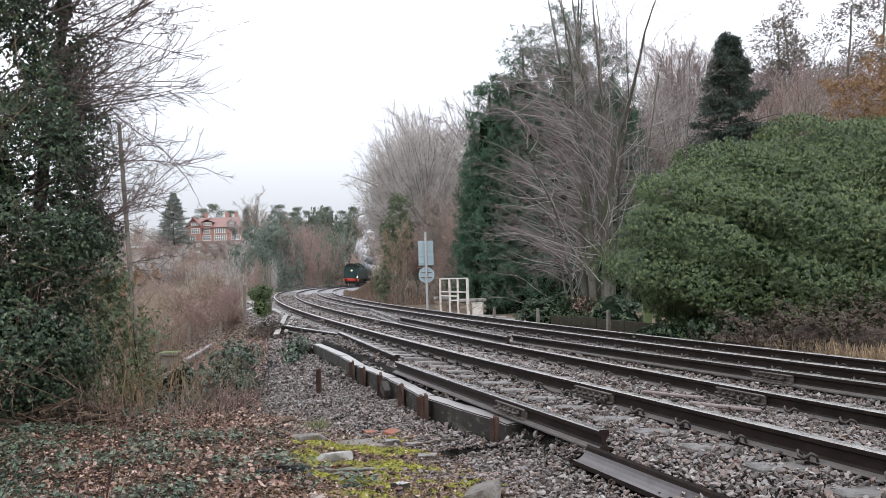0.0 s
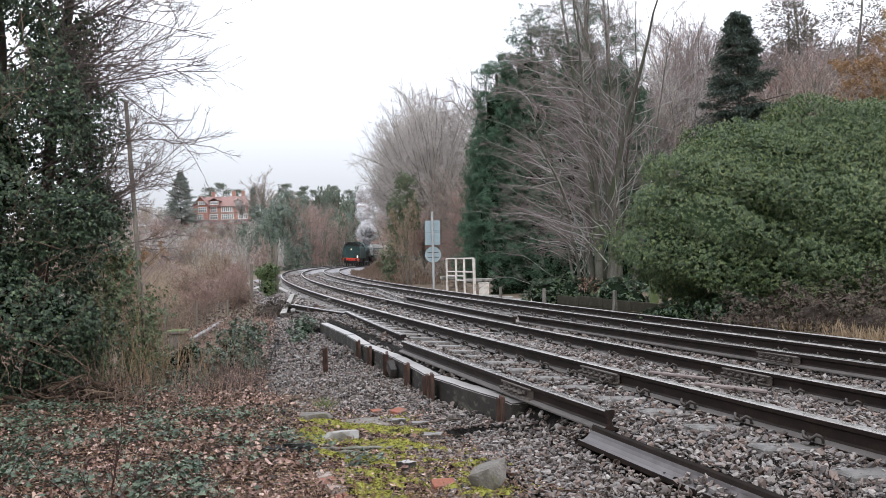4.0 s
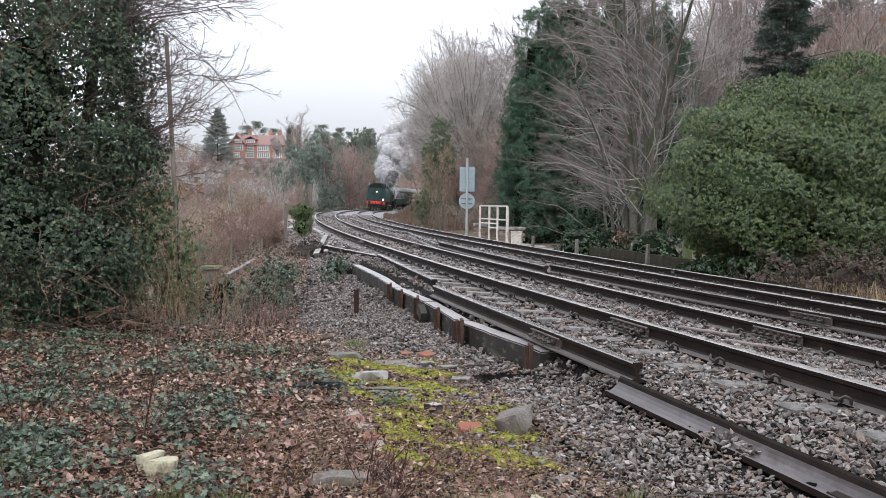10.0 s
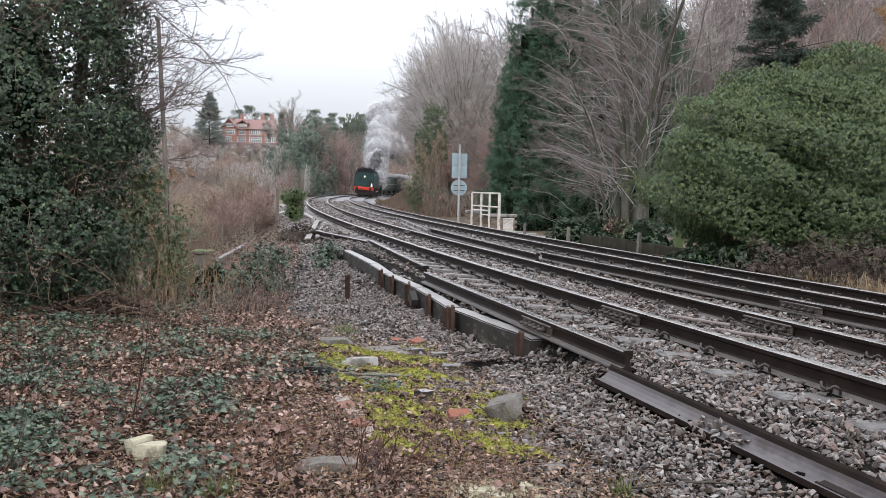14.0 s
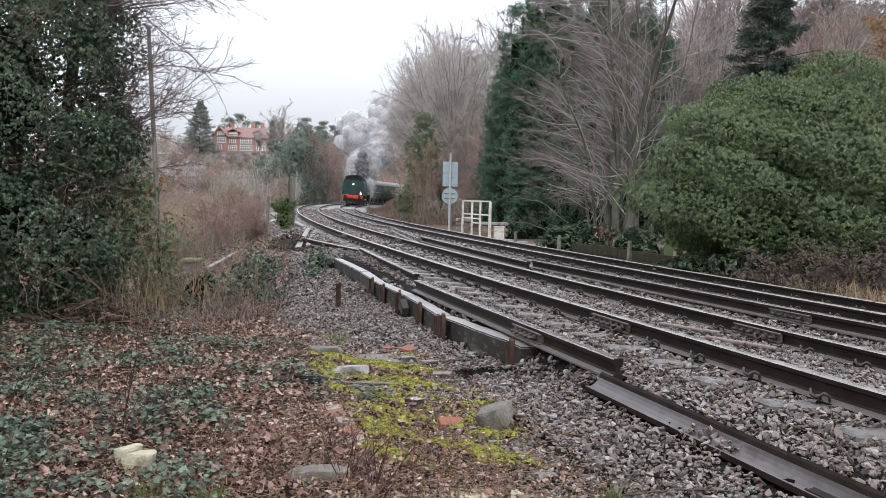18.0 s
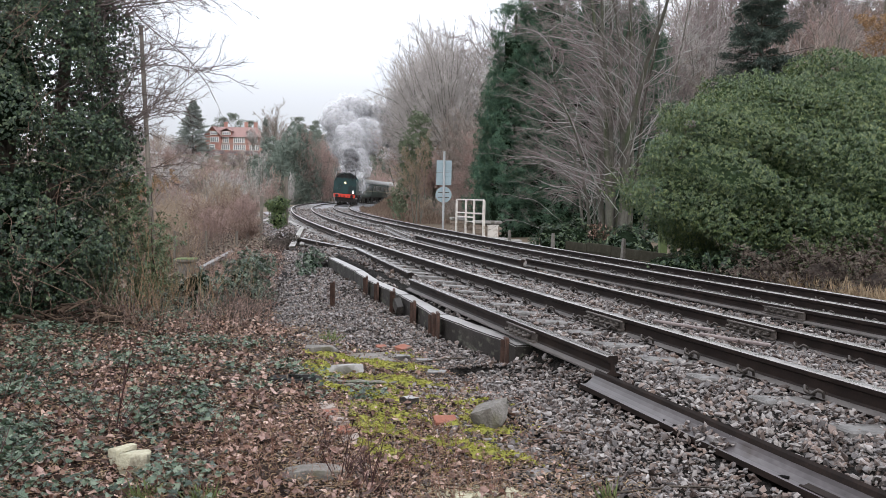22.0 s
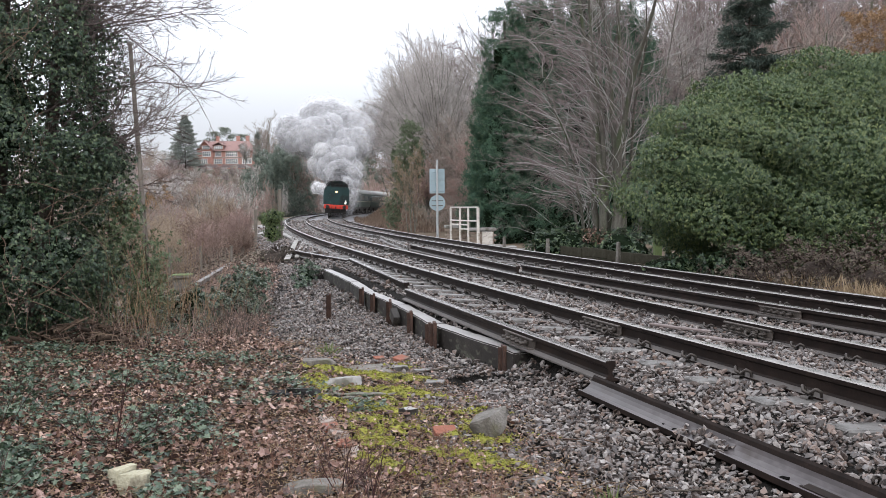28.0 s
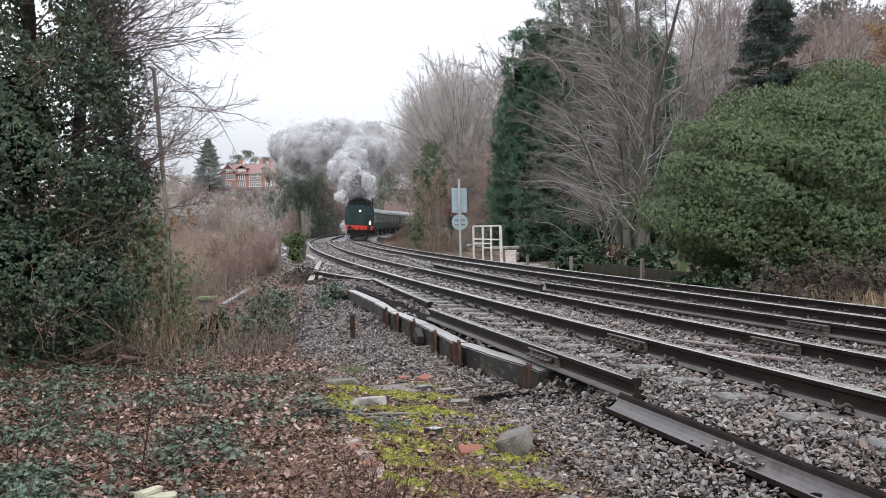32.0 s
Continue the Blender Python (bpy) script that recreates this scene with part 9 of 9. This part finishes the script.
def puff_mesh(seed, flakes, material, size=(0.03, 0.08), lumps=26):
    """A billow of radius about 1: a lumpy cloud body within a thin haze of small flakes."""
    rng = np.random.RandomState(seed)
    c = rand_unit(rng, lumps) * rng.uniform(0.3, 0.62, (lumps, 1))
    rb = rng.uniform(0.18, 0.4, lumps)

    def reach(d):
        cd = d @ c.T
        root = rb ** 2 - (c ** 2).sum(1) + cd ** 2
        far = np.where(root > 0, cd + np.sqrt(np.maximum(root, 0)), 0.3)
        fine = 0.025 * np.sin(d @ rng_ways.T * 9 + rng_turns).sum(1)
        return np.log(np.exp(far * 16).sum(1) + np.exp(0.45 * 16)) / 16 + fine
    rng_ways, rng_turns = rng.normal(size=(4, 3)), rng.uniform(0, 6.28, 4)
    bm = bmesh.new()
    bmesh.ops.create_icosphere(bm, subdivisions=5 if flakes > 1000 else 3, radius=1)
    d = np.array([v.co[:] for v in bm.verts])
    tri = np.array([[v.index for v in f.verts] for f in bm.faces])
    bm.free()
    body = d * reach(d)[:, None] * 0.92
    d = rand_unit(rng, flakes)
    p = d * (reach(d) * (0.88 + np.abs(rng.normal(0, 0.17, flakes))))[:, None]
    a = unit(np.cross(d, rng.normal(size=p.shape)))
    b = np.cross(d, a)
    sz = rng.uniform(*size, flakes)[:, None]
    v = np.stack([p + a * sz, p - a * sz * 0.5 + b * sz * 0.86, p - a * sz * 0.5 - b * sz * 0.86], 1).reshape(-1, 3)
    v, f = join((body, tri), (v, np.arange(flakes * 3).reshape(-1, 3)))
    return mesh_of("puff", v, f, True, (material, HAZE[material]), [0] * len(tri) + [1] * flakes)


PUFFS = []


def plume():
    rng = random.Random(77)
    meshes = {m: [puff_mesh(20 + i + j * 7, 3200, m, (0.05, 0.12)) for i in range(4)] for j, m in enumerate((M_STEAM, M_SMOKE, M_SOOT))}
    te, k = -6.0, 0
    while te < 31.8:
        if te < 1.5:
            m = M_STEAM if rng.random() < 0.75 else M_SMOKE
        else:
            m = M_SMOKE if rng.random() < (0.8 if te < 7 else 0.94) else M_STEAM
        r = rng.uniform(1.5, 2.4) * (1.0 + 0.45 * min(max((te - 6) / 10, 0), 1))
        soot = k % (2 if te > 9 else 3 if te > 7 else 9) == 0
        if soot:
            m, r = M_SOOT, rng.uniform(0.75, 1.15)
        ob = new("smoke_puff", rng.choice(meshes[m]))
        ob.scale = (r, r, r)
        tagged(ob, {M_STEAM: "billow of pale steam above the engine", M_SMOKE: "billow of grey engine smoke", M_SOOT: "dark sooty burst from the chimney"}[m], "smoke", "engine smoke")
        PUFFS.append((ob, te, max(-1.35, min(1.35, rng.gauss(0, 1))), rng.gauss(0, 1), max(-1.3, min(1.2, rng.gauss(0, 1))), soot, rng.uniform(0, 6.28), rng.uniform(26, 80)))
        te += rng.uniform(0.105, 0.14)
        k += 1


plume()


def puff_path(te, gx_, gy_, gz_, soot, spin, berth):
    """Rows of a puff: it waits under the engine until te, then bursts from the chimney and drifts.
    Early in the film the wind bears the smoke back and to the right, later it hangs and spreads over the engine."""
    rows = []
    calm = float(smooth(np.array(te), 11, 19))
    settled = float(smooth(np.array(te), 18, 25))

    def inside(t, back):
        m = car_pose(head_at(t) + CHIMNEY)
        return m @ Vector((0, 0, back))

    def free(t):
        age = t - te
        p = car_pose(head_at(te) + CHIMNEY) @ Vector((0, 0, 3.7))
        e, slow = 1 - math.exp(-age / 1.4), 1 - math.exp(-age / 3.0)
        if soot:
            return p + Vector((gx_ * 0.35 * e + (0.45 - 0.75 * calm) * age * 0.6, 0.4 * gy_ * e - 0.9 - 1.7 * e + 0.15 * age + min(3.0 * max(age - 1.8, 0), 10.5), max(0.2, min(1.0 * max(age - 1.5, 0), 4.0) + 1.9 * e + (2.3 + 0.9 * gz_) * slow)))
        rise_calm = 3.8 * e + (4.6 + 1.8 * gz_) * slow
        rise_wind = 4.0 * e + (8.0 + 2.2 * gz_) * (1 - math.exp(-age / 6))
        side_calm = (1.9 - 2.6 * settled + 4.7 * gx_) * slow - (0.12 + 0.66 * settled) * age
        side_wind = (1.7 * e + 1.9 * slow) * gx_ + 0.55 * age + 2.2 * max(age - 9, 0)
        back = 3.4 + 0.7 * gy_ * slow + 0.3 * age + (1 - calm) * 1.5 * max(age - 9, 0)
        return p + Vector((side_calm * calm + side_wind * (1 - calm), back * e + 2.4, max(0.2, 0.9 + rise_calm * calm + rise_wind * (1 - calm))))
    times = [t for t in np.arange(0, 33, 2.0)]
    marks = sorted(set([round(t, 2) for t in times] + [round(te + d, 2) for d in (-0.3, 0, 0.4, 0.9, 1.6, 2.6, 4.0) if 0 < te + d < 32]))
    for t in marks:
        if t < te - 0.25:
            p = inside(t, -3.2)
        elif t <= te:
            p = inside(t, 2.6)
        else:
            p = free(t)
        turn = spin + 0.12 * max(t - te, 0)
        rows.append((t, Matrix.Translation(p) @ Matrix.Rotation(turn, 4, "X") @ Matrix.Rotation(spin * 2, 4, "Z")))
    return rows


# low steam from the cylinders
DRAINS = []


def drains():
    rng = random.Random(5)
    ms = [puff_mesh(60 + i, 1400, M_STEAM, (0.06, 0.15)) for i in range(3)]
    for k in range(26):
        te = 6 + k * 1.28 if k < 20 else 26.3 + (k - 20) * 0.35
        ob = new("steam_puff", rng.choice(ms))
        r = rng.uniform(0.45, 0.75) if k < 20 else rng.uniform(0.8, 1.1)
        ob.scale = (r, r, r)
        tagged(ob, "wisp of white steam beside the engine", "steam", "engine steam")
        DRAINS.append((ob, te, k >= 20, rng.uniform(0.5, 1.2), rng.uniform(0, 6)))


drains()


def drain_path(te, high, speed, spin):
    rows = []
    for t in sorted(set([float(t) for t in range(0, 33, 2)] + [round(te + d, 2) for d in (-0.6, 0, 0.6, 1.4, 2.4) if 0 < te + d < 32])):
        back = 9.0 if high else 17.5
        low = car_pose(head_at(min(t, te)) + back) @ Vector((0.6, 0, 2.7 if high else 0.9))
        age = max(t - te, 0)
        if t < te - 0.3:
            p = car_pose(head_at(t) + 36) @ Vector((0, 0, 2.2))
        else:
            p = low + (Vector((-speed * 2.2 * (1 - math.exp(-age / 1.5)) - 0.12 * age, -0.3 * age, 0.7 * (1 - math.exp(-age / 2)) + 0.1 * age)) if high else
                       Vector((-speed * 1.6 * (1 - math.exp(-age / 1.5)), 0.3 * age, 0.5 * (1 - math.exp(-age)) - 0.8 * max(age - 2.2, 0))))
            if high:  # the blown-off steam drifts back along the engine
                p = p + Vector((0.5, 1.6, 0.5)) * max(age - 2.4, 0)
        rows.append((t, Matrix.Translation(p) @ Matrix.Rotation(spin + 0.1 * age, 4, "Y")))
    return rows


def motions():
    for car, back in TRAIN:
        walk(car, [(t, car_pose(head_at(t) + back)) for t in np.arange(0, 32.5, 1.0)])
    for ob, *how in PUFFS:
        walk(ob, puff_path(*how))
    for ob, *how in DRAINS:
        walk(ob, drain_path(*how))


motions()
